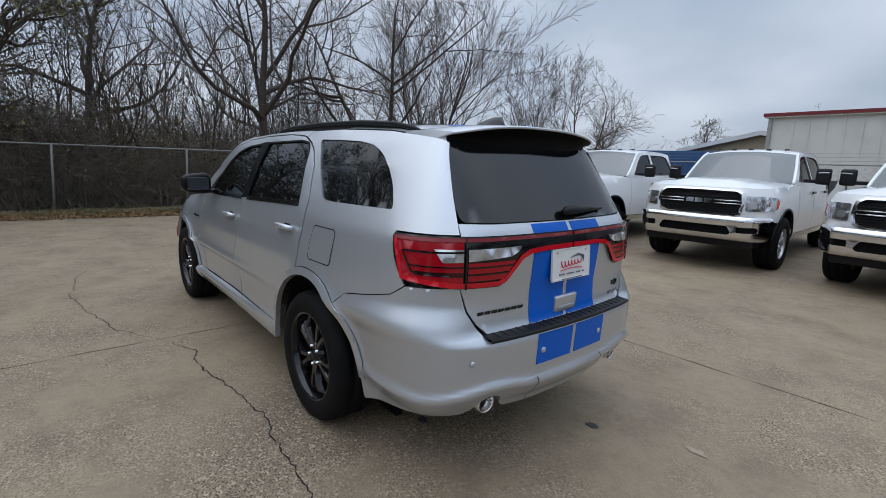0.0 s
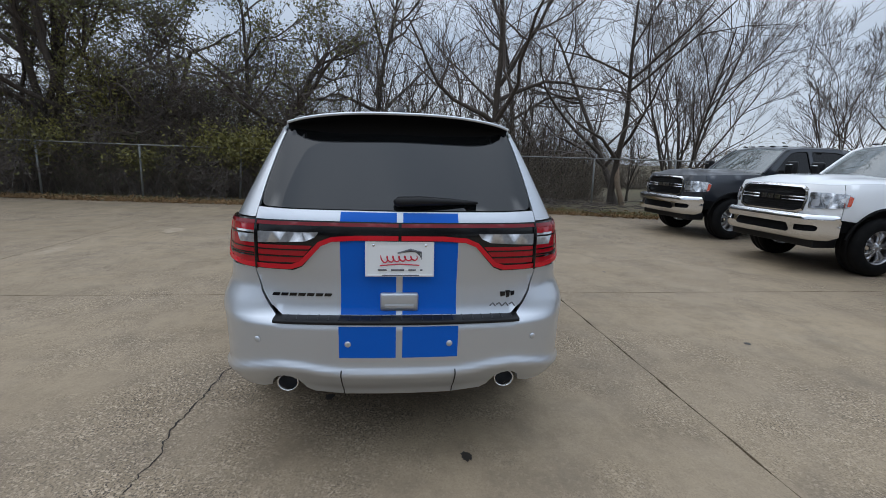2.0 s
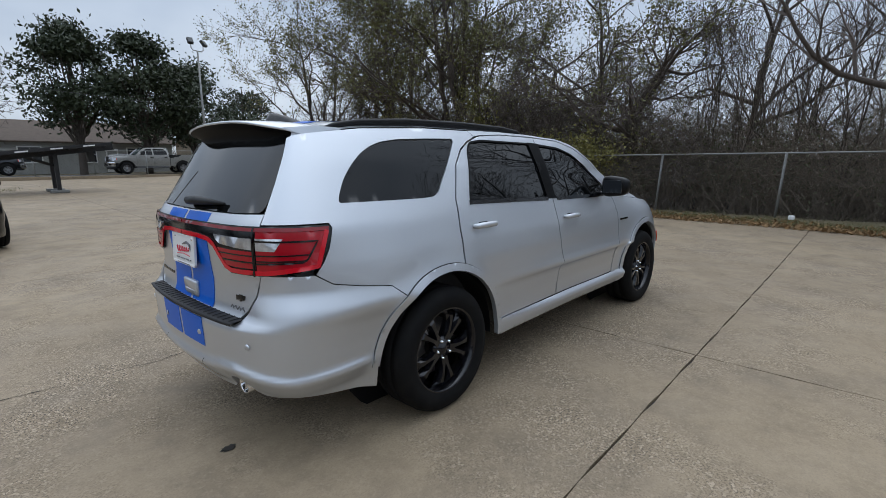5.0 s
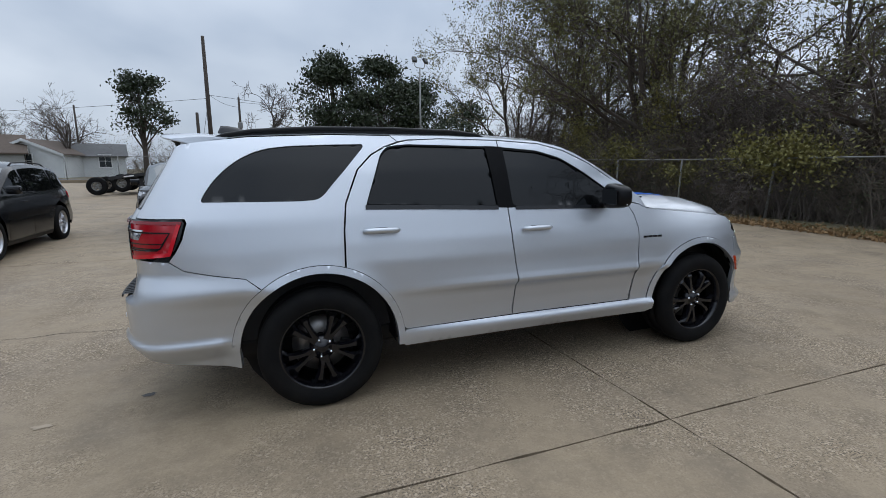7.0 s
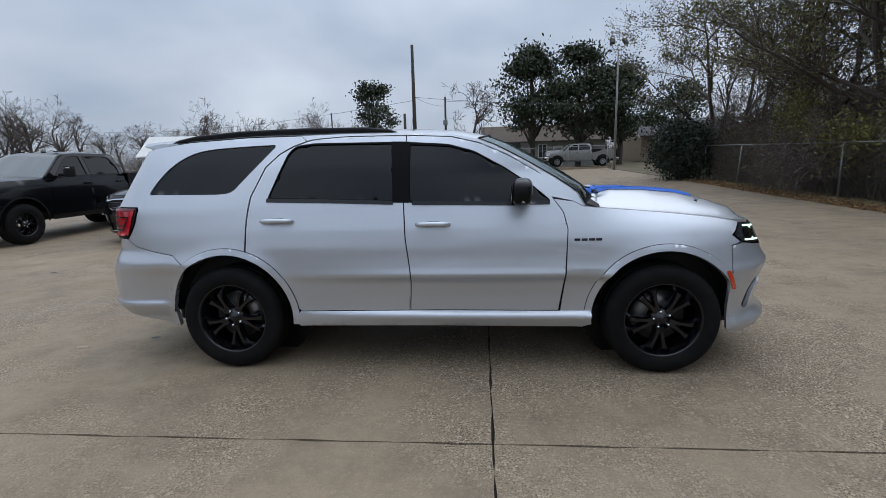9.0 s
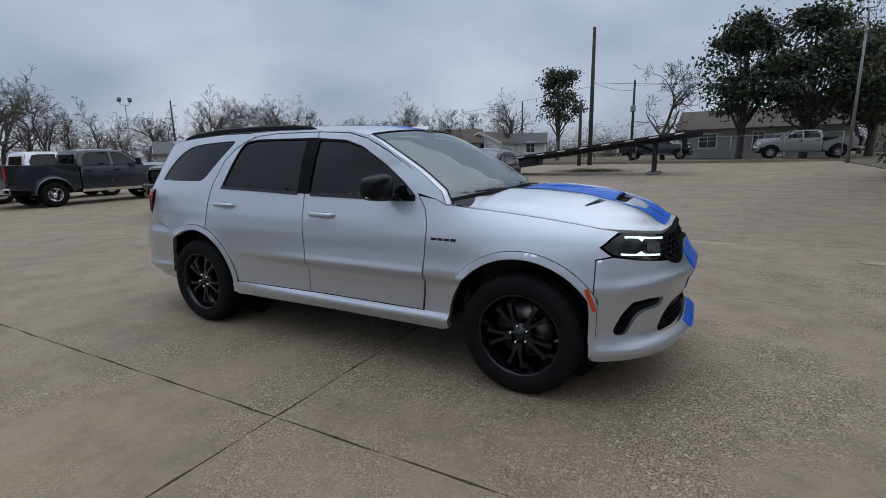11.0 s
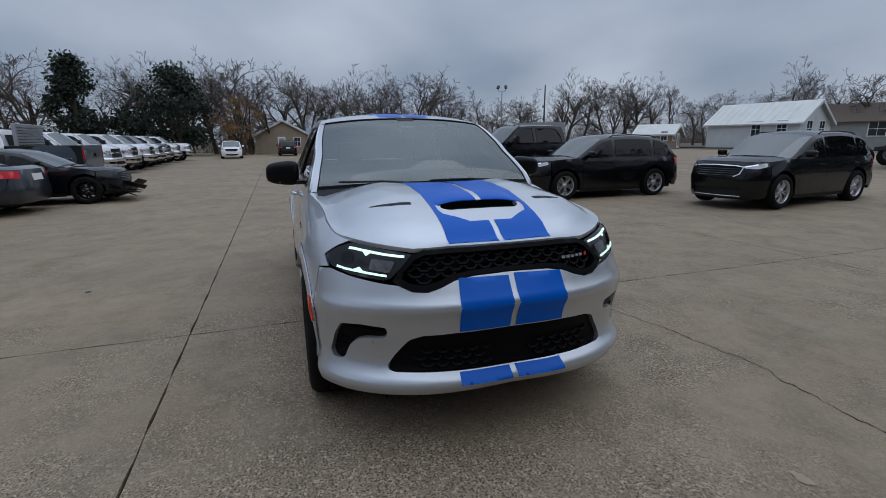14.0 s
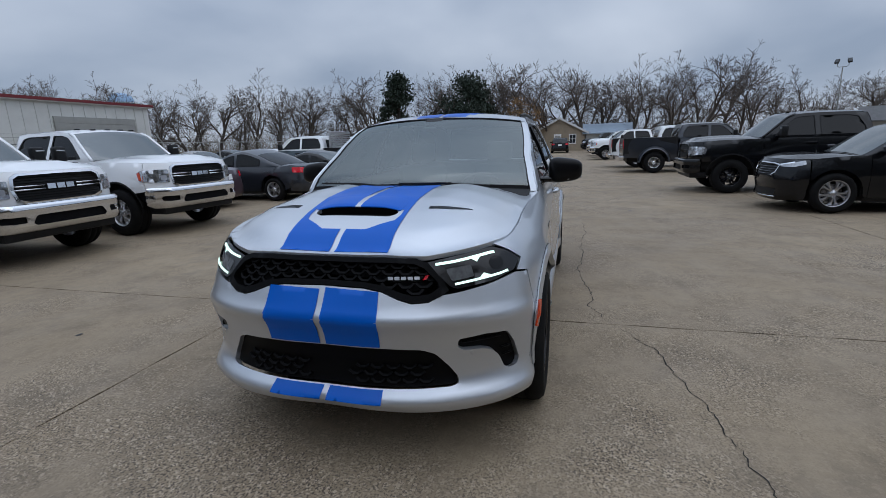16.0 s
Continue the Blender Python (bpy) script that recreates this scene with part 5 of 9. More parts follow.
        link_mesh("washer_jet", [(x + 1.3, y + sg * 0.28, z + zc_) for x, y, z in v], f, M["satin_black"], hood)

    # ---- screen, roof ----
    pil = resample(S(pillar), 0.05, False)
    pe = sh.place(pil[:, 0], pil[:, 1])
    pts = []
    n_ = len(pe)
    for i, p in enumerate(pe):
        t = i / (n_ - 1)
        row = []
        for b in np.r_[-1, -0.985, -0.96, np.linspace(-0.95, 0.95, 21), 0.96, 0.985, 1]:
            bow = (1 - abs(b) ** 2.4)
            fwd = (0.16 * (1 - t) + 0.10 * t) * bow
            row.append((p[0] + fwd, p[1] * b * 0.985, p[2] + (0.03 * (1 - t) + 0.045 * t) * bow))
        pts.append(row)
    ws_pts = pts
    for j0 in (0, 23):
        v, f = grid_mesh([r_[j0:j0 + 4] for r_ in pts])
        link_mesh("screen_pillar", v, [g[::-1] for g in f], silver, car)
    pts = [r_[3:24] for r_ in pts]
    v, f = grid_mesh([[(x + 0.002, y, z + 0.001) for x, y, z in r_] for r_ in pts])
    ws = link_mesh("windscreen", v, [g[::-1] for g in f], M["clear_glass"], car, "clear glass windscreen reflecting the sky")
    ws.visible_shadow = False
    for j in (0, 20):
        line = [Vector(r[j]) + Vector((0.004, 0, 0.003)) for r in pts]
        v, f = tube(line, 0.0035, 6)
        link_mesh("screen_seal", v, f, M["satin_black"], ws)
    line = [Vector(q) + Vector((0.003, 0, 0.003)) for q in pts[-1]]
    v, f = tube(line, 0.006, 6)
    link_mesh("screen_seal", v, f, M["satin_black"], ws)
    frit = [[(q[0] + 0.006, q[1], q[2] + 0.004) for q in pts[0]], [(0.3 * q[0] + 0.7 * r[0] + 0.006, 0.3 * q[1] + 0.7 * r[1], 0.3 * q[2] + 0.7 * r[2] + 0.004) for q, r in zip(pts[0], pts[1])]]
    v, f = grid_mesh(frit)
    link_mesh("screen_border", v, [g[::-1] for g in f], M["mesh_black"], ws)
    # cowl under the screen
    cow = [[(q[0] + dx, q[1], q[2] + dz) for q in pts[0]] for dx, dz in ((0.0, 0.012), (0.03, 0.0), (0.07, -0.012), (0.11, -0.04))]
    v, f = grid_mesh(cow)
    link_mesh("cowl", v, f, M["satin_black"], car)
    for y0, y1 in ((0.55, -0.05), (-0.08, -0.66)):
        a = Vector((1.21 - 0.12 * abs(y0), y0, 1.215))
        b = Vector((1.185 - 0.17 * y1 * y1, y1, 1.215))
        v, f = tube([b + Vector((0.01, 0, 0.012)), (a + b) / 2 + Vector((0.02, 0, 0.012)), a + Vector((0.01, 0, -0.01))], [0.006, 0.008, 0.010], 6)
        link_mesh("wiper", v, f, M["satin_black"], ws)
    # registration sticker and sensor at the screen's top
    bm = bmesh.new()
    add_box(bm, (0, -0.05, -0.012), (0.002, 0.05, 0.012), 0.0)
    ob = part("screen_sticker", bm, M["white_plastic"], ws)
    ob.matrix_basis = pose(0.50, -0.03, 1.60, 0, -62, 0)
    bm = bmesh.new()
    add_box(bm, (-0.03, -0.07, -0.03), (0.03, 0.07, 0.03), 0.012)
    ob = part("camera_housing", bm, M["interior"], ws)
    ob.matrix_basis = pose(0.395, -0.02, 1.635, 0, -62, 0)
    rf = resample(S(roof), 0.07, False)
    re_ = sh.place(rf[:, 0], rf[:, 1])
    top_row = ws_pts[-1]
    pts = []
    for i, p in enumerate(re_):
        row = []
        for b in np.linspace(-1, 1, 25):
            bow = 1 - abs(b) ** 2.6
            t = max(0, 1 - i / 5)
            back = -0.10 * bow * max(0, (i - (len(re_) - 7)) / 6)
            row.append((p[0] + 0.10 * bow * t + back, p[1] * b, p[2] + bow * (0.045 + 0.012 * min(1, i / 5)) - 0.03 * bow * max(0, (i - (len(re_) - 5)) / 4)))
        pts.append(row)
    v, f = grid_mesh(pts)
    rp = link_mesh("roof_panel", v, f, silver, car)
    roof_pts = pts
    for cols in ((6, 7, 8, 9, 10, 11), (13, 14, 15, 16, 17, 18)):
        for r0, r1 in ((1, len(pts) - 2),):
            sub = [[(pts[i][j][0], pts[i][j][1] * (0.275 / abs(pts[i][18][1]) if j in (6, 18) else 1) if j in (6, 18) else (0.015 * np.sign(pts[i][j][1]) if j in (11, 13) else pts[i][j][1] * 0.7), pts[i][j][2] + 0.004) for j in cols] for i in range(r0, r1 + 1)]
            v, f = grid_mesh(sub)
            link_mesh("blue_stripe", v, f, blue, rp, "blue vinyl stripe")
    # antenna fin, rails
    rows_ = []
    for x, hw, h in ((-1.84, 0.012, 0.002), (-1.90, 0.022, 0.018), (-1.96, 0.026, 0.034), (-2.02, 0.027, 0.044), (-2.06, 0.024, 0.043), (-2.08, 0.018, 0.002)):
        rows_.append([(x, -hw - 0.012, 1.722), (x, -hw, 1.728 + h * 0.6), (x, -hw * 0.45, 1.730 + h), (x, hw * 0.45, 1.730 + h), (x, hw, 1.728 + h * 0.6), (x, hw + 0.012, 1.722)])
    v, fs = grid_mesh(rows_)
    link_mesh("antenna_fin", v, fs, M["gloss_black"], rp)
    for sg in (1, -1):
        line = []
        for x, dz in ((-0.30, -0.004), (-0.36, 0.022), (-0.55, 0.045), (-1.0, 0.055), (-1.5, 0.052), (-1.85, 0.04), (-2.0, 0.02), (-2.06, 0.0)):
            z = np.interp(x, [-2.12, -1.9, -1.4, -0.65, -0.3], [1.645, 1.668, 1.69, 1.69, 1.683])
            q = sh.place([sh.sx(x)], [z])[0]
            line.append((x, sg * (q[1] - 0.045), z + 0.008 + 0.62 * dz))
        v, f = tube(line, [0.008, 0.012, 0.013, 0.013, 0.013, 0.013, 0.012, 0.008], 8)
        link_mesh("roof_rail", v, f, M["satin_black"], car, "black roof rail")
        v = [(x, y, z) for x, y, z in line] + [(x, y, z - 0.06) for x, y, z in line]
        n_ = len(line)
        link_mesh("roof_rail_web", v, [(i, i + 1, n_ + i + 1, n_ + i) for i in range(n_ - 1)], M["satin_black"], car, smooth=False)
    # spoiler: silver blade with gloss black underside
    pts, und = [], []
    for k, root in enumerate(roof_pts[-3]):
        b = -1 + 2 * k / 24
        y = 0.552 * b
        lip = np.array((-2.395 + 0.045 * abs(b) ** 2.5 + 0.06 * abs(b) ** 10, y, 1.700 - 0.05 * abs(b) ** 2.6))
        root = np.array(root) + (0, 0, 0.003)
        mid = (root + lip) / 2 + (0, 0, 0.010)
        pts.append([tuple(root), tuple(mid), tuple(lip + (0.012, 0, 0.003)), tuple(lip + (0, 0, -0.004)), tuple(lip + (0.008, 0, -0.011))])
        low_ = np.array((-2.318 + 0.056 * abs(b) ** 2.5, y * 1.01, 1.565 + 0.030 * abs(b) ** 3))
        up_ = lip + (0.010, 0, -0.010)
        und.append([tuple(up_ * (1 - t) + low_ * t + np.array((0.03, 0, 0.012)) * math.sin(math.pi * t)) for t in (0, 0.25, 0.5, 0.75, 1)])
    v, f = grid_mesh(pts)
    sp = link_mesh("rear_spoiler", v, f, silver, car)
    v, f = grid_mesh(und)
    link_mesh("spoiler_underside", v, f, M["mesh_black"], sp, "black spoiler underside")
    for k, sg in ((0, -1), (-1, 1)):
        top_, bot_ = [np.array(p) for p in pts[k][:4]], [np.array(p) for p in und[k]]
        foot = np.array((-2.10, sg * 0.60, 1.60))
        rim = top_ + bot_
        v = [tuple(p) for p in rim + [foot]]
        link_mesh("spoiler_cheek", v, [(i, i + 1, len(rim)) for i in range(len(rim) - 1)], silver, sp)

    # ---- mirrors ----
    for sg in (1, -1):
        mr = new("door_mirror")
        mr.parent = car
        mr.matrix_basis = pose(0.585, sg * 0.86, 1.23, 0, 0, sg * 6)
        bm = bmesh.new()
        bmesh.ops.create_uvsphere(bm, u_segments=20, v_segments=12, radius=1.0)
        for vtx in bm.verts:
            c_ = vtx.co
            sgn = [math.copysign(abs(q) ** 0.55, q) for q in c_]
            vtx.co = Vector((sgn[0] * 0.072 * (1.0 if sgn[0] > 0 else 0.75), sgn[1] * 0.118 + sg * 0.15, sgn[2] * (0.086 - 0.014 * sg * sgn[1]) + 0.035))
        part("mirror_cap", bm, M["mirror_black"], mr, "gloss black mirror cap", smooth=True)
        bm = bmesh.new()
        add_box(bm, (-0.03, min(-0.05 * sg, 0.07 * sg), -0.05), (0.05, max(-0.05 * sg, 0.07 * sg), -0.012), 0.015)
        part("mirror_arm", bm, M["gloss_black"], mr, smooth=True)
        bm = bmesh.new()
        add_box(bm, (-0.003, sg * 0.15 - 0.088, -0.018), (0.0, sg * 0.15 + 0.088, 0.088), 0.001, pose(-0.0575, 0, 0))
        part("mirror_glass", bm, M["mirror"], mr)
        v, f = tube([(0.06, sg * 0.16, -0.028), (0.045, sg * 0.22, -0.024), (0.01, sg * 0.262, -0.018)], 0.006, 6)
        link_mesh("mirror_indicator", v, f, M["clear_lens"], mr)

    # ---- underbody and cabin ----
    # plain dark boxes added inside the body to stop light passing through
    bm = bmesh.new()
    add_box(bm, (-2.1, -0.68, 0.29), (2.05, 0.68, 0.42), 0.03)
    part("underbody", bm, M["satin_black"], car)
    bm = bmesh.new()
    add_box(bm, (1.15, -0.7, 0.42), (2.1, 0.7, 0.98), 0.03)
    part("engine_block", bm, M["satin_black"], car)
    bm = bmesh.new()
    add_box(bm, (-2.4, -0.8, 0.42), (-2.3, 0.8, 1.15), 0.02)
    add_box(bm, (-2.3, -0.72, 0.42), (1.1, -0.69, 1.12), 0.01)
    add_box(bm, (-2.3, 0.69, 0.42), (1.1, 0.72, 1.12), 0.01)
    part("cabin_lining", bm, M["interior"], car)
    bm = bmesh.new()
    add_box(bm, (0.62, -0.7, 0.85), (1.08, 0.7, 1.12), 0.05)
    add_box(bm, (0.55, 0.18, 1.05), (0.85, 0.55, 1.16), 0.04)
    part("dashboard", bm, M["interior"], car)
    for y in (-0.38, 0.38):
        bm = bmesh.new()
        add_box(bm, (-0.35, y - 0.25, 0.55), (0.2, y + 0.25, 0.75), 0.06)
        add_box(bm, (-0.45, y - 0.24, 0.7), (-0.28, y + 0.24, 1.28), 0.06, pose(0, 0, 0))
        add_box(bm, (-0.46, y - 0.12, 1.3), (-0.36, y + 0.12, 1.48), 0.04)
        part("seat", bm, M["seat"], car, smooth=True)
    bm = bmesh.new()
    add_box(bm, (-1.25, -0.65, 0.7), (-1.05, 0.65, 1.28), 0.06)
    part("rear_seat", bm, M["seat"], car, smooth=True)
    ring = [(0.48 + 0.06 * math.sin(t), 0.38 + 0.18 * math.cos(t), 1.08 + 0.16 * math.sin(t)) for t in np.linspace(0, 2 * math.pi, 25)]
    v, f = tube(ring, 0.015, 6, False)
    link_mesh("steering_wheel", v, f, M["interior"], car)
    for x, s_ in ((AX, 1), (-AX, 1), (AX, -1), (-AX, -1)):
        wheel("wheel", car, x, s_ * 0.805, 0.381, 0.381, 0.265, 0.262, M["wheel_black"], side=s_, spin=20 * x)
    for x, s_ in ((AX + 0.40, 1), (AX + 0.40, -1)):
        bm = bmesh.new()
        add_box(bm, (x - 0.01, s_ * 0.74 - 0.07, 0.25), (x + 0.005, s_ * 0.74 + 0.07, 0.40), 0.004)
        part("air_deflector", bm, M["satin_black"], car)
    return car


suv = main_suv()


# ---- other parked vehicles ----
def deck(name, shell, edge, zmid, material, parent, back=None, step=0.12, blend=0.15):
    """A bonnet, lid or roof: fills between a shell's upper edge (s, z points from the middle outwards) and its mirror, domed to zmid(x, y)."""
    e = resample(edge, step, False)
    p = shell.place(e[:, 0], e[:, 1])
    loop = p if back is None else np.vstack([p, np.array(back)[::-1]])
    ring = np.vstack([loop, (loop * [1, -1, 1])[::-1]])
    keep = [0]
    for i in range(1, len(ring)):
        if np.linalg.norm(ring[i, :2] - ring[keep[-1], :2]) > 0.01 and (i < len(ring) - 3 or np.linalg.norm(ring[i, :2] - ring[0, :2]) > 0.01):
            keep.append(i)
    ring = ring[keep]

    def zf(v):
        d2 = ((v[:, None, :] - ring[None, :, :2]) ** 2).sum(2)
        w = 1 / (d2 + 1e-5) ** 1.5
        zb = (w * ring[None, :, 2]).sum(1) / w.sum(1)
        t = np.clip(edge_distance(ring[:, :2], v) / blend, 0, 1)
        t = t * t * (3 - 2 * t)
        return zb * (1 - t) + zmid(v[:, 0], v[:, 1]) * t

    def fn(v):
        g = 0.02
        z = zf(v)
        n = np.stack([-(zf(v + [g, 0]) - zf(v - [g, 0])) / (2 * g), -(zf(v + [0, g]) - zf(v - [0, g])) / (2 * g), np.ones(len(v))], 1)
        return np.stack([v[:, 0], v[:, 1], z], 1), n / np.linalg.norm(n, axis=1)[:, None]

    vs, fs = bent([tuple(q) for q in ring[:, :2]], step, fn, (), 0.01)
    return link_mesh(name, vs, fs, material, parent)


def both_sides(shell, name, poly, material, parent, step=0.12, off=0.0, flange=0.012, label="", holes=()):
    shell.panel(name, poly, material, parent, step, off, holes, flange, label, mirror=True)


M["car_screen"] = mat("car_windscreen", (0.05, 0.065, 0.064), 0.03, 0.0, 0.0, spec=0.7, vary=0.3, vscale=1.5, ior=1.9)
M["truck_lens"] = mat("faceted_clear_lens", (0.62, 0.63, 0.65), 0.1, 0.85, 0.6, vary=0.85, vscale=14, dark=(0.04, 0.04, 0.045))


def pickup(label, paint, m, rim="alloy", chrome=True, tow_mirrors=True, dually=False, group=""):
    """A heavy crew-cab pickup, nose along +x, standing on z = 0."""
    car = thing("pickup_truck", m, label, "truck", group)
    AX, zc, ra = 1.895, 0.43, 0.53
    trim = M["chrome"] if chrome else M["gloss_black"]
    out = [(2.86, 0), (2.84, 0.45), (2.76, 0.78), (2.56, 0.95), (2.25, 0.985), (1.0, 0.99), (0.0, 0.99), (-1.0, 0.99), (-2.5, 0.985), (-2.95, 0.965), (-3.08, 0.86), (-3.1, 0.4), (-3.1, 0)]
    low = [(0.4, -0.06), (0.55, -0.015), (0.75, -0.01), (0.9, 0.0), (1.05, -0.01), (1.2, -0.02), (1.33, -0.05), (1.45, -0.1)]
    front = [(0.6, -0.05), (0.85, 0.0), (1.0, 0.0), (1.2, -0.02), (1.28, -0.06), (1.36, -0.14), (1.45, -0.25)]
    bed = [(0.4, -0.05), (0.6, -0.01), (0.9, 0.0), (1.1, 0.0), (1.3, -0.005), (1.45, -0.01)]
    sh = Shell(out, [(0, front), (2.5, front), (4.5, low), (7, low), (7.6, bed), (9, bed), (12, bed)], smooth=0.02)
    S, F, R, L = sh.side, sh.front, sh.rear, sh.length
    mir = lambda pl: [(-s, z) for s, z in pl]  # noqa: E731
    wrap = lambda pl: [(2 * L - s, z) for s, z in pl]  # noqa: E731
    # wings, doors, bed sides
    both_sides(sh, "front_wing", S([(1.22, 1.325), (2.2, 1.305), (2.5, 1.29), (2.552, 1.285)]) + S([(2.552, 0.80)]) + S(arc(AX, zc, ra, 40, 180, 16)) + S([(1.32, 0.55), (1.22, 0.55)]), paint, car)
    both_sides(sh, "front_door", S([(1.21, 0.55), (1.21, 1.33), (0.13, 1.33), (0.10, 0.55)]), paint, car)
    both_sides(sh, "rear_door", S([(0.09, 0.55), (0.12, 1.33), (-0.92, 1.33), (-1.0, 1.1), (-0.98, 0.55)]), paint, car)
    both_sides(sh, "sill", S([(1.25, 0.54), (-1.0, 0.54), (-1.0, 0.44), (1.25, 0.44)]), M["satin_black"] if not chrome else M["chrome"], car, off=0.0)
    both_sides(sh, "bed_side", S([(-1.03, 1.40), (-1.03, 0.58)]) + S(arc(-AX, zc, ra, 0, 180, 18)) + S([(-2.55, 0.6)]) + R([(0.86, 0.62), (0.86, 1.40)]), paint, car)
    if dually:
        for sg in (1, -1):
            pts = [[(-AX + (ra + 0.10 * a) * math.cos(radians(t)), sg * (0.985 + 0.2 * math.sin(math.pi / 2 * (1 - a))), zc + (ra + 0.10 * a) * math.sin(radians(t))) for a in (0, 0.25, 0.5, 0.75, 1.0)] for t in range(0, 181, 9)]
            v, f = grid_mesh(pts)
            link_mesh("rear_flare", v, f, paint, car)
    both_sides(sh, "arch_lip", stroke(S(arc(AX, zc, ra + 0.01, 10, 180, 24)), 0.03), M["satin_black"], car, off=0.01, flange=0.02)
    both_sides(sh, "arch_lip", stroke(S(arc(-AX, zc, ra + 0.01, 0, 180, 24)), 0.03), M["satin_black"], car, off=0.01, flange=0.02)
    tg = sh.panel("tailgate", R([(0.83, 0.66), (0.83, 1.40)]) + R([(-0.83, 1.40), (-0.83, 0.66)]), paint, car, 0.12)
    sh.panel("tailgate_badge", R([(0.14, 1.0), (0.14, 1.14), (-0.14, 1.14), (-0.14, 1.0)]), trim, tg, 0.1, off=0.01)
    for sg in (1, -1):
        pl = R([(0.955, 0.98), (0.955, 1.34), (0.845, 1.34), (0.845, 0.98)])
        sh.panel("tail_lamp", pl if sg > 0 else wrap(pl), M["red_lens"], car, 0.08, off=0.012)
    box("rear_bumper", (-3.24, -0.97, 0.50), (-3.04, 0.97, 0.68), trim, car, 0.03)
    # open bed
    bm = bmesh.new()
    add_box(bm, (-3.05, -0.93, 0.75), (-1.05, 0.93, 0.8))
    add_box(bm, (-3.07, 0.84, 0.78), (-1.03, 0.975, 1.41), 0.015)
    add_box(bm, (-3.07, -0.975, 0.78), (-1.03, -0.84, 1.41), 0.015)
    add_box(bm, (-1.08, -0.95, 0.7), (-1.03, 0.95, 1.41), 0.01)
    part("bed", bm, M["satin_black"], car)
    # bonnet
    edge = F([(0, 1.28), (0.5, 1.285), (0.8, 1.285)]) + S([(2.5, 1.295), (2.2, 1.31), (1.22, 1.33)])
    deck("bonnet", sh, edge, lambda x, y: 1.425 - 0.045 * np.clip((x - 1.9) / 0.8, 0, 1) ** 2 - 0.05 * np.clip((np.abs(y) - 0.35) / 0.2, 0, 1) * 1.0, paint, car,
         back=[(1.45, 0.0, 1.40), (1.40, 0.4, 1.395), (1.28, 0.75, 1.36)], blend=0.22)
    # grille, lamps, bumper
    gp = F([(0, 0.85), (0.46, 0.85), (0.60, 0.90), (0.635, 1.05), (0.615, 1.21), (0.53, 1.258), (0, 1.268)])
    gpf = gp + mir(gp[1:-1])[::-1]
    gin = F([(0, 0.885), (0.45, 0.885), (0.565, 0.925), (0.598, 1.05), (0.578, 1.19), (0.51, 1.23), (0, 1.238)])
    ginf = gin + mir(gin[1:-1])[::-1]
    gr = sh.panel("grille", gpf, trim, car, 0.1, off=0.02, holes=[ginf], flange=0.05)
    sh.panel("grille_backing", ginf, M["satin_black"], gr, 0.15, off=-0.03, flange=0.0)
    bits = []
    for k, z in enumerate(np.arange(0.92, 1.21, 0.035)):
        p = [tuple(q) for q in sh.place([sh.sf(y) for y in np.linspace(-0.56, 0.56, 9)], [z] * 9, -0.012)]
        bits.append(tube(p, 0.006, 4))
    v, f = joined(bits)
    link_mesh("grille_mesh", v, f, M["mesh_black"], gr, smooth=False)
    for sg in (1, -1):
        for z in (1.09, 1.045):
            p = [tuple(q) for q in sh.place([sh.sf(sg * y) for y in (0.22, 0.4, 0.59)], [z] * 3, 0.0)]
            v, f = tube(p, 0.010, 6)
            link_mesh("grille_bar", v, f, trim, gr)
    for k in range(3):
        y = -0.13 + k * 0.13
        sh.panel("grille_badge", F([(y - 0.055, 1.035), (y + 0.055, 1.035), (y + 0.055, 1.105), (y - 0.055, 1.105)]), trim, gr, 0.1, off=0.0, flange=0.01)
    skin = F([(0, 0.80), (0.5, 0.80), (0.80, 0.80)]) + S([(2.56, 0.80), (2.56, 1.285)]) + F([(0.80, 1.28), (0.5, 1.28), (0, 1.275)])
    sh.panel("front_panel", skin + mir(skin[1:-1])[::-1], paint, car, 0.1, holes=[[(s * 0.99, z) for s, z in gpf]], flange=0.02)
    for sg in (1, -1):
        hl = F([(0.655, 0.945), (0.84, 0.955)]) + S([(2.50, 0.98), (2.45, 1.12), (2.52, 1.16)]) + F([(0.83, 1.175), (0.65, 1.17)])
        hl = rounded(hl, 0.02)
        lm = sh.panel("headlamp", hl if sg > 0 else mir(hl), M["truck_lens"], car, 0.06, off=0.018, label="clear headlamp with amber corner")
        am = S([(2.53, 0.99), (2.49, 1.0), (2.46, 1.11), (2.51, 1.14)])
        sh.panel("corner_lamp", am if sg > 0 else mir(am), M["amber"] if chrome else M["grey_print"], lm, 0.08, off=0.022)
        inn = rounded(F([(0.69, 0.985), (0.78, 0.985), (0.78, 1.075), (0.69, 1.075)]), 0.03)
        sh.panel("lamp_bowl", inn if sg > 0 else mir(inn), M["alloy"], lm, 0.08, off=0.021)
    def nose(off=0.0):
        def go(q):
            y, z = q[:, 0], q[:, 1]
            a = np.abs(y) / 0.985
            x = 2.98 - 0.08 * a ** 2.5 - 0.30 * np.clip(a - 0.78, 0, 1) / 0.22
            x = x + np.interp(z, [0.49, 0.53, 0.58, 0.73, 0.755, 0.775, 0.80, 0.835, 0.86], [-0.09, -0.03, -0.012, -0.016, -0.035, -0.012, 0.004, 0.0, -0.05])
            n = np.stack([np.ones(len(q)), np.sign(y) * np.where(a > 0.78, 1.2, 0.2 * a), np.zeros(len(q))], 1)
            n /= np.linalg.norm(n, axis=1)[:, None]
            return np.stack([x, y, z], 1) + n * off, n
        return go

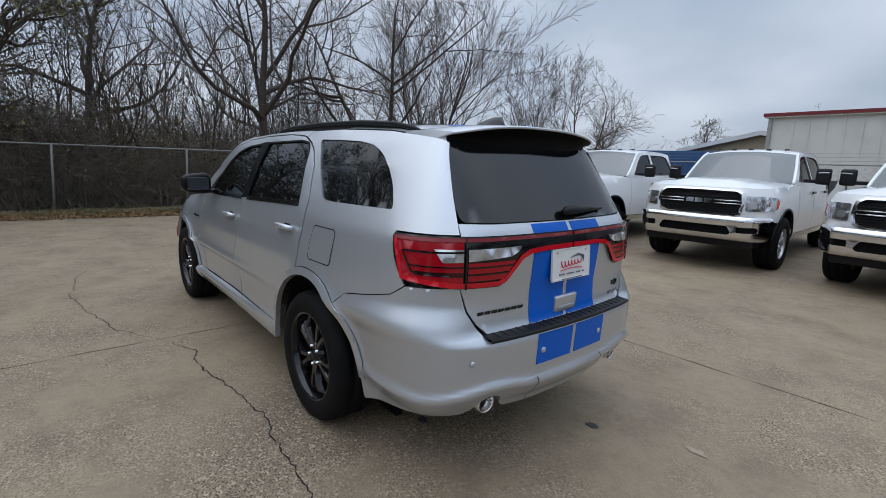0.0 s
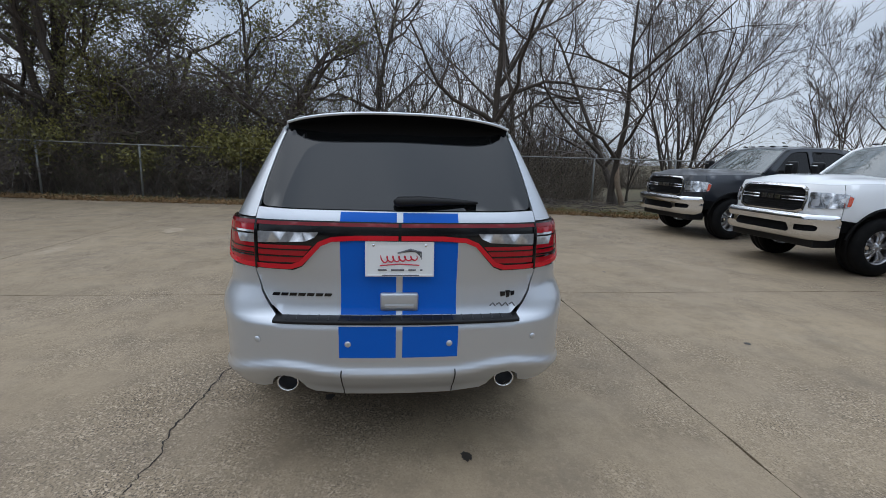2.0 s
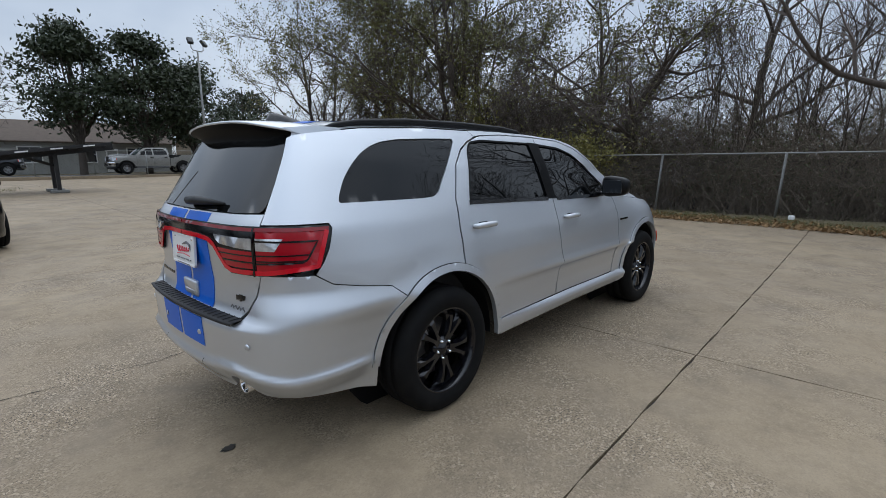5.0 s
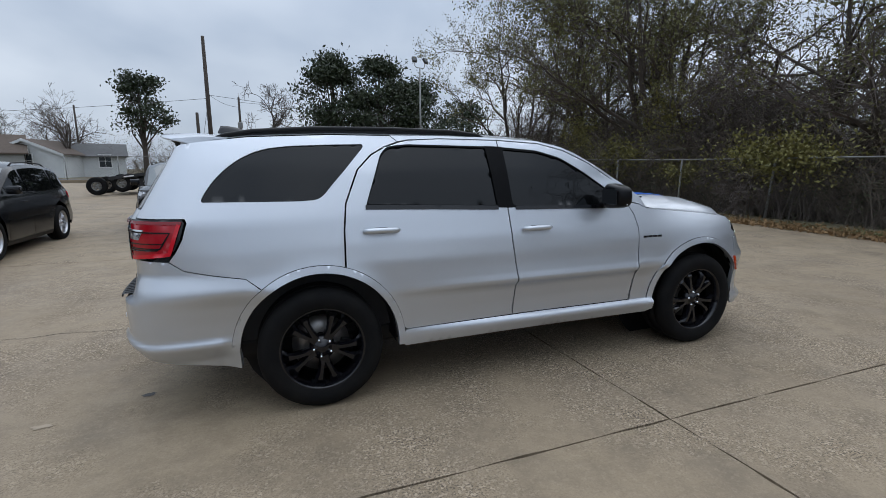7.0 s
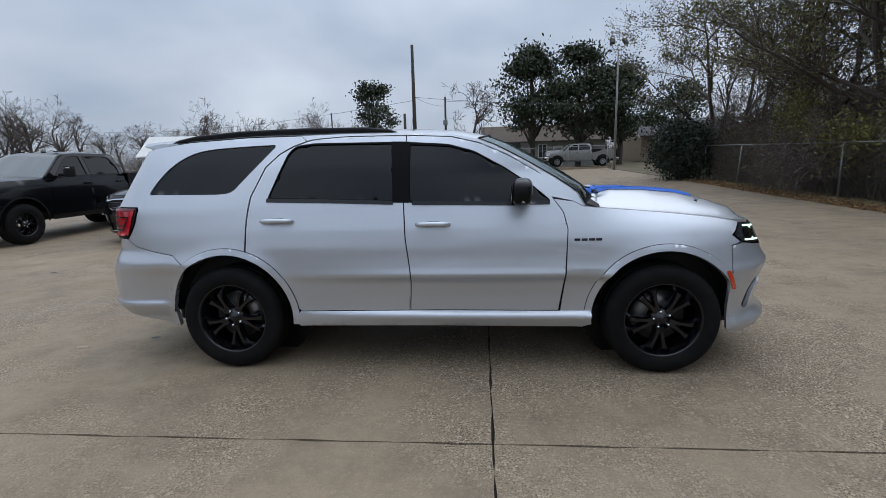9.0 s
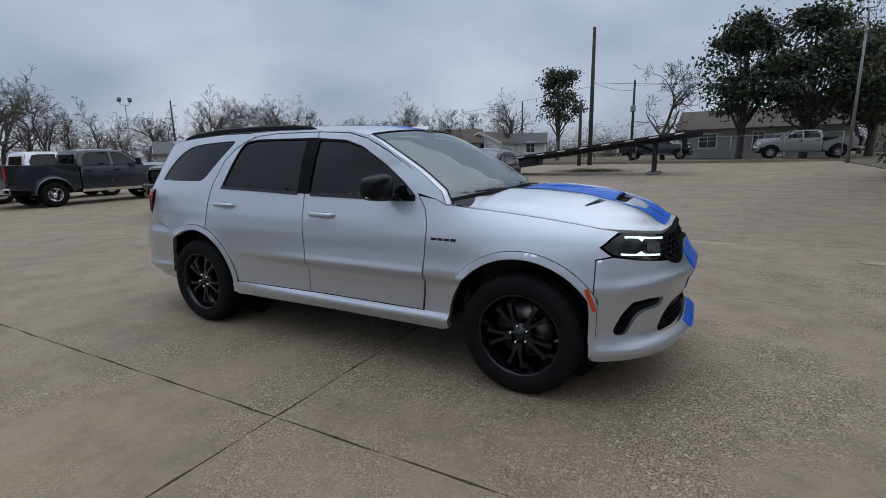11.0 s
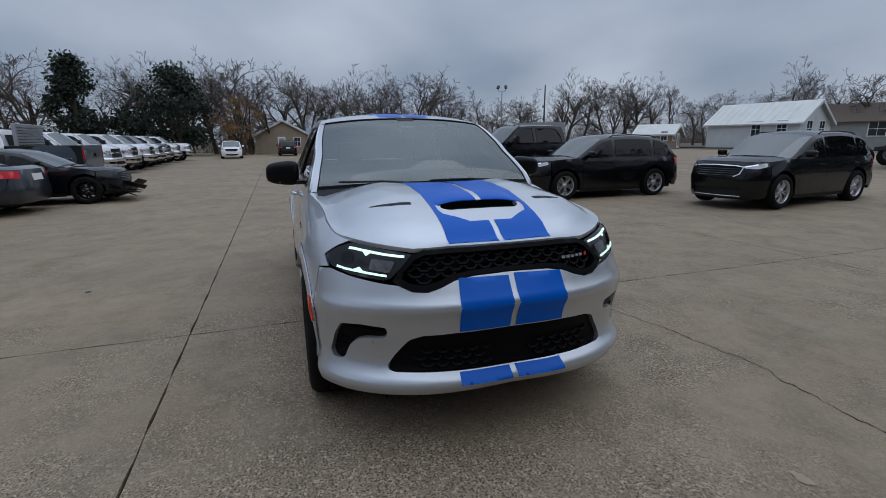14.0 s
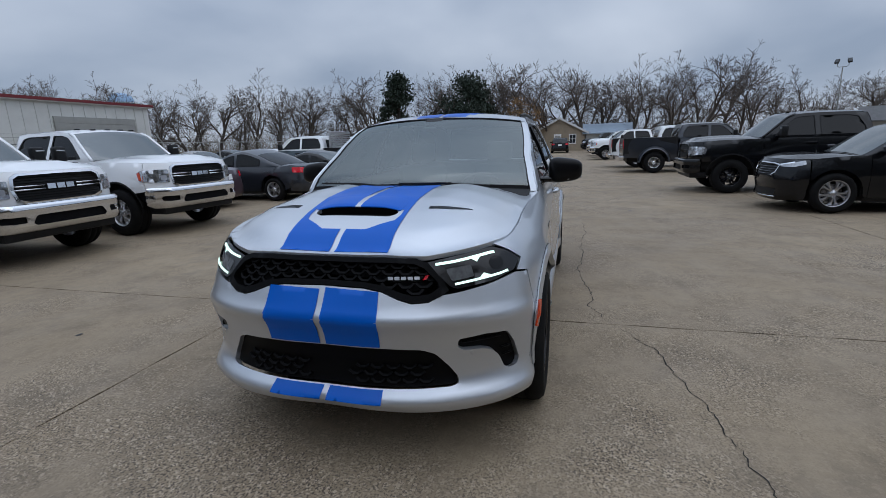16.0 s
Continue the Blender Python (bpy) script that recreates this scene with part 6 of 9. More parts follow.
    mouth = rounded([(-0.47, 0.715), (-0.53, 0.62), (-0.50, 0.585), (0.50, 0.585), (0.53, 0.62), (0.47, 0.715)], 0.03)
    fog = rounded([(0.60, 0.625), (0.60, 0.71), (0.82, 0.715), (0.85, 0.69), (0.84, 0.63)], 0.02)
    fog_r = [(-y, z) for y, z in fog][::-1]
    v, f = bent(rounded([(-0.985, 0.56), (-0.90, 0.50), (0.90, 0.50), (0.985, 0.56), (0.985, 0.83), (0.95, 0.86), (-0.95, 0.86), (-0.985, 0.83)], 0.02), 0.05, nose(), [mouth, fog, fog_r], 0.05)
    bp = link_mesh("front_bumper", v, f, trim, car)
    for hole in (mouth, fog, fog_r):
        v, f = bent(hole, 0.1, nose(-0.045), (), 0.0)
        link_mesh("bumper_opening", v, f, M["mesh_black"], bp)
    box("air_dam", (2.4, -0.80, 0.38), (2.78, 0.80, 0.52), M["satin_black"], car, 0.03)
    # cab: flat-sided greenhouse, raked screen, domed roof
    def half_width(x, z):
        return 0.915 - 0.37 * np.clip(z - 1.37, 0, 1) - 0.06 * np.clip((x - 0.6) / 0.65, 0, 1) ** 2 - 0.05 * np.clip((-0.75 - x) / 0.25, 0, 1) ** 2

    def flank(sg, off=0.0):
        def go(q):
            y = half_width(q[:, 0], q[:, 1]) + off
            return np.stack([q[:, 0], sg * y, q[:, 1]], 1), np.tile([0.0, sg * 0.94, 0.34], (len(q), 1))
        return go

    side = rounded([(1.27, 1.32), (1.22, 1.375), (0.74, 1.80), (0.60, 1.868), (0.3, 1.897), (-0.6, 1.897), (-0.87, 1.87), (-0.96, 1.6), (-1.0, 1.42), (-1.0, 1.32)], 0.02)
    wf = rounded([(1.0, 1.385), (0.74, 1.655), (0.58, 1.785), (0.42, 1.826), (0.17, 1.834), (0.15, 1.385)], 0.035)
    wr = rounded([(0.06, 1.385), (0.08, 1.834), (-0.52, 1.828), (-0.70, 1.79), (-0.84, 1.55), (-0.85, 1.395)], 0.035)
    for sg in (1, -1):
        v, f = bent(side, 0.1, flank(sg), [wf, wr], 0.03)
        sd = link_mesh("cab_side", v, f, paint, car)
        for h in (wf, wr):
            v, f = bent(h, 0.15, flank(sg, -0.012), (), 0.0)
            link_mesh("window", v, f, M["tint"], sd, "dark tinted glass")
            v, f = bent(h, 0.15, flank(sg, 0.003), [[tuple(np.mean(h, 0) + (np.array(q) - np.mean(h, 0)) * 0.955) for q in h]], 0.004)
            link_mesh("window_seal", v, f, M["satin_black"], sd)
    pil = resample([(1.24, 1.355), (1.215, 1.38), (0.74, 1.805), (0.60, 1.868)], 0.07, False)
    rows_w = []
    for x, z in pil:
        t = (z - 1.355) / 0.513
        rows_w.append([(x + (0.20 - 0.06 * t) * (1 - abs(b) ** 2.2), b * (float(half_width(x, z)) + 0.002), z + (0.03 + 0.02 * t) * (1 - b * b)) for b in np.linspace(-1, 1, 17)])
    v, f = grid_mesh(rows_w[:-1])
    wsp = link_mesh("windscreen", v, [g[::-1] for g in f], M["car_screen"], car, "dark windscreen reflecting the sky")
    for j in (0, 16):
        v, f = tube([Vector(r[j]) for r in rows_w], 0.028, 6)
        link_mesh("screen_pillar", v, f, paint, car)
    rows_r = [rows_w[-2], rows_w[-1]]
    for x, z in ((0.3, 1.897), (0.0, 1.9), (-0.3, 1.9), (-0.6, 1.897), (-0.8, 1.88), (-0.87, 1.868)):
        k = max(0.0, (x - 0.0) / 0.6)
        rows_r.append([(x + 0.14 * k * (1 - abs(b) ** 2.2), b * (float(half_width(x, z)) + 0.004), z + 0.055 * (1 - abs(b) ** 2.6)) for b in np.linspace(-1, 1, 17)])
    v, f = grid_mesh(rows_r)
    link_mesh("roof", v, f, paint, car)
    rows_b = [[(x, b * float(half_width(x, z)), z + up * (1 - abs(b) ** 2.6)) for b in np.linspace(-1, 1, 9)] for x, z, up in ((-0.87, 1.868, 0.055), (-0.93, 1.75, 0.02), (-0.985, 1.5, 0.0), (-1.0, 1.32, 0.0))]
    v, f = grid_mesh(rows_b)
    bk = link_mesh("cab_back", v, f, paint, car)
    v, f = grid_mesh([[(x - 0.012, y, z) for y in (-0.58, 0.0, 0.58)] for x, z in ((-0.935, 1.76), (-0.998, 1.42))])
    link_mesh("rear_window", v, f, M["tint"], bk)
    for k in range(5):
        y = (-0.55, -0.28, 0, 0.28, 0.55)[k]
        bm = bmesh.new()
        add_box(bm, (0.56 - 0.2 * y * y, y - 0.035, 1.925), (0.64 - 0.2 * y * y, y + 0.035, 1.95), 0.01)
        part("clearance_lamp", bm, M["tint"], car)
    for sg in (1, -1):
        mr = new("tow_mirror" if tow_mirrors else "door_mirror")
        mr.parent = car
        mr.matrix_basis = pose(0.92, sg * 0.93, 1.38)
        bm = bmesh.new()
        add_box(bm, (-0.07, min(sg * 0.16, sg * 0.36), -0.02), (0.07, max(sg * 0.16, sg * 0.36), 0.24 if tow_mirrors else 0.18), 0.04)
        part("mirror_cap", bm, M["satin_black"], mr, smooth=True)
        bm = bmesh.new()
        add_box(bm, (-0.03, min(0, sg * 0.22), 0.0), (0.04, max(0, sg * 0.22), 0.06), 0.015)
        part("mirror_arm", bm, M["satin_black"], mr)
        v, f = tube([(0.075, sg * 0.2, 0.17), (0.075, sg * 0.34, 0.175)], 0.012, 6)
        link_mesh("mirror_lamp", v, f, M["clear_lens"], mr)
        for x in (0.24, -0.72):
            q = sh.place([sh.sx(x)], [1.20], 0.02)[0]
            bm = bmesh.new()
            add_box(bm, (q[0] - 0.10, sg * q[1] - 0.015, 1.18), (q[0] + 0.10, sg * q[1] + 0.015, 1.225), 0.01)
            part("door_handle", bm, M["gloss_black"], car)
    bm = bmesh.new()
    add_box(bm, (-2.9, -0.6, 0.42), (2.6, 0.6, 0.62), 0.02)
    add_box(bm, (1.3, -0.8, 0.6), (2.6, 0.8, 1.2), 0.02)
    add_box(bm, (-0.95, -0.88, 0.6), (1.2, 0.88, 1.3), 0.02)
    part("chassis", bm, M["satin_black"], car)
    for x, s_ in ((AX, 1), (-AX, 1), (AX, -1), (-AX, -1)):
        wd = 0.30
        if dually and x < 0:
            wheel("wheel", car, x, s_ * 1.0, 0.415, 0.415, 0.26, 0.23, M["chrome"], side=s_, pairs=4)
        wheel("wheel", car, x, s_ * (0.83 if not (dually and x < 0) else 0.72), 0.42, 0.42, wd, 0.245, M[rim], side=s_, spin=33 * x)
    return car


def saloon(name, label, category, paint, m, wb, fo, ro, W, belt, hood, roof, ws0, ws1, rt, rb, deck_z, rim="alloy", r=0.345, rail=False, grille="chrome", group="", wreck=False):
    """A saloon or small SUV, nose along +x: wheelbase, overhangs, width, heights and the cabin's four corners along x."""
    car = thing(name, m, label, category, group)
    a = wb / 2
    xf, xr, h = a + fo, -a - ro, W / 2
    out = [(xf, 0), (xf - 0.02, h * 0.3), (xf - 0.09, h * 0.6), (xf - 0.25, h * 0.82), (xf - 0.5, h * 0.95), (a - 0.3, h), (0, h), (-a + 0.3, h), (xr + 0.5, h * 0.97), (xr + 0.2, h * 0.86), (xr + 0.06, h * 0.6), (xr, 0)]
    side_p = [(0.2, -0.07), (0.3, -0.02), (0.45, -0.02), (0.6, 0.0), (0.75, -0.005), (0.9, -0.025), (belt, -0.06), (belt + 0.2, -0.15)]
    fr = [(0.18, -0.1), (0.25, 0.0), (0.4, -0.02), (0.55, 0.01), (0.68, 0.0), (hood - 0.15, -0.05), (hood - 0.05, -0.12), (hood + 0.1, -0.3)]
    rr = [(0.2, -0.08), (0.3, 0.0), (0.5, 0.02), (0.62, 0.0), (deck_z - 0.1, -0.04), (deck_z, -0.07), (deck_z + 0.2, -0.2)]
    sh = Shell(out, [(0, fr), (2.6, fr), (4.5, side_p), (7.5, side_p), (9.2, rr), (11, rr)], smooth=0.02)
    S, F, R, L = sh.side, sh.front, sh.rear, sh.length
    mir = lambda pl: [(-s, z) for s, z in pl]  # noqa: E731
    zc, ra = r, r + 0.065
    hz = hood - 0.06
    xd, xm, xe = ws0 - 0.25, 0.5 * (ws0 - 0.25 - a + 0.2) * 0.5, -a + 0.25
    both_sides(sh, "front_wing", S([(xd, belt), (a, (belt + hz) / 2), (xf - 0.52, hz - 0.02), (xf - 0.52, 0.6)]) + S(arc(a, zc, ra, 35, 185, 16)) + S([(a - ra - 0.05, 0.28), (xd, 0.28)]), paint, car)
    both_sides(sh, "front_door", S([(xd - 0.008, 0.28), (xd - 0.008, belt), (xm, belt), (xm, 0.28)]), paint, car)
    both_sides(sh, "rear_door", S([(xm - 0.008, 0.28), (xm - 0.008, belt), (-a - 0.1, belt), (-a - 0.02, zc + ra + 0.05)] + arc(-a, zc, ra + 0.03, 70, 15, 8) + [(-a + ra + 0.06, 0.28)]), paint, car)
    both_sides(sh, "rear_quarter", S([(-a - 0.11, belt), (-a - 0.03, zc + ra + 0.05)] + arc(-a, zc, ra, 85, 180, 10) + [(xr + 0.5, 0.35)]) + S([(xr + 0.25, 0.6)]) + R([(h * 0.8, deck_z - 0.04)]) + S([(xr + 0.4, deck_z)]), paint, car)
    fb = F([(0, hz), (h * 0.4, hz), (h * 0.78, hz - 0.01)]) + S([(xf - 0.5, hz - 0.03), (xf - 0.5, 0.55)]) + S(arc(a, zc, ra, 15, -5, 4)) + S([(xf - 0.45, 0.24)]) + F([(h * 0.6, 0.2), (0, 0.2)])
    gp = F([(0, hz - 0.06), (h * 0.5, hz - 0.07), (h * 0.62, hz - 0.10), (h * 0.55, hz - 0.26), (h * 0.4, hz - 0.32), (0, hz - 0.33)])
    gpf = gp + mir(gp[1:-1])[::-1]
    lowg = F([(0, 0.42), (h * 0.6, 0.43), (h * 0.55, 0.30), (0, 0.28)])
    lgf = lowg + mir(lowg[1:-1])[::-1]
    bump = sh.panel("front_bumper", fb + mir(fb[1:-1])[::-1], paint, car, 0.1, holes=[gpf, lgf], flange=0.03)
    sh.panel("grille", gpf, M["satin_black"], bump, 0.12, off=-0.03, flange=0.0)
    sh.panel("lower_intake", lgf, M["satin_black"], bump, 0.12, off=-0.03, flange=0.0)
    for k, z in enumerate(np.arange(hz - 0.29, hz - 0.08, 0.045)):
        w_ = h * (0.46 if k < 2 else 0.54)
        p = [tuple(q) for q in sh.place([sh.sf(y) for y in np.linspace(-w_, w_, 7)], [z] * 7, -0.008)]
        v, f = tube(p, 0.008, 4)
        link_mesh("grille_bar", v, f, M["gloss_black"], bump, smooth=False)
    if grille == "chrome":
        for ln in ([(0, hz - 0.075), (h * 0.45, hz - 0.085), (h * 0.6, hz - 0.11), (h * 0.83, hz - 0.06)], [(h * 0.6, hz - 0.11), (h * 0.54, hz - 0.25), (h * 0.42, hz - 0.31)]):
            st = stroke(F(ln), 0.022)
            sh.panel("grille_trim", st, M["chrome"], bump, 0.1, off=0.008)
            sh.panel("grille_trim", mir(st), M["chrome"], bump, 0.1, off=0.008)
        p = [tuple(q) for q in sh.place([sh.sf(y) for y in np.linspace(-h * 0.6, h * 0.6, 9)], [0.27] * 9, 0.01)]
        v, f = tube(p, 0.012, 5)
        link_mesh("skid_trim", v, f, M["chrome"], bump)
    for sg in (1, -1):
        hl = rounded(F([(h * 0.6, hz - 0.09), (h * 0.84, hz - 0.06)]) + S([(xf - 0.42, hz - 0.03), (xf - 0.44, hz - 0.10)]) + F([(h * 0.82, hz - 0.15), (h * 0.63, hz - 0.14)]), 0.015)
        if not (wreck and sg < 0):
            sh.panel("headlamp", hl if sg > 0 else mir(hl), M["clear_lens"], car, 0.08, off=0.006)
        tl = rounded(R([(h * 0.62, deck_z - 0.22), (h * 0.62, deck_z - 0.07)]) + S([(xr + 0.38, deck_z - 0.06), (xr + 0.36, deck_z - 0.2)]), 0.02)
        sh.panel("tail_lamp", tl if sg > 0 else [(2 * L - s, z) for s, z in tl], M["red_lens"], car, 0.08, off=0.008)
    rbp = R([(h * 0.78, deck_z - 0.05), (0, deck_z - 0.045)])
    lowr = R([(0, 0.26), (h * 0.6, 0.26)]) + S([(xr + 0.45, 0.28), (xr + 0.45, 0.5)]) + S([(xr + 0.25, 0.6)])
    wrap = lambda pl: [(2 * L - s, z) for s, z in pl]  # noqa: E731
    rb_ = sh.panel("rear_bumper", rbp + wrap(rbp[:1]) + wrap(lowr[1:])[::-1] + lowr, paint, car, 0.1, flange=0.02)
    sh.panel("plate_recess", R([(0.2, deck_z - 0.28), (0.2, deck_z - 0.14), (-0.2, deck_z - 0.14), (-0.2, deck_z - 0.28)]), M["white_plastic"], rb_, 0.2, off=0.012)
    both_sides(sh, "sill", S([(a - ra - 0.02, 0.275), (-a + ra + 0.02, 0.275), (-a + ra + 0.02, 0.2), (a - ra - 0.02, 0.2)]), M["satin_black"], car)
    deck("bonnet", sh, F([(0, hz + 0.002), (h * 0.4, hz + 0.002), (h * 0.78, hz - 0.008)]) + S([(xf - 0.52, hz - 0.01), (a, (belt + hz) / 2 + 0.005), (ws0 - 0.15, belt + 0.004)]),
         lambda x, y: hood + 0.02 - 0.03 * np.clip((x - a) / fo, 0, 1) + (belt - hood) * 0.6 * np.clip((a - x) / 0.8, 0, 1), paint, car, back=[(ws0 + 0.04, 0, belt + 0.03), (ws0, h * 0.5, belt + 0.02)], blend=0.2)
    # greenhouse: one lofted skin under a roof line, glass laid flush on it
    grid_x = np.linspace(rb, ws0, 61)
    line_x = [rb, rb + 0.05, rt, rt + 0.35, (ws1 + rt) / 2, ws1 - 0.35, ws1, ws0 - 0.05, ws0]
    line_z = [max(deck_z, belt), max(deck_z, belt) + 0.03, roof - 0.14, roof - 0.045, roof, roof - 0.025, roof - 0.08, belt + 0.05, belt + 0.01]
    ker = np.exp(-0.5 * (np.arange(-4, 5) / 1.8) ** 2)
    prof = np.interp(grid_x, line_x, line_z)
    prof = np.convolve(np.pad(prof, 4, mode="edge"), ker / ker.sum(), "valid")
    zr = lambda x: np.interp(x, grid_x, prof)  # noqa: E731
    ze = lambda x: np.maximum(belt - 0.02, zr(x) - 0.075)  # noqa: E731
    yb = lambda x: np.interp(x, [rb, rb + 0.5, ws0 - 0.7, ws0], [h * 0.80, h - 0.07, h - 0.05, h * 0.84])  # noqa: E731
    slope = 0.30

    def bow(x, y):
        k = (np.abs(y) / h) ** 2
        return x - 0.20 * k * np.clip((x - ws1 + 0.3) / (ws0 - ws1 + 0.3), 0, 1) + 0.16 * k * np.clip((rt + 0.3 - x) / (rt + 0.3 - rb), 0, 1)

    def skin(x, u, off=0.0):
        """u from -1 to 1 across the roof, edge to edge."""
        e = float(ze(x))
        yt = float(yb(x)) - slope * max(0.0, e - belt)
        y = u * yt
        z = e + (float(zr(x)) - e) * (1 - abs(u) ** 3.2)
        return (float(bow(x, y)), y, z + off)

    rows = []
    for x in grid_x:
        e, w0 = float(ze(x)), float(yb(x))
        yt = w0 - slope * max(0.0, e - belt)
        left = [(float(bow(x, w0)), w0, min(belt - 0.03, e)), (float(bow(x, (w0 + yt) / 2)), (w0 + yt) / 2 + 0.012, (min(belt - 0.03, e) + e) / 2)]
        mid = [skin(x, u) for u in (1, 0.96, 0.88, 0.7, 0.4, 0, -0.4, -0.7, -0.88, -0.96, -1)]
        rows.append(left + mid + [(p[0], -p[1], p[2]) for p in left[::-1]])
    v, f = grid_mesh(rows)
    cab = link_mesh("cabin_shell", v, f, paint, car)

    def beside(sg):
        def go(q):
            x, z = q[:, 0], q[:, 1]
            y = yb(x) - slope * (z - belt) + 0.012 * np.clip(4 * (z - belt) * (ze(x) - z) / np.maximum(0.02, ze(x) - belt) ** 2, 0, 1) + 0.005
            return np.stack([bow(x, y), sg * y, z], 1), np.tile([0, sg * 1.0, 0.2], (len(q), 1))
        return go

    gap = 0.055
    tail = rb + 0.42 if rb < xr + 0.35 else rt - 0.1
    spans = [(xm + 0.05, ws0 - 0.1), (-a + 0.12, xm - 0.05), (tail, -a + 0.02)] if tail < -a - 0.2 else [(xm + 0.05, ws0 - 0.1), (tail, xm - 0.05)]
    for x0, x1 in spans:
        px = [x for x in np.linspace(x0, x1, 16) if ze(x) - gap - (belt + 0.03) > 0.035]
        lift = lambda x: belt + 0.03 + 0.05 * np.clip((-a + 0.4 - x) / 1.0, 0, 1)  # noqa: E731
        px = [x for x in px if ze(x) - gap - lift(x) > 0.03]
        pl = [(x, float(lift(x))) for x in px] + [(x, float(ze(x) - gap)) for x in px[::-1]]
        for sg in (1, -1):
            v, f = bent(rounded(pl, 0.03, 3), 0.12, beside(sg), (), 0.004)
            link_mesh("window", v, f, M["tint"], cab, "dark tinted glass", smooth=False)
    for x0, x1, nm, mt in ((ws1 - 0.03, ws0 - 0.03, "windscreen", "car_screen"), (rb + 0.04, rt + 0.04, "rear_window", "tint")):
        v, f = grid_mesh([[skin(x, u, 0.006) for u in np.linspace(-0.93, 0.93, 13)] for x in np.linspace(x0, x1, 12)])
        link_mesh(nm, v, f, M[mt], cab, "glass reflecting the sky")
    if rb > xr + 0.35:
        p0 = [(rb + 0.1, 0.0, belt), (rb + 0.2, h * 0.7, belt)]
        deck("boot_lid", sh, [(2 * L - s, z) for s, z in []] + R([(0, deck_z - 0.043), (h * 0.5, deck_z - 0.045), (h * 0.78, deck_z - 0.045)]) + S([(xr + 0.4, deck_z - 0.01), (rb + 0.3, belt)]), lambda x, y: deck_z + 0.02 + 0 * x, paint, car, back=[(rb + 0.06, 0, belt + 0.02), (rb + 0.1, h * 0.5, belt + 0.02)], blend=0.15)
    if rail:
        for sg in (1, -1):
            v, f = tube([(ws1 - 0.3, sg * (h - 0.25), roof - 0.10), (ws1 - 0.42, sg * (h - 0.25), roof - 0.045), ((ws1 + rt) / 2, sg * (h - 0.25), roof - 0.03), (rt + 0.5, sg * (h - 0.26), roof - 0.06), (rt + 0.3, sg * (h - 0.27), roof - 0.12)], 0.014, 6)
            link_mesh("roof_rail", v, f, M["satin_black"], car)
    for sg in (1, -1):
        mr = new("door_mirror")
        mr.parent = car
        mr.matrix_basis = pose(ws0 - 0.42, sg * (h - 0.06), belt + 0.05)
        bm = bmesh.new()
        add_box(bm, (-0.06, min(sg * 0.03, sg * 0.22), -0.02), (0.06, max(sg * 0.03, sg * 0.22), 0.12), 0.035)
        part("mirror_cap", bm, paint, mr, smooth=True)
        for x in (xm + 0.2, -a + 0.15):
            q = sh.place([sh.sx(x)], [belt - 0.12], 0.015)[0]
            bm = bmesh.new()
            add_box(bm, (q[0] - 0.1, sg * q[1] - 0.012, q[2] - 0.014), (q[0] + 0.1, sg * q[1] + 0.012, q[2] + 0.014), 0.008)
            part("door_handle", bm, paint, car)
    bm = bmesh.new()
    add_box(bm, (xr + 0.3, -h + 0.25, 0.2), (xf - 0.35, h - 0.25, 0.35), 0.02)
    add_box(bm, (-a + ra, -h + 0.12, 0.3), (a - ra, h - 0.12, belt - 0.05), 0.02)
    add_box(bm, (a - ra, -h + 0.3, 0.3), (xf - 0.35, h - 0.3, hood - 0.12), 0.02)
    add_box(bm, (xr + 0.35, -h + 0.3, 0.3), (-a + ra, h - 0.3, belt - 0.12), 0.02)
    part("chassis", bm, M["satin_black"], car)
    for x, s_ in ((a, 1), (-a, 1), (a, -1), (-a, -1)):
        wheel("wheel", car, x, s_ * (h - 0.12), r, r, 0.225, r * 0.68, M[rim], side=s_, spin=31 * x)
    return car


def parked(x, y, heading, dz=0.0):
    return pose(x, y, float(gz(x, y)) + dz, 0, 0, heading)


def clone(src, m, label="", paint=None, old=None):
    """A copy of a parked vehicle; paint: another colour for its panels."""
    c = copy_thing(src, m)
    if label:
        c["label"] = label
    if paint is not None:
        for o in c.children_recursive:
            if o.type == "MESH" and o.data.materials and o.data.materials[0] is old:
                o.data = o.data.copy()
                o.data.materials[0] = paint
    return c


# row of pickups facing the car on its right
ram = pickup("white heavy-duty crew-cab pickup with chrome grille and bumper", M["white_paint"], parked(-0.75, -8.72, 92), group="row of new pickups")
clone(ram, parked(-3.55, -8.62, 86))
clone(ram, parked(2.15, -8.68, 91))
clone(ram, parked(5.25, -8.72, 92), "dark grey heavy-duty crew-cab pickup with chrome bumper", M["grey_paint"], M["white_paint"])
# black vehicles facing the car on its left
bram = pickup("black crew-cab pickup with black grille and wheels", M["black_paint"], parked(-10.15, 6.75, -91), rim="wheel_black", chrome=False, group="row of black vehicles")
EQ = dict(wb=2.725, fo=0.90, ro=1.02, W=1.84, belt=1.02, hood=1.04, roof=1.62, ws0=1.12, ws1=0.30, rt=-1.80, rb=-2.30, deck_z=1.05, r=0.36, rail=True)
eq = saloon("crossover_vehicle", "black compact SUV with chrome-edged grille and silver wheels", "car", M["black_paint"], parked(-6.75, 6.95, -90), group="row of black vehicles", **EQ)
clone(eq, parked(-3.75, 10.0, -84))
# pickups with their tails to the yard
dually = pickup("dark grey dual-rear-wheel pickup parked tail outwards", M["grey_paint"], parked(-18.0, 6.1, 90), dually=True, group="tail-out pickups")
clone(ram, parked(-21.6, 5.9, 90), "white crew-cab pickup parked tail outwards")
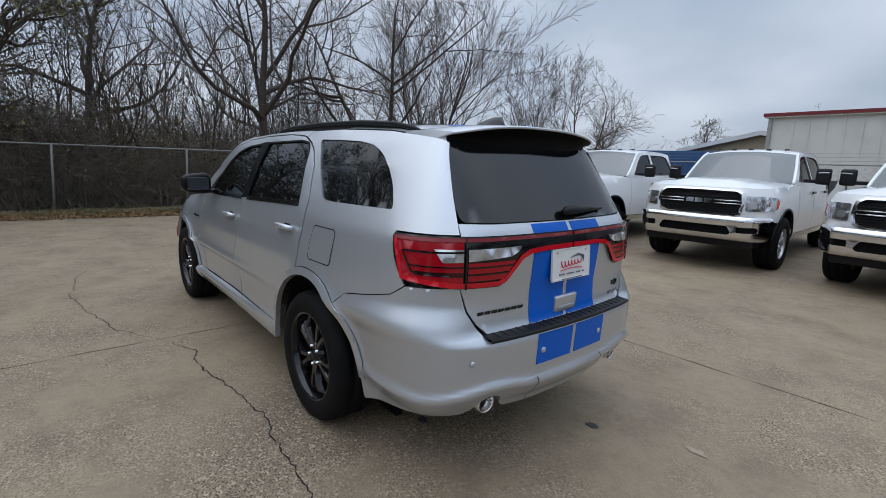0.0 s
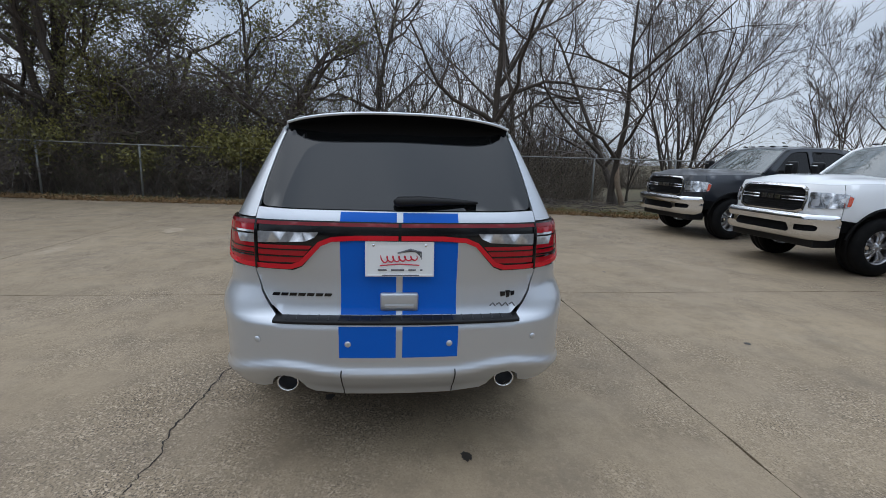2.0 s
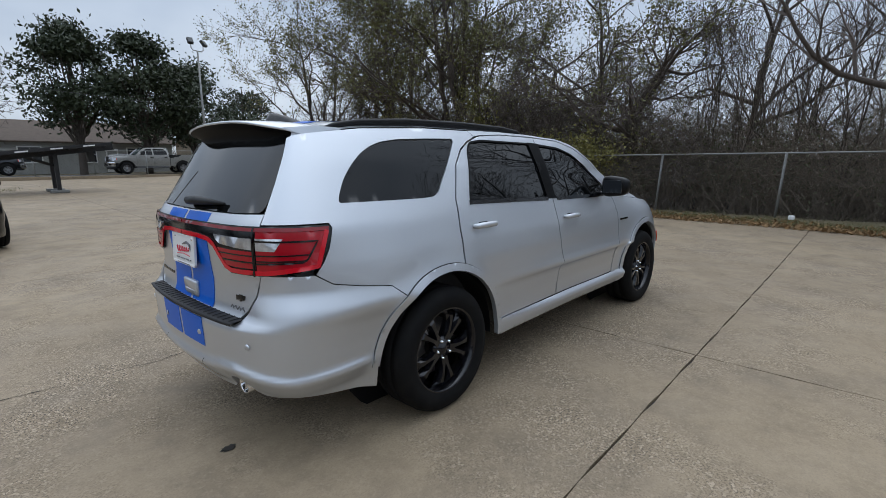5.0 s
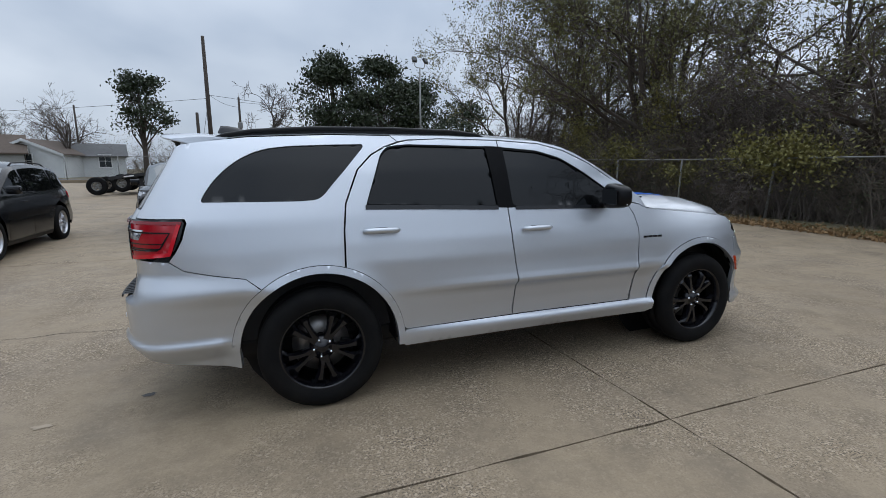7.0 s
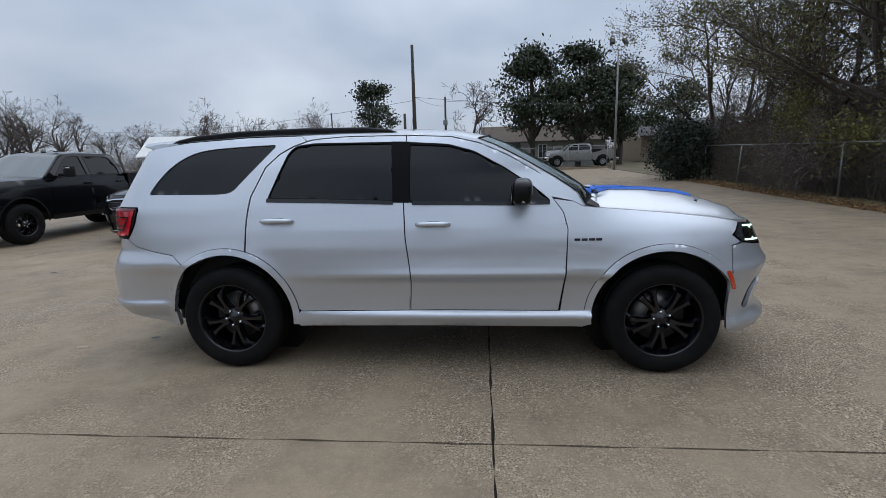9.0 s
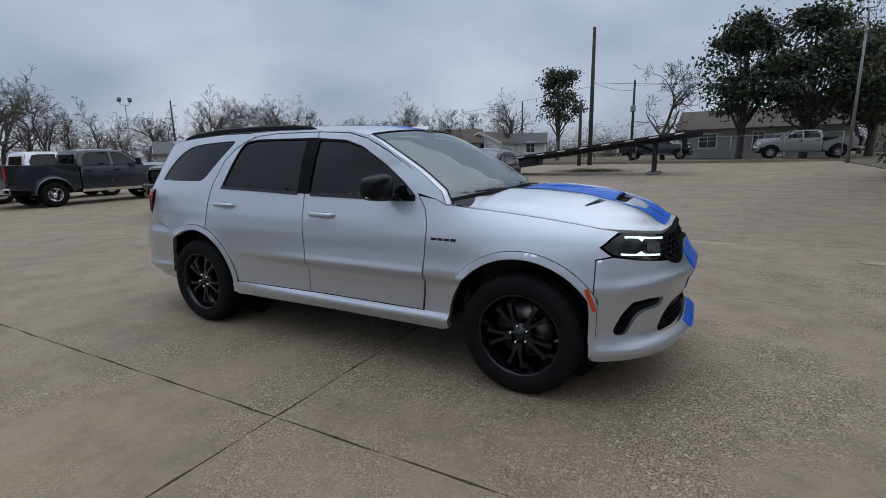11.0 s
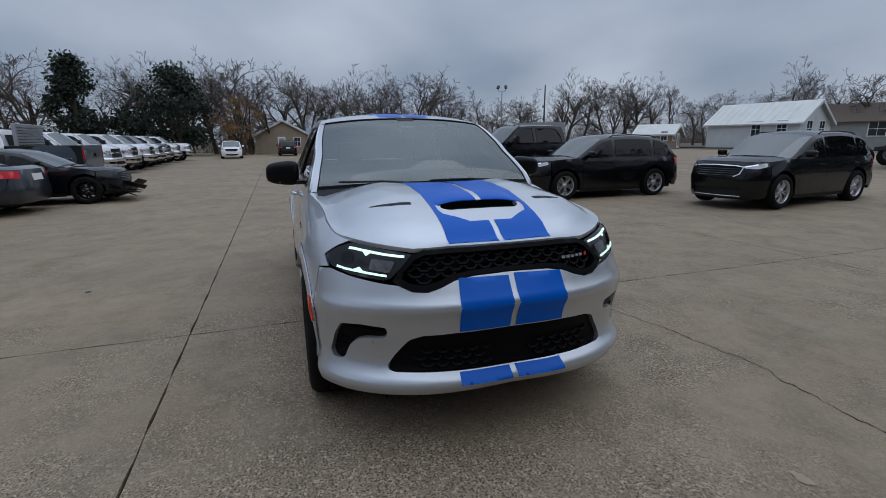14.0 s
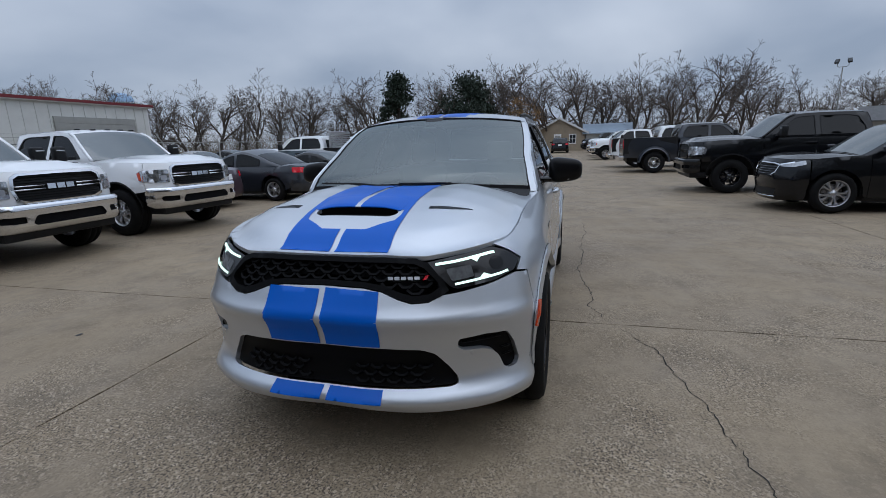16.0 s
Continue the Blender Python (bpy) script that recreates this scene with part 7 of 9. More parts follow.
for x, y, hd in ((-31.0, 5.0, -90), (-35.0, 5.2, -88), (-39.0, 5.0, -91)):
    clone(ram, parked(x, y, hd), "white pickup in a distant row")
clone(bram, parked(-47.5, 4.6, -90), "dark pickup in a distant row")
# row on the car's right, further back
SED = dict(wb=2.69, fo=0.9, ro=1.0, W=1.8, belt=0.95, hood=0.93, roof=1.47, ws0=1.15, ws1=0.25, rt=-0.85, rb=-1.72, deck_z=1.0, r=0.325)
cruze = saloon("saloon_car", "dark grey compact saloon car parked nose away", "car", M["grey_paint"], parked(-8.45, -8.45, -92), grille="none", **SED)
clone(cruze, parked(-6.1, -9.8, -90), "maroon saloon car parked nose away", M["maroon_paint"], M["grey_paint"])
wreck = saloon("damaged_coupe", "black coupe with its front end smashed open", "car", M["black_paint"], parked(-10.5, -7.1, 92), wb=2.72, fo=0.75, ro=0.95, W=1.88, belt=0.92, hood=0.88, roof=1.38, ws0=0.95, ws1=0.2, rt=-0.8, rb=-1.7, deck_z=0.98, rim="wheel_black", grille="none", wreck=True, r=0.34)
r_ = random.Random(9)
for k in range(7):
    bm = bmesh.new()
    add_box(bm, (-0.3, -0.12, -0.01), (0.3, 0.12, 0.01), 0.004, pose(r_.uniform(1.95, 2.3), r_.uniform(-0.8, 0.8), r_.uniform(0.12, 0.5), r_.uniform(-40, 40), r_.uniform(10, 50), r_.uniform(0, 180)))
    part("torn_panel", bm, M["black_paint"] if k % 2 else M["satin_black"], wreck)
old_pu = clone(ram, parked(-15.3, -10.3, -90), "old white over slate-blue pickup with steel rack")
for o in old_pu.children_recursive:
    if o.type == "MESH" and o.data.materials and o.data.materials[0] is M["white_paint"] and max(q.co.z for q in o.data.vertices) < 1.42:
        o.data = o.data.copy()
        o.data.materials[0] = M["green_paint"]
rack = box("headache_rack", (-1.4, -0.9, 1.35), (-1.28, 0.9, 2.1), M["alloy"], None, 0.02)
rack.parent = old_pu
for k in range(7):
    tb = box("rack_bar", (-1.42, -0.9, 1.42 + 0.09 * k), (-1.41, 0.9, 1.45 + 0.09 * k), M["chrome"], None)
    tb.parent = rack
for x, y, hd, pt in ((-19.8, -10.6, 88, None), (-23.6, -10.9, 91, None), (-26.6, -10.8, 90, None), (-29.7, -11.0, 89, None), (-33.0, -11.2, 90, "grey_paint"), (-36.3, -11.2, 92, None), (-40.0, -11.0, 90, None)):
    clone(ram, parked(x, y, hd), "white pickup in a distant row" if pt is None else "dark pickup in a distant row", M[pt] if pt else None, M["white_paint"])
for x, y, hd, pt in ((-13.5, -17.2, 80, "grey_paint"), (-10.4, -17.5, 95, "white_paint"), (-16.5, -17.6, 88, "tan_metal_paint"), (-19.6, -18.0, 92, "black_paint"), (-22.8, -18.2, 90, "white_paint"), (-7.4, -17.0, 90, "maroon_paint")):
    clone(cruze, parked(x, y, hd), "saloon car among parked cars in the back row", M[pt], M["grey_paint"])
clone(eq, parked(-44.5, -5.5, 5), "white SUV facing along the yard", M["white_paint"], M["black_paint"])
clone(eq, parked(-50.5, -0.5, 182), "dark SUV at the yard's far end")
# street beyond the yard
sp = clone(ram, parked(8.2, 38.6, 180), "pewter pickup parked in the street", M["tan_metal_paint"], M["white_paint"])
clone(ram, parked(-1.6, 43.5, 0), "dark pickup parked in the street", M["grey_paint"], M["white_paint"])


# ---- trees ----
M["bark"] = mat("grey_brown_bark", (0.085, 0.068, 0.055), 0.9, vary=0.5, vscale=5, grain=0.4, gscale=40, bump=0.6, bscale=30)
M["twig"] = mat("winter_twigs", (0.12, 0.098, 0.085), 0.9, island=0.6)
M["brush"] = mat("dry_brush", (0.2, 0.16, 0.122), 0.95, island=0.75)
M["leaf"] = mat("olive_leaves", (0.16, 0.155, 0.05), 0.6, island=0.75)
M["brush_leaf"] = mat("brush_leaves", (0.085, 0.09, 0.04), 0.7, island=0.7)
M["oak_leaf"] = mat("dark_evergreen_leaves", (0.035, 0.05, 0.02), 0.55, island=0.7)
M["needle"] = mat("cedar_needles", (0.018, 0.032, 0.018), 0.7, island=0.6)
M["dead_leaf"] = mat("fallen_leaves", (0.27, 0.16, 0.07), 0.9, island=0.7)
M["grass"] = mat("winter_grass", (0.12, 0.125, 0.04), 0.9, island=0.6)
M["bare_wood"] = mat("stripped_pale_trunk", (0.3, 0.22, 0.15), 0.85, vary=0.6, vscale=4, bump=0.4, bscale=30)


class Sheaf:
    """Gathers many thin tubes and leaves into one mesh."""

    def __init__(self):
        self.v, self.f, self.n = [], [], 0

    def tube(self, pts, radii, sides):
        p = np.asarray(pts, float)
        d = np.gradient(p, axis=0)
        d /= np.linalg.norm(d, axis=1)[:, None] + 1e-9
        ref = np.array([0.31, 0.87, 0.38])
        a = np.cross(d, ref)
        a /= np.linalg.norm(a, axis=1)[:, None] + 1e-9
        b = np.cross(d, a)
        t = np.arange(sides) * 2 * math.pi / sides
        ring = a[:, None] * np.cos(t)[None, :, None] + b[:, None] * np.sin(t)[None, :, None]
        v = p[:, None] + ring * np.asarray(radii, float)[:, None, None]
        self.v.append(v.reshape(-1, 3))
        for i in range(len(p) - 1):
            for k in range(sides):
                j = (k + 1) % sides
                self.f.append((self.n + i * sides + k, self.n + i * sides + j, self.n + (i + 1) * sides + j, self.n + (i + 1) * sides + k))
        self.n += len(p) * sides

    def leaves(self, centres, size, rng):
        m = len(centres)
        a = rng.normal(size=(m, 3)); a /= np.linalg.norm(a, axis=1)[:, None]
        b = np.cross(a, rng.normal(size=(m, 3))); b /= np.linalg.norm(b, axis=1)[:, None] + 1e-9
        s = size * rng.uniform(0.6, 1.3, (m, 1))
        q = np.stack([centres - a * s, centres + b * s * 0.5, centres + a * s, centres - b * s * 0.5], 1)
        self.v.append(q.reshape(-1, 3))
        self.f += [(self.n + 4 * i, self.n + 4 * i + 1, self.n + 4 * i + 2, self.n + 4 * i + 3) for i in range(m)]
        self.n += 4 * m

    def link(self, name, material, parent=None, label="", smooth=False):
        me = bpy.data.meshes.new(name)
        me.from_pydata(np.concatenate(self.v).tolist(), [], self.f)
        me.materials.append(material)
        if smooth:
            me.polygons.foreach_set("use_smooth", [True] * len(me.polygons))
        ob = new(name, me)
        if parent is not None:
            ob.parent = parent
        return tagged(ob, label)


def grow(seed, height, counts, trunk_r, lean=(0, 0), fork=0.35, spread=48, up=0.25, wander=0.16, stems=1, first=0.55, segs=(9, 7, 5, 3, 2), splay=0.35):
    """The branches of a tree, level by level: (points, radii, level)."""
    rng = np.random.default_rng(seed)
    out = []

    def branch(p, d, length, r, lvl):
        n = segs[min(lvl, 4)]
        pts, rad = [p], [r]
        for k in range(n):
            d = d + rng.normal(size=3) * wander * (0.5 if lvl == 0 else 1.0) + np.array([0, 0, up * (0.12 if lvl else 0.03)])
            d = d / np.linalg.norm(d)
            p = p + d * length / n
            pts.append(p)
            rad.append(r * (1 - 0.72 * (k + 1) / n))
        out.append((np.array(pts), np.array(rad), lvl))
        if lvl >= len(counts):
            return
        m = max(2, int(counts[lvl] * rng.uniform(0.8, 1.25)))
        for c in range(m):
            t = rng.uniform(fork if lvl == 0 else 0.22, 1.0) if c else 1.0
            i = min(n - 1, int(t * n))
            q = pts[i] + (pts[i + 1] - pts[i]) * (t * n - i if i < n - 1 else rng.uniform(0, 1))
            dd = (pts[i + 1] - pts[i]); dd /= np.linalg.norm(dd)
            side = np.cross(dd, rng.normal(size=3)); side /= np.linalg.norm(side) + 1e-9
            ang = radians(rng.uniform(0.55, 1.15) * spread) * (0.5 if t == 1.0 else 1)
            nd = dd * math.cos(ang) + side * math.sin(ang)
            nd[2] += up * 0.6
            nd /= np.linalg.norm(nd)
            ln = length * rng.uniform(0.42, 0.72) * (1.1 - 0.35 * t)
            branch(q, nd, max(ln, 0.25), max(0.004, min(np.interp(t, [0, 1], [r, r * 0.3]) * 0.75, r * 0.62)), lvl + 1)

    for s in range(stems):
        d0 = np.array([lean[0] + (splay * math.cos(6.283 * (s + rng.uniform(-0.2, 0.2)) / stems) if stems > 1 else 0), lean[1] + (splay * math.sin(6.283 * (s + rng.uniform(-0.2, 0.2)) / stems) if stems > 1 else 0), 1.0])
        branch(np.array([rng.uniform(-0.15, 0.15) * (stems > 1), rng.uniform(-0.15, 0.15) * (stems > 1), -0.1]), d0 / np.linalg.norm(d0), height * first, trunk_r, 0)
    return out, rng


def tree(name, label, m, seed, height, counts, trunk_r, fine=0.005, leaf=0, leaf_size=0.06, leaf_mat="leaf", bark="bark", twig="twig", **kw):
    br, rng = grow(seed, height, counts, trunk_r, **kw)
    t = thing(name, m, label, "tree")
    wood, crown = Sheaf(), Sheaf()
    deep = len(counts)
    tips = []
    for p, r, lvl in br:
        if lvl <= 1:
            wood.tube(p, np.maximum(r, 0.008), 8 if lvl == 0 else 6)
        else:
            crown.tube(p, np.maximum(r, fine), 3)
        if lvl >= deep - 1:
            tips.append(p)
    wood.link("trunk", M[bark], t, smooth=True)
    crown.link("crown", M[twig], t)
    if leaf and tips:
        tp = np.concatenate(tips)
        c = tp[rng.integers(0, len(tp), leaf)] + rng.normal(size=(leaf, 3)) * leaf_size * 2.2
        lf = Sheaf()
        lf.leaves(c, leaf_size, rng)
        lf.link("foliage", M[leaf_mat], t)
    return t


def at(x, y, rot=0.0, dz=0.0, s=1.0):
    return pose(x, y, float(gz(x, y)) - 0.06 + dz, 0, 0, rot) @ Matrix.Scale(s, 4)


def again(src, x, y, rot, s=1.0, label=""):
    c = copy_thing(src, pose(x, y, float(gz(x, y)) - 0.06, 0, 0, rot))
    c.scale = (s, s, s)
    if label:
        c["label"] = label
    return c


BARE = "bare grey winter tree with fine twigs behind the fence"
FAN = "bare winter tree forking low into spreading limbs"
big = tree("bare_tree", BARE, at(10.9, -3.1, 20), 3, 11.5, (10, 6, 5, 3), 0.15, fork=0.28, spread=58, up=0.16, wander=0.15, first=0.72)
fan = tree("bare_tree", FAN, at(10.7, -7.4, 0), 18, 8.2, (8, 6, 5, 4), 0.115, fork=0.2, spread=62, up=0.12, wander=0.14, first=0.78, stems=2, splay=0.3)
v, f = tube([(-0.16, -0.30, -0.1), (-0.20, -0.16, 0.35), (-0.20, 0.0, 0.8), (-0.14, 0.06, 1.45)], [0.11, 0.09, 0.085, 0.09], 9)
link_mesh("stripped_trunk", v, f, M["bare_wood"], fan, "pale stripped trunk")
broom = tree("bare_tree", FAN, at(11.0, -9.7, 0), 27, 9.0, (7, 6, 5, 4), 0.06, fork=0.14, spread=38, up=0.22, wander=0.12, first=0.66, stems=4, splay=0.42)
sapling = tree("bare_tree", "slender bare sapling with upright twigs", at(12.4, -4.8, 0), 31, 6.0, (6, 5, 4), 0.045, fine=0.004, fork=0.12, spread=30, up=0.4, first=0.75, stems=3, splay=0.22)
oakish = tree("ivy_clad_tree", "spreading half-bare tree with olive leaves over the fence", at(12.4, 4.6, 0), 14, 10.0, (10, 8, 6, 5), 0.2, leaf=3000, leaf_size=0.055, fork=0.18, spread=70, up=0.06, wander=0.22, lean=(-0.12, -0.15), first=0.55)
leafy = tree("ivy_clad_tree", "tall thin tree hung with olive green leaves", at(12.3, 9.4, 0), 21, 12.0, (10, 7, 6, 4), 0.15, leaf=7000, leaf_size=0.062, fork=0.2, spread=40, up=0.3, lean=(-0.1, 0.12), first=0.7)
twisty = tree("bare_tree", "bare grey tree with thin curling twigs", at(12.5, 6.6, 0), 44, 6.4, (9, 8, 7, 4), 0.09, leaf=700, leaf_size=0.045, fork=0.12, spread=66, up=0.0, wander=0.26, first=0.5, stems=3, splay=0.5)
for x, y, rot, s in ((16.8, -5.2, 300, 0.95), (15.2, 0.6, 150, 0.95)):
    again(big, x, y, rot, s)
for x, y, rot, s in ((9.6, -14.8, 140, 0.72),):
    again(broom, x, y, rot, s)
again(fan, 8.3, -16.2, 70, 0.66)
again(broom, 14.5, -12.0, 230, 0.9)
for x, y, rot, s in ((12.4, -1.9, 40, 0.9), (13.0, -0.6, 130, 0.95), (13.4, -3.3, 10, 0.9), (12.6, -6.2, 80, 0.8), (12.2, 0.6, 200, 0.85), (13.6, 1.4, 20, 1.0), (12.9, -9.0, 160, 0.6), (12.0, -11.4, 210, 0.5), (14.2, -2.4, 70, 0.95), (14.6, -4.6, 250, 1.0), (15.4, -6.6, 110, 0.95), (14.8, -0.2, 300, 1.05), (11.9, -3.9, 190, 0.62), (12.0, -5.4, 330, 0.6), (13.9, -7.6, 20, 0.8)):
    again(sapling, x, y, rot, s)
for x, y, rot, s in ((12.8, 13.6, 230, 0.95), (15.6, 8.2, 300, 1.0), (12.4, 8.2, 160, 0.9)):
    again(oakish, x, y, rot, s)
for x, y, rot, s in ((11.7, 12.0, 140, 0.95), (13.2, 15.4, 250, 1.0), (14.6, 6.2, 80, 0.85), (11.4, 17.4, 190, 0.85), (12.7, 10.8, 30, 1.0), (12.1, 14.3, 300, 0.95), (13.6, 17.6, 100, 1.05), (13.4, 12.4, 210, 1.05)):
    again(leafy, x, y, rot, s)
for x, y, rot, s in ((12.9, 8.6, 200, 1.15), (12.2, 3.4, 90, 0.95), (13.0, 10.8, 300, 1.25), (12.6, 14.2, 20, 1.0), (11.9, 1.4, 150, 0.7), (13.4, 7.4, 40, 1.2), (12.6, 16.4, 120, 0.9)):
    again(twisty, x, y, rot, s)
again(leafy, 12.2, 21.0, 60, 0.9)
again(twisty, 12.4, 20.6, 250, 1.3)
again(big, 13.6, 22.5, 120, 0.85)


# ---- thicket behind the fence, litter and grass at its foot ----
def thicket(seed, w, n_stem, h, leaf, name="thicket", thick=1.0):
    rng = np.random.default_rng(seed)
    sh_ = Sheaf()
    pts_all = []
    for k in range(n_stem):
        p = np.array([rng.uniform(0, 2.2), rng.uniform(0, w), 0.0])
        d = np.array([rng.normal() * 0.45, rng.normal() * 0.45, 1.0])
        ln = h * rng.uniform(0.35, 1.0)
        pts = [p]
        for q in range(3):
            d = d + rng.normal(size=3) * 0.3 - np.array([0, 0, 0.16 * q])
            p = p + d / np.linalg.norm(d) * ln / 3
            p[0] = min(2.15, max(0.05, p[0]))
            pts.append(p)
        pts = np.array(pts)
        r0 = rng.uniform(0.004, 0.012)
        sh_.tube(pts, np.linspace(r0, 0.002, 4) * thick, 3)
        pts_all.append(pts)
        for b in range(6):
            i = rng.integers(1, 4)
            e = pts[i] + np.array([rng.normal() * 0.3, rng.normal() * 0.3, rng.uniform(-0.1, 0.45)]) * rng.uniform(0.4, 1.2) * (1 + 0.4 * (thick - 1))
            e[0] = min(2.2, max(0.0, e[0]))
            mid = (pts[i] + e) / 2 + rng.normal(size=3) * 0.09
            sh_.tube(np.array([pts[i], mid, e]), [0.004 * thick, 0.003 * thick, 0.0018 * thick], 3)
            pts_all.append(np.array([mid, e]))
    ob = sh_.link(name, M["brush"])
    tagged(ob, "tangled dry brush and stems behind the chain-link fence", "brush", kind="stuff")
    if leaf:
        tp = np.concatenate(pts_all)
        lf = Sheaf()
        lf.leaves(tp[rng.integers(0, len(tp), leaf)] + rng.normal(size=(leaf, 3)) * 0.08 * thick, 0.035 * thick, rng)
        lv = lf.link("leaves", M["brush_leaf"], ob)
    return ob


th = [thicket(50, 3.0, 330, 3.6, 2200, thick=1.15), thicket(51, 3.0, 330, 4.0, 3600, thick=1.15), thicket(52, 3.0, 360, 2.9, 900, thick=1.1)]
slots = [(10.45, -6.2 + 2.9 * k) for k in range(9)] + [(12.4, -8 + 2.9 * k) for k in range(10)] + [(15.0, -9 + 2.9 * k) for k in range(11)]
rr = random.Random(4)
for k, (x, y) in enumerate(slots):
    src = th[2] if y < 1 else th[k % 2]
    if k < 3:
        th[(2, 0, 1)[k]].matrix_world = at(x, y)
        continue
    src = th[2] if y < 1.5 else th[k % 2]
    c = copy_thing(src, at(x, y) @ (pose(2.2, 3.0, 0, 0, 0, 180) if rr.random() < 0.5 else pose(0, 0, 0)))
    c.scale = (1, 1, rr.uniform(0.85, 1.2) * (1.0 if x < 12 else 1.25))
def verge_edge(y):
    """Where the slabs end before the fence."""
    return np.interp(y, [-9, -6.5, -4.8, -2.9, -1, 2, 5, 10, 19], [7.0, 7.4, 7.95, 8.35, 8.65, 8.85, 9.05, 9.3, 9.5])


rng = np.random.default_rng(77)
vs = []
wy = np.linspace(-9, 19, 281)
for y in wy:
    e = float(verge_edge(y)) + 0.06 * math.sin(y * 5.3) + 0.05 * math.sin(y * 13.1) + rng.normal() * 0.035
    for k in range(9):
        x = e + (10.4 - e) * k / 8
        vs.append((x, y, float(gz(x, y)) + (0.003 if k == 0 else 0.02 + 0.018 * math.sin(k * 2.1 + y * 3) + rng.uniform(0, 0.02))))
fs = [(i * 9 + k, i * 9 + k + 1, (i + 1) * 9 + k + 1, (i + 1) * 9 + k) for i in range(280) for k in range(8)]
tagged(link_mesh("verge", vs, fs, M["soil"], smooth=False), "strip of bare earth and dead grass before the fence", "verge", kind="structure")
sh_ = Sheaf()
n = 11000
py = rng.uniform(-7.5, 19, n)
px = verge_edge(py) - 0.12 + np.abs(rng.normal(size=n)) * 0.5
sh_.leaves(np.stack([px, py, gz(px, py) + rng.uniform(0.01, 0.07, n)], 1), 0.045, rng)
tagged(sh_.link("leaf_litter", M["dead_leaf"]), "brown fallen leaves along the fence foot", "leaves", kind="stuff")
sh_ = Sheaf()
for k in range(6500):
    y = rng.uniform(-7.5, 2.5) if rng.random() < 0.8 else rng.uniform(2.5, 18)
    x = float(verge_edge(y)) + 0.1 + abs(rng.normal()) * 0.55
    z = float(gz(x, y))
    e = np.array([x + rng.normal() * 0.05, y + rng.normal() * 0.05, z + rng.uniform(0.04, 0.13)])
    sh_.tube(np.array([[x, y, z], e]), [0.005, 0.001], 3)
for k in range(1500):
    x, y = rng.normal() * 0.9 - 3.4 + 0.0, 24.6 + rng.normal() * 0.5
    z = float(gz(x, y))
    sh_.tube(np.array([[x, y, z], [x + rng.normal() * 0.06, y + rng.normal() * 0.06, z + rng.uniform(0.06, 0.2)]]), [0.008, 0.002], 3)
tagged(sh_.link("grass_tufts", M["grass"]), "green and dry grass tufts at the yard's edge", "grass", kind="stuff")
sh_ = Sheaf()
for k in range(60):
    x, y = 9.0 + rng.normal() * 0.45, -5.6 + rng.normal() * 0.8
    a = rng.uniform(0, 6.3)
    ln = rng.uniform(0.5, 1.6)
    z = float(gz(x, y)) + rng.uniform(0.03, 0.3)
    sh_.tube(np.array([[x, y, z], [x + 0.5 * ln * math.cos(a), y + 0.5 * ln * math.sin(a), z + rng.uniform(-0.02, 0.15)], [x + ln * math.cos(a), y + ln * math.sin(a), z + rng.uniform(-0.05, 0.2)]]), [0.012, 0.008, 0.003], 4)
tagged(sh_.link("cut_branches", M["twig"]), "heap of cut branches at the fence foot", "branches", kind="stuff")
box("litter", (9.63, -1.32, 0.15), (9.75, -1.2, 0.24), M["white_plastic"], None, 0.02)
tagged(bpy.data.objects["litter"], "crumpled white paper scrap on the grass verge", "litter")

# leafy vines hanging over the fence
M["vine"] = mat("yellow_green_vine_leaves", (0.22, 0.2, 0.055), 0.6, island=0.7)
for vx, vy, vz, wy, wz, n in ((10.3, 4.6, 1.75, 1.5, 0.6, 3600), (10.5, 10.8, 1.75, 1.6, 0.7, 3000), (10.45, 7.6, 1.35, 0.8, 0.4, 900), (10.8, 13.4, 2.6, 1.2, 1.2, 2200), (11.2, 9.2, 3.3, 1.1, 1.5, 2400)):
    rng = np.random.default_rng(int(vy * 10))
    vn = thing("climbing_vine", pose(0, 0, float(gz(vx, vy))), "yellow-green leafy vine draped over the fence", "vine")
    st = Sheaf()
    for k in range(18):
        y0 = vy + rng.normal() * wy * 0.5
        st.tube(np.array([[vx + 0.1, y0, 0], [vx + rng.normal() * 0.1, y0 + rng.normal() * 0.3, vz * 0.6], [vx + rng.normal() * 0.2, y0 + rng.normal() * 0.5, vz + rng.uniform(-0.2, 0.4)]]), [0.012, 0.009, 0.004], 4)
    st.link("stem", M["twig"], vn)
    c = rng.normal(size=(n, 3)) * [0.2, wy * 0.5, wz * 0.5] + [vx, vy, vz]
    c[:, 2] -= 0.25 * np.abs(np.sin(c[:, 1] * 2.3))
    st = Sheaf()
    st.leaves(c, 0.05, rng)
    st.link("foliage", M["vine"], vn)

# ---- chain-link fences ----
M["wire"] = mat("weathered_fence_wire", (0.075, 0.07, 0.065), 0.7, 0.3, vary=0.4)
M["galv"] = mat("galvanised_steel", (0.25, 0.255, 0.25), 0.55, 0.5, vary=0.4, vscale=6, dark=(0.2, 0.17, 0.13))


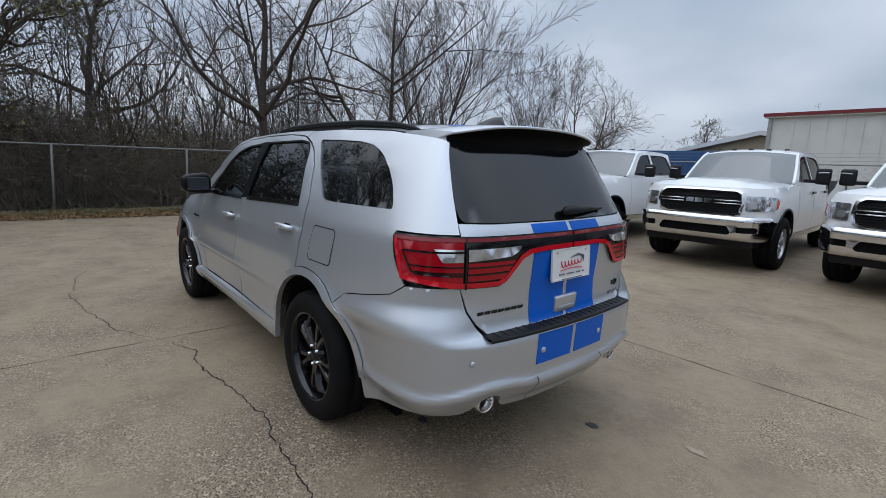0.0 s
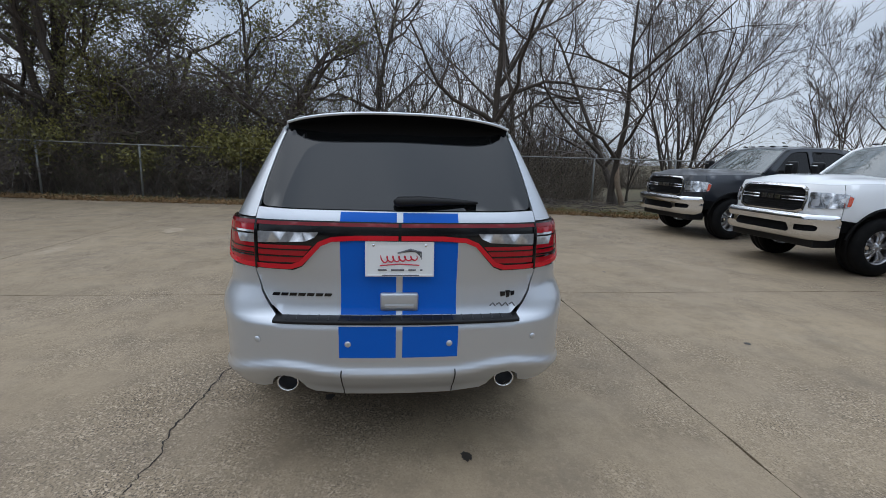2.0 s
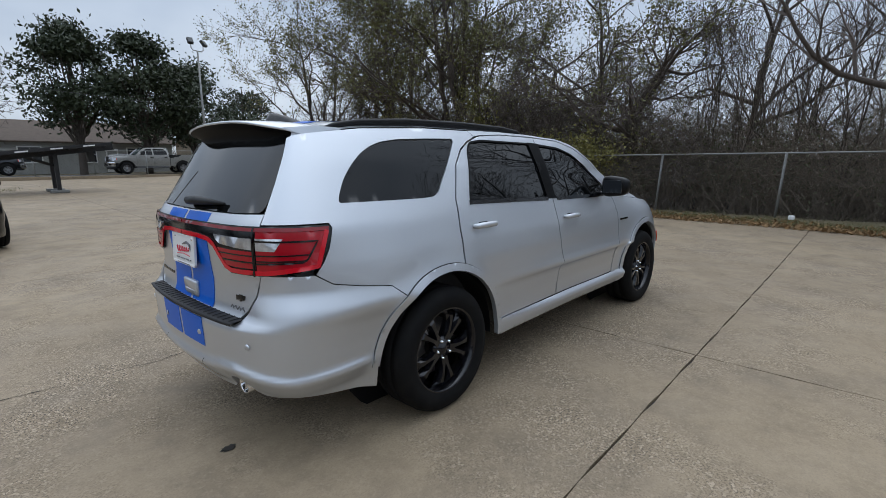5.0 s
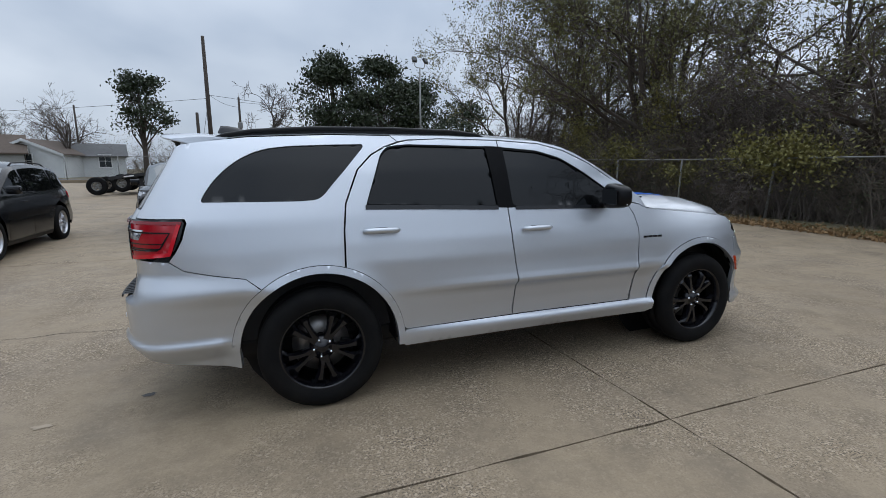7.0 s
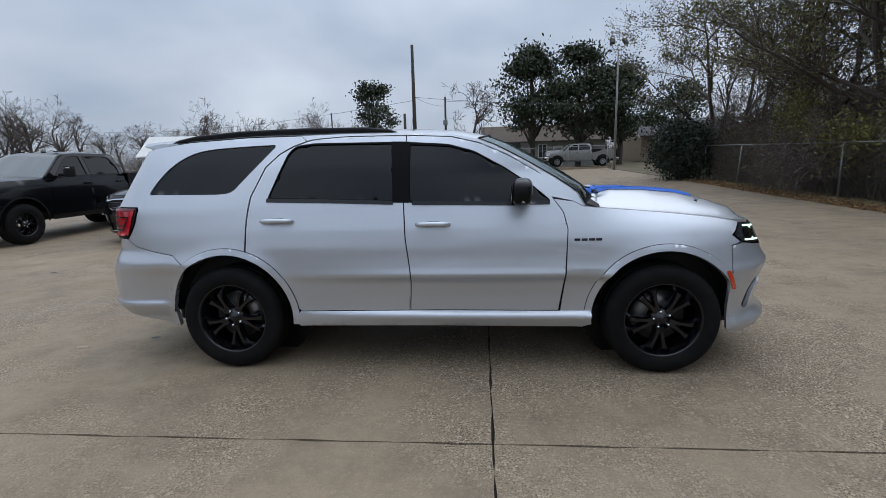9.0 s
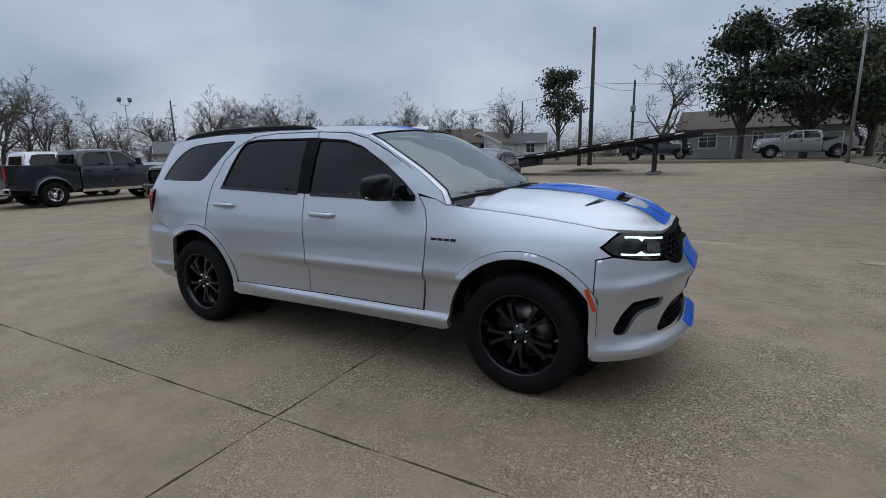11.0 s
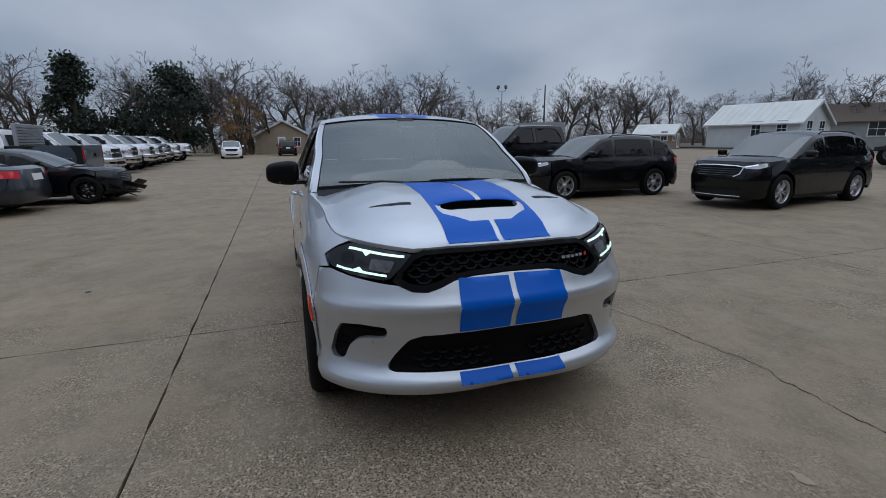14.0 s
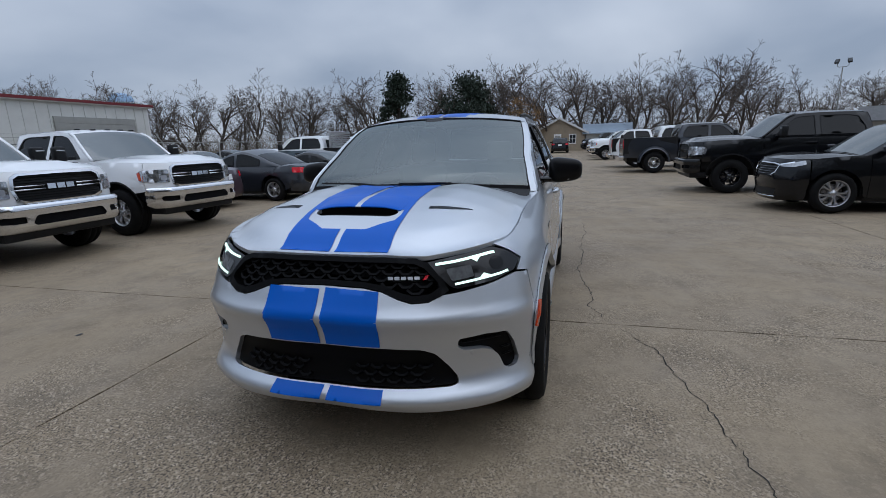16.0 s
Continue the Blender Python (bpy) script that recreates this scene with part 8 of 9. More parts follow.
def fence(name, label, a, b, h, gap, barbed=False, lean=0.0, pitch=0.075):
    """Chain-link fence between two points: posts, top rail and woven wire."""
    fn = tagged(new(name), label, "fence", kind="structure")
    a, b = np.array(a, float), np.array(b, float)
    ln = np.linalg.norm(b - a)
    d = (b - a) / ln
    r = random.Random(int(ln * 10))
    k = int(round(ln / gap))
    tops = []
    for i in range(k + 1):
        p = a + d * ln * i / k
        z = float(gz(*p))
        lx, ly = r.uniform(-lean, lean), r.uniform(-lean, lean)
        v, f = tube([(p[0], p[1], z - 0.1), (p[0] + lx, p[1] + ly, z + h + 0.02)], 0.03, 8)
        link_mesh("post", v, f, M["galv"], fn)
        tops.append((p[0] + lx, p[1] + ly, z + h))
        if barbed:
            v, f = tube([(p[0], p[1], z + h), (p[0] + d[1] * 0.25, p[1] - d[0] * 0.25, z + h + 0.3)], 0.02, 5)
            link_mesh("barb_arm", v, f, M["galv"], fn)
    v, f = tube(tops, 0.022, 6)
    link_mesh("top_rail", v, f, M["galv"], fn)
    if barbed:
        for q in (0.1, 0.2, 0.3):
            v, f = tube([(x + d[1] * 0.83 * q, y - d[0] * 0.83 * q, z + q) for x, y, z in tops], 0.004, 3)
            link_mesh("barbed_wire", v, f, M["galv"], fn)
    sh_ = Sheaf()
    n = int(ln / pitch)
    run = h
    for i in range(-int(run / pitch), n):
        for sg in (0, 1):
            s0, s1 = i * pitch, i * pitch + run
            z0, z1 = (0.03, h) if sg else (h, 0.03)
            t0, t1 = max(0, (0 - s0) / run), min(1, (ln - s0) / run)
            if t1 <= t0:
                continue
            q0, q1 = a + d * (s0 + run * t0), a + d * (s0 + run * t1)
            zz0, zz1 = z0 + (z1 - z0) * t0, z0 + (z1 - z0) * t1
            sh_.tube(np.array([[q0[0], q0[1], float(gz(*q0)) + zz0], [q1[0], q1[1], float(gz(*q1)) + zz1]]), [0.0014, 0.0014], 3)
    w = sh_.link("wire_mesh", M["wire"], fn)
    return fn


fence("fence_1", "sagging chain-link fence before the woods", (10.2, -12.0), (10.2, 18.6), 1.55, 2.9, lean=0.09)
fence("fence_2", "chain-link fence along the street side", (-14.0, 34.2), (9.6, 34.2), 1.7, 3.0, pitch=0.2)
fence("fence_3", "chain-link fence with barbed wire behind the pickups", (-26.0, -14.2), (10.2, -14.2), 1.8, 3.0, barbed=True, pitch=0.2)

# evergreen shrub at the fence corner
rng = np.random.default_rng(12)
shrub = thing("evergreen_shrub", at(9.6, 19.6), "dense dark green cedar shrub at the fence corner", "shrub")
sh_ = Sheaf()
for k in range(70):
    a, e = rng.uniform(0, 6.3), np.array([rng.normal() * 0.9, rng.normal() * 0.9, rng.uniform(0.6, 2.9)])
    sh_.tube(np.array([[0.2 * math.cos(a), 0.2 * math.sin(a), 0], e * 0.5, e]), [0.03, 0.015, 0.005], 4)
sh_.link("stems", M["bark"], shrub)
n = 9000
c = rng.normal(size=(n, 3))
c /= np.linalg.norm(c, axis=1)[:, None]
lump = 1 + 0.22 * np.sin(c[:, 0] * 5 + 1) * np.sin(c[:, 1] * 6) + 0.12 * rng.normal(size=n)
c = c * (lump * rng.uniform(0.6, 1.0, n))[:, None] * [1.5, 1.5, 1.5] + [0, 0, 1.4]
c = c[c[:, 2] > 0.02]
lf = Sheaf()
lf.leaves(c, 0.07, rng)
lf.link("foliage", M["needle"], shrub)


# ---- far evergreen oaks, cedars, pine ----
def clumped(name, label, x, y, seed, height, width, mat_name, n=5200, size=0.17, cone=False, trunk=0.28, clear=0.3, nclump=26):
    rng = np.random.default_rng(seed)
    t = thing(name, at(x, y), label, "tree")
    wood = Sheaf()
    cl = []
    for k in range(nclump):
        hgt = rng.uniform(clear, 1.0)
        wr = width / 2 * ((1.05 - hgt) / (1 - clear) if cone else math.sin(math.pi * min(1, 0.18 + 0.78 * (hgt - clear) / (1 - clear))))
        a = rng.uniform(0, 6.3)
        rad = wr * rng.uniform(0.25, 0.95)
        c = np.array([rad * math.cos(a), rad * math.sin(a), hgt * height * 0.95])
        cl.append((c, rng.uniform(0.10, 0.2) * width * (0.75 if cone else 1)))
        base = np.array([0, 0, hgt * height * (0.8 if cone else rng.uniform(0.25, 0.5))])
        wood.tube(np.array([base, (base + c) / 2 + rng.normal(size=3) * 0.2, c]), [0.10, 0.06, 0.02], 5)
    wood.tube(np.array([[0, 0, -0.2], [0.1, 0, height * 0.3], [0, 0.1, height * 0.6], [0, 0, height * 0.92]]), [trunk, trunk * 0.8, trunk * 0.5, 0.04], 8)
    wood.link("trunk", M["bark"], t, smooth=True)
    lf = Sheaf()
    per = n // nclump
    for c, r in cl:
        q = rng.normal(size=(per, 3)) * [1, 1, 0.62] * r * 0.55 + c
        lf.leaves(q, size, rng)
    lf.link("crown", M[mat_name], t)
    return t


OAK = "dark evergreen live oak across the street"
clumped("live_oak", OAK, 4.6, 42.5, 1, 11.0, 8.4, "oak_leaf", 9500)
clumped("live_oak", OAK, 8.6, 40.8, 2, 10.6, 8.4, "oak_leaf", 9500)
clumped("live_oak", OAK, 12.6, 42.0, 3, 9.2, 8.0, "oak_leaf", 9000)
clumped("live_oak", OAK, 20.0, 48.0, 5, 9.0, 8.0, "oak_leaf", 5000)
clumped("pine_tree", "tall open-crowned pine beyond the pole", -13.0, 52.0, 6, 10.8, 6.5, "oak_leaf", 4200, clear=0.45, nclump=16)
CED = "dark conical cedar at the yard's far end"
clumped("cedar_tree", CED, -53.5, -20.3, 7, 10.8, 7.4, "needle", 8000, 0.2, True, clear=0.05, nclump=44)
clumped("cedar_tree", "dark broad-crowned cedar at the yard's far end", -54.5, -11.4, 8, 9.6, 8.2, "needle", 8000, 0.2, False, clear=0.18, nclump=38)
clumped("evergreen_shrub", "low dark evergreen shrub between two cedars", -54.8, -16.0, 11, 4.8, 7.0, "needle", 4500, 0.2, False, clear=0.04, nclump=26)
clumped("brown_shrub", "tall brown winter shrub", -54.5, -5.2, 9, 6.8, 6.0, "dead_leaf", 4200, 0.1, False, clear=0.05)

# far bare trees along the horizon
far_a = tree("bare_tree", "bare winter tree on the skyline", at(-62, 14.5, 0), 61, 15.5, (8, 7, 5, 4), 0.3, fork=0.28, spread=62, up=0.14, first=0.5, twig="twig", fine=0.012, segs=(7, 5, 3, 2, 1))
far_b = tree("bare_tree", "bare winter tree on the skyline", at(-64, 6.6, 0), 62, 14.0, (8, 7, 5, 3), 0.24, fine=0.014, segs=(7, 5, 3, 2, 1), fork=0.3, spread=56, up=0.2, first=0.55)
far_c = tree("bare_tree", "bare crooked winter tree on the skyline", at(-55.5, 34.5, 0), 63, 13.0, (8, 7, 5, 4), 0.24, fine=0.014, segs=(7, 5, 3, 2, 1), fork=0.3, spread=58, up=0.12, wander=0.22, first=0.5)
rr = random.Random(21)
skyline = [(110.5, 8.9), (116.7, 7.3), (122.5, 9.0), (129.3, 6.0), (136, 8.6), (140.5, 8.4), (146.5, 9.4), (150.5, 7.2), (156.5, 7.8), (160.5, 9.6), (165, 10.8), (168, 11.0), (172.5, 10.6),
           (178.4, 11.2), (182.2, 10.1), (184.5, 11.9), (204, 10.8), (212, 9.6), (218, 10.6), (223.5, 9.5), (228, 8.5), (232, 9.2), (234.6, 9.0), (237.3, 8.4), (246, 8.5), (256, 8.0), (266, 8.5), (276, 8.5), (288, 8.0), (300, 8.0), (75, 9.0)]
crown_top = {t.name: max(v.co.z for c in t.children for v in c.data.vertices) for t in (far_a, far_b, far_c)}
az_, top_ = [a for a, h in sorted(skyline)], [h for a, h in sorted(skyline)]
stand = [(a, h, 58.5) for a, h in skyline] + [(a + rr.uniform(-1, 1), float(np.interp(a, az_, top_)) * rr.uniform(0.72, 0.92), rr.uniform(61, 69)) for a in np.arange(110, 240, 1.9)]
for k, (a, h, d) in enumerate(stand):
    src = (far_a, far_b, far_c)[rr.randrange(3)] if k else far_b
    again(src, d * math.cos(radians(a)), d * math.sin(radians(a)), rr.uniform(0, 360), h / crown_top[src.name] * (d + 4) / 62.0)
far_a.matrix_world, far_b.matrix_world, far_c.matrix_world = at(-63, -9, 40), at(-66, -15, 120), at(-1.2, 45.0, 0)
# low woods closing the horizon
hedge = thicket(90, 14.0, 300, 7.5, 900, "far_woods", 3.2)
hedge["label"], hedge["category"] = "low brown winter woods on the horizon", "woods"
spots = []
for k in range(15):
    spots.append((-71, -78 + 11.8 * k, 0))
for k in range(8):
    spots.append((-62 + 12 * k, 88, -90))
for k in range(8):
    spots.append((-68 + 12 * k, -74, -90))
for k in range(6):
    spots.append((19.5, -38 + 12.5 * k, 0))
hedge.matrix_world = at(*spots[0])
for x, y, rot in spots[1:]:
    c = copy_thing(hedge, at(x, y, rot))
    c.scale = (1, 1, (0.5 if y < -2 else 0.8) if x > 0 and abs(y) < 60 else 1.0)

# ---- buildings ----
M["siding"] = mat("white_siding", (0.62, 0.63, 0.62), 0.6, vary=0.2, vscale=1.5)
M["metal_white"] = mat("white_metal_sheet", (0.66, 0.66, 0.63), 0.45, 0.1, vary=0.25, vscale=1.2)
M["red_trim"] = mat("dark_red_trim", (0.17, 0.018, 0.022), 0.5, vary=0.2)
M["brown_roof"] = mat("brown_shingles", (0.12, 0.09, 0.07), 0.9, vary=0.4, vscale=3, grain=0.4, gscale=30)
M["grey_roof"] = mat("grey_shingles", (0.13, 0.13, 0.13), 0.9, vary=0.4, vscale=3, grain=0.4, gscale=30)
M["tan_wall"] = mat("tan_siding", (0.30, 0.24, 0.17), 0.8, vary=0.3, vscale=2)
M["grey_wall"] = mat("grey_siding", (0.33, 0.33, 0.31), 0.8, vary=0.3, vscale=2)
M["pane"] = mat("dark_window_pane", (0.03, 0.035, 0.04), 0.08)
M["blue_steel"] = mat("blue_steel", (0.03, 0.10, 0.25), 0.5, vary=0.3)
M["tarp"] = mat("pale_blue_metal_roof", (0.30, 0.37, 0.45), 0.5, 0.2, vary=0.3)


def house(label, x, y, rot, L_, W_, eave, ridge, wall, roof, windows=(), door=None, over=0.3, ribs=False):
    """A gabled house, ridge along its own x."""
    h = thing("house", pose(x, y, float(gz(x, y)) - 0.06, 0, 0, rot), label, "house")
    a, b = L_ / 2, W_ / 2
    v = [(-a, -b, 0), (a, -b, 0), (a, b, 0), (-a, b, 0), (-a, -b, eave), (a, -b, eave), (a, b, eave), (-a, b, eave), (-a, 0, ridge), (a, 0, ridge)]
    f = [(0, 1, 5, 4), (1, 2, 6, 9, 5), (2, 3, 7, 6), (3, 0, 4, 8, 7)]
    link_mesh("wall", v, f, M[wall], h, smooth=False)
    rise = (ridge - eave) / b
    for sg in (1, -1):
        e, z0 = b + over, eave - over * rise
        q = [(-a - over, 0, ridge + 0.02), (a + over, 0, ridge + 0.02), (a + over, sg * e, z0 + 0.02), (-a - over, sg * e, z0 + 0.02)]
        q += [(p[0], p[1], p[2] + 0.12) for p in q]
        rf = link_mesh("roof", q, [(0, 1, 2, 3), (4, 5, 6, 7), (0, 1, 5, 4), (1, 2, 6, 5), (2, 3, 7, 6), (3, 0, 4, 7)], M[roof], h, smooth=False)
        if ribs:
            for k in range(int(L_ / 0.6)):
                xx = -a - over + 0.6 * k + 0.3
                v, f2 = tube([(xx, 0, ridge + 0.15), (xx, sg * e, z0 + 0.15)], 0.02, 4)
                link_mesh("rib", v, f2, M[roof], rf, smooth=False)
        for gx in (-a - over - 0.02, a + over - 0.02):
            q = [(gx, 0, ridge - 0.12), (gx, sg * e, z0 - 0.12), (gx, sg * e, z0 + 0.13), (gx, 0, ridge + 0.13)]
            q += [(p[0] + 0.04, p[1], p[2]) for p in q]
            link_mesh("bargeboard", q, [(0, 1, 2, 3), (4, 5, 6, 7), (0, 1, 5, 4), (2, 3, 7, 6)], M["siding"], h, smooth=False)
    for face, u, z, w, hh in windows:
        wn = new("window")
        wn.parent = h
        wn.matrix_basis = {"-y": pose(u, -b - 0.01, z), "y": pose(u, b + 0.01, z, 0, 0, 180), "x": pose(a + 0.01, u, z, 0, 0, 90), "-x": pose(-a - 0.01, u, z, 0, 0, -90)}[face]
        bm = bmesh.new()
        for lo, hi in (((-w / 2 - 0.08, -0.05, -0.08), (w / 2 + 0.08, 0.02, 0)), ((-w / 2 - 0.08, -0.05, hh), (w / 2 + 0.08, 0.02, hh + 0.08)), ((-w / 2 - 0.08, -0.05, 0), (-w / 2, 0.02, hh)), ((w / 2, -0.05, 0), (w / 2 + 0.08, 0.02, hh)), ((-w / 2, -0.04, hh / 2 - 0.02), (w / 2, 0.02, hh / 2 + 0.02)), ((-0.015, -0.035, 0), (0.015, 0.02, hh))):
            add_box(bm, lo, hi)
        part("window_frame", bm, M["white_plastic"], wn)
        box("pane", (-w / 2, -0.02, 0), (w / 2, -0.005, hh), M["pane"], wn)
    if door:
        face, u, w, hh = door
        dn = box("door", (-w / 2, -0.05, 0), (w / 2, 0.0, hh), M["white_plastic"], h, 0.01)
        dn.matrix_basis = {"-y": pose(u, -b - 0.01, 0.1), "x": pose(a + 0.01, u, 0.1, 0, 0, 90)}[face]
        box("door_panel", (-w / 2 + 0.12, -0.06, 0.2), (w / 2 - 0.12, -0.045, hh - 0.2), M["grey_wall"], dn)
    return h


house("white house with a white ribbed metal roof", -28.0, 40.5, 12, 7.6, 5.4, 2.1, 3.8, "siding", "metal_white", [("x", -1.2, 1.0, 0.9, 1.2), ("x", 1.0, 1.0, 0.9, 1.2), ("-y", 2.5, 1.0, 0.7, 1.2), ("-y", 0.5, 1.0, 0.7, 1.2)], ribs=True)
house("low house with a brown shingle roof", -26.5, 52.0, 20, 7, 6, 2.3, 3.9, "grey_wall", "brown_roof", [("x", 0, 1.0, 1.0, 1.2), ("-y", 1, 1.0, 1.2, 1.2)])
house("low house with a brown shingle roof", -22.0, 54.5, 80, 6, 6, 2.2, 3.5, "siding", "brown_roof", [("-x", 0, 1.0, 1.0, 1.2), ("x", -1, 1.0, 1.0, 1.2)])
house("small white house with a grey roof", -18.8, 57.0, 15, 5.5, 5, 2.1, 3.3, "siding", "grey_roof", [("-y", 1, 1.0, 1.0, 1.2), ("x", 0, 1, 1.0, 1.2)])
house("low white bungalow with a brown roof across the street", 6.5, 52.5, -3, 13, 8, 2.7, 4.5, "grey_wall", "brown_roof", [("-y", -4, 1.0, 1.4, 1.2), ("-y", 0, 1.0, 0.8, 1.3), ("-y", 3.5, 1.0, 1.4, 1.2)], ("-y", 1.6, 0.95, 2.05))
house("low tan bungalow with a grey roof across the street", 22.0, 54.0, 5, 11, 8, 2.7, 4.6, "tan_wall", "grey_roof", [("-y", -3, 1.0, 1.4, 1.2), ("-y", 2, 1.0, 1.4, 1.2)])
house("tan gabled house at the yard's far end", -61.0, -0.8, 0, 7, 6.4, 2.3, 4.0, "tan_wall", "brown_roof", [("x", 1.6, 1.0, 0.7, 1.0)], ("x", -0.2, 0.9, 2.0))
house("open shed with a pale blue metal roof", -60.0, 5.0, 90, 5.5, 5.0, 2.1, 3.1, "grey_wall", "tarp", [])
house("small portable shed with a white metal roof", -34.0, 34.0, 30, 3.4, 2.8, 1.4, 2.2, "tan_wall", "metal_white", [("x", -0.9, 0.8, 0.5, 0.8), ("-y", 1.0, 0.8, 0.5, 0.8)], ("x", 0.4, 0.7, 1.35), ribs=True)
house("grey house half hidden behind trees", -45.5, 27.4, 60, 5, 5, 1.8, 2.9, "grey_wall", "grey_roof", [("x", 0, 1, 1.0, 1.2)])

# white steel warehouse with red trim
wh = thing("warehouse", pose(0, 0, 0), "long white sheet-steel warehouse with dark red roof trim", "building")
box("wall", (-20.4, -36.0, -0.1), (3.8, -24.6, 4.1), M["metal_white"], wh)
box("roof", (-20.6, -36.2, 4.1), (4.0, -24.4, 4.22), M["metal_white"], wh)
box("roof_trim", (-20.65, -24.58, 4.15), (4.05, -24.36, 4.30), M["red_trim"], wh)
box("roof_trim", (3.86, -36.2, 4.15), (4.06, -24.6, 4.30), M["red_trim"], wh)
box("corner_trim", (3.7, -24.59, -0.1), (3.86, -24.5, 4.15), M["grey_wall"], wh)
for k in range(38):
    x = -20.1 + 0.62 * k
    box("wall_rib", (x, -24.6, 0), (x + 0.06, -24.56, 4.02), M["metal_white"], wh)
door = box("roller_door", (-19.3, -24.59, 0), (-14.6, -24.52, 3.4), M["grey_wall"], wh)
for k in range(11):
    box("slat", (-19.3, -24.53, 0.02 + 0.305 * k), (-14.6, -24.505, 0.29 + 0.305 * k), M["grey_wall"], door, 0.008)
ct = thing("shipping_container", pose(10.2, -28.5, 0, 0, 0, 20), "blue steel shipping container behind the yard", "container")
box("body", (-3, -1.2, 0.1), (3, 1.2, 2.7), M["blue_steel"], ct, 0.02)
for k in range(20):
    box("corrugation", (-2.9 + 0.3 * k, 1.2, 0.2), (-2.75 + 0.3 * k, 1.24, 2.6), M["blue_steel"], ct)
house("tan steel shed with a low roof behind the yard", 6.0, -34.0, 90, 6, 9, 2.9, 3.9, "tan_wall", "grey_roof", [])

# street side: kerb, street, verge
tagged(box("kerb", (-14.5, 33.22, 0.4), (9.7, 33.5, 0.78), M["concrete"], None, 0.03), "pale concrete kerb along the street side", "kerb", kind="structure")
tagged(box("road", (-140.0, 36.5, 0.55), (140.0, 42.5, 0.68), M["asphalt"]), "grey asphalt street beyond the fence", "road", kind="structure")

# ---- poles and wires ----
M["pole_wood"] = mat("weathered_pole_wood", (0.06, 0.048, 0.04), 0.9, vary=0.5, vscale=3, bump=0.4, bscale=20)
M["dark_steel"] = mat("dark_painted_steel", (0.03, 0.03, 0.032), 0.5, 0.4, vary=0.3)


def wood_pole(x, y, h, label, arm=True, r=0.15, lean=(0, 0)):
    p = thing("utility_pole", pose(x, y, float(gz(x, y)) - 0.1), label, "pole")
    v, f = tube([(0, 0, 0), (lean[0] * 0.5, lean[1] * 0.5, h / 2), (lean[0], lean[1], h)], [r, r * 0.85, r * 0.65], 10)
    link_mesh("shaft", v, f, M["pole_wood"], p)
    if arm:
        v, f = tube([(lean[0], lean[1], h - 0.1), (lean[0] + 0.02, lean[1], h + 0.35)], 0.03, 5)
        link_mesh("insulator", v, f, M["white_plastic"], p)
        bm = bmesh.new()
        add_box(bm, (-0.2, -0.35, h * 0.62), (0.2, -0.1, h * 0.62 + 0.5), 0.05)
        part("junction_box", bm, M["galv"], p)
    return p


wood_pole(-5.0, 31.8, 9.4, "tall brown wooden utility pole at the street", False, 0.16)
wood_pole(-5.7, 31.6, 4.6, "short wooden stub pole beside the tall one", False, 0.14)
wood_pole(-3.5, 41.4, 6.8, "wooden utility pole with a transformer", True, 0.13)
wood_pole(-24.4, 72.0, 9.0, "distant wooden utility pole", False, 0.15)
wood_pole(-74.0, 44.5, 10.4, "distant wooden utility pole with a street lamp", True, 0.16)


def flood_pole(x, y, h, label, rot):
    p = thing("floodlight_pole", pose(x, y, float(gz(x, y)) - 0.05, 0, 0, rot), label, "lamp post")
    v, f = tube([(0, 0, 0), (0, 0, h)], [0.09, 0.05], 10)
    link_mesh("pole", v, f, M["galv"], p)
    v, f = tube([(-0.42, 0, h + 0.35), (-0.42, 0, h + 0.12), (-0.3, 0, h), (0.3, 0, h), (0.42, 0, h + 0.12), (0.42, 0, h + 0.35)], 0.03, 6)
    link_mesh("cross_arm", v, f, M["galv"], p)
    for sg in (-1, 1):
        bm = bmesh.new()
        add_box(bm, (-0.17, -0.12, -0.2), (0.17, 0.06, 0.22), 0.03, pose(sg * 0.46, 0, h + 0.5, -35, 0, sg * 18))
        fl_ = part("floodlight", bm, M["dark_steel"], p)
        bm = bmesh.new()
        add_box(bm, (-0.14, -0.135, -0.16), (0.14, -0.12, 0.18), 0.0, pose(sg * 0.46, 0, h + 0.5, -35, 0, sg * 18))
        part("lens", bm, M["pane"], fl_)
    return p


flood_pole(9.2, 30.4, 8.0, "steel pole with twin floodlights at the yard's edge", 15)
flood_pole(-50.7, 25.0, 6.9, "distant steel pole with twin floodlights", 60)
for a, b, sag in (((-4.9, 31.8, 6.2), (30.0, 36.0, 6.6), 1.0), ((-4.9, 31.8, 6.2), (-3.5, 41.4, 6.6), 0.2), ((-3.5, 41.4, 7.0), (40, 44, 7.4), 0.8), ((-4.9, 31.8, 6.0), (-60, 60, 7.5), 1.2), ((-4.9, 31.8, 6.3), (-6.6, 37, 0.7), 0.0)):
    a, b = np.array(a), np.array(b)
    pts = [tuple(a + (b - a) * t - np.array([0, 0, 4 * sag * t * (1 - t)])) for t in np.linspace(0, 1, 13)]
    v, f = tube(pts, 0.012, 4)
    tagged(link_mesh("overhead_cable", v, f, M["dark_steel"]), "thin black overhead cable between street poles", "cable")

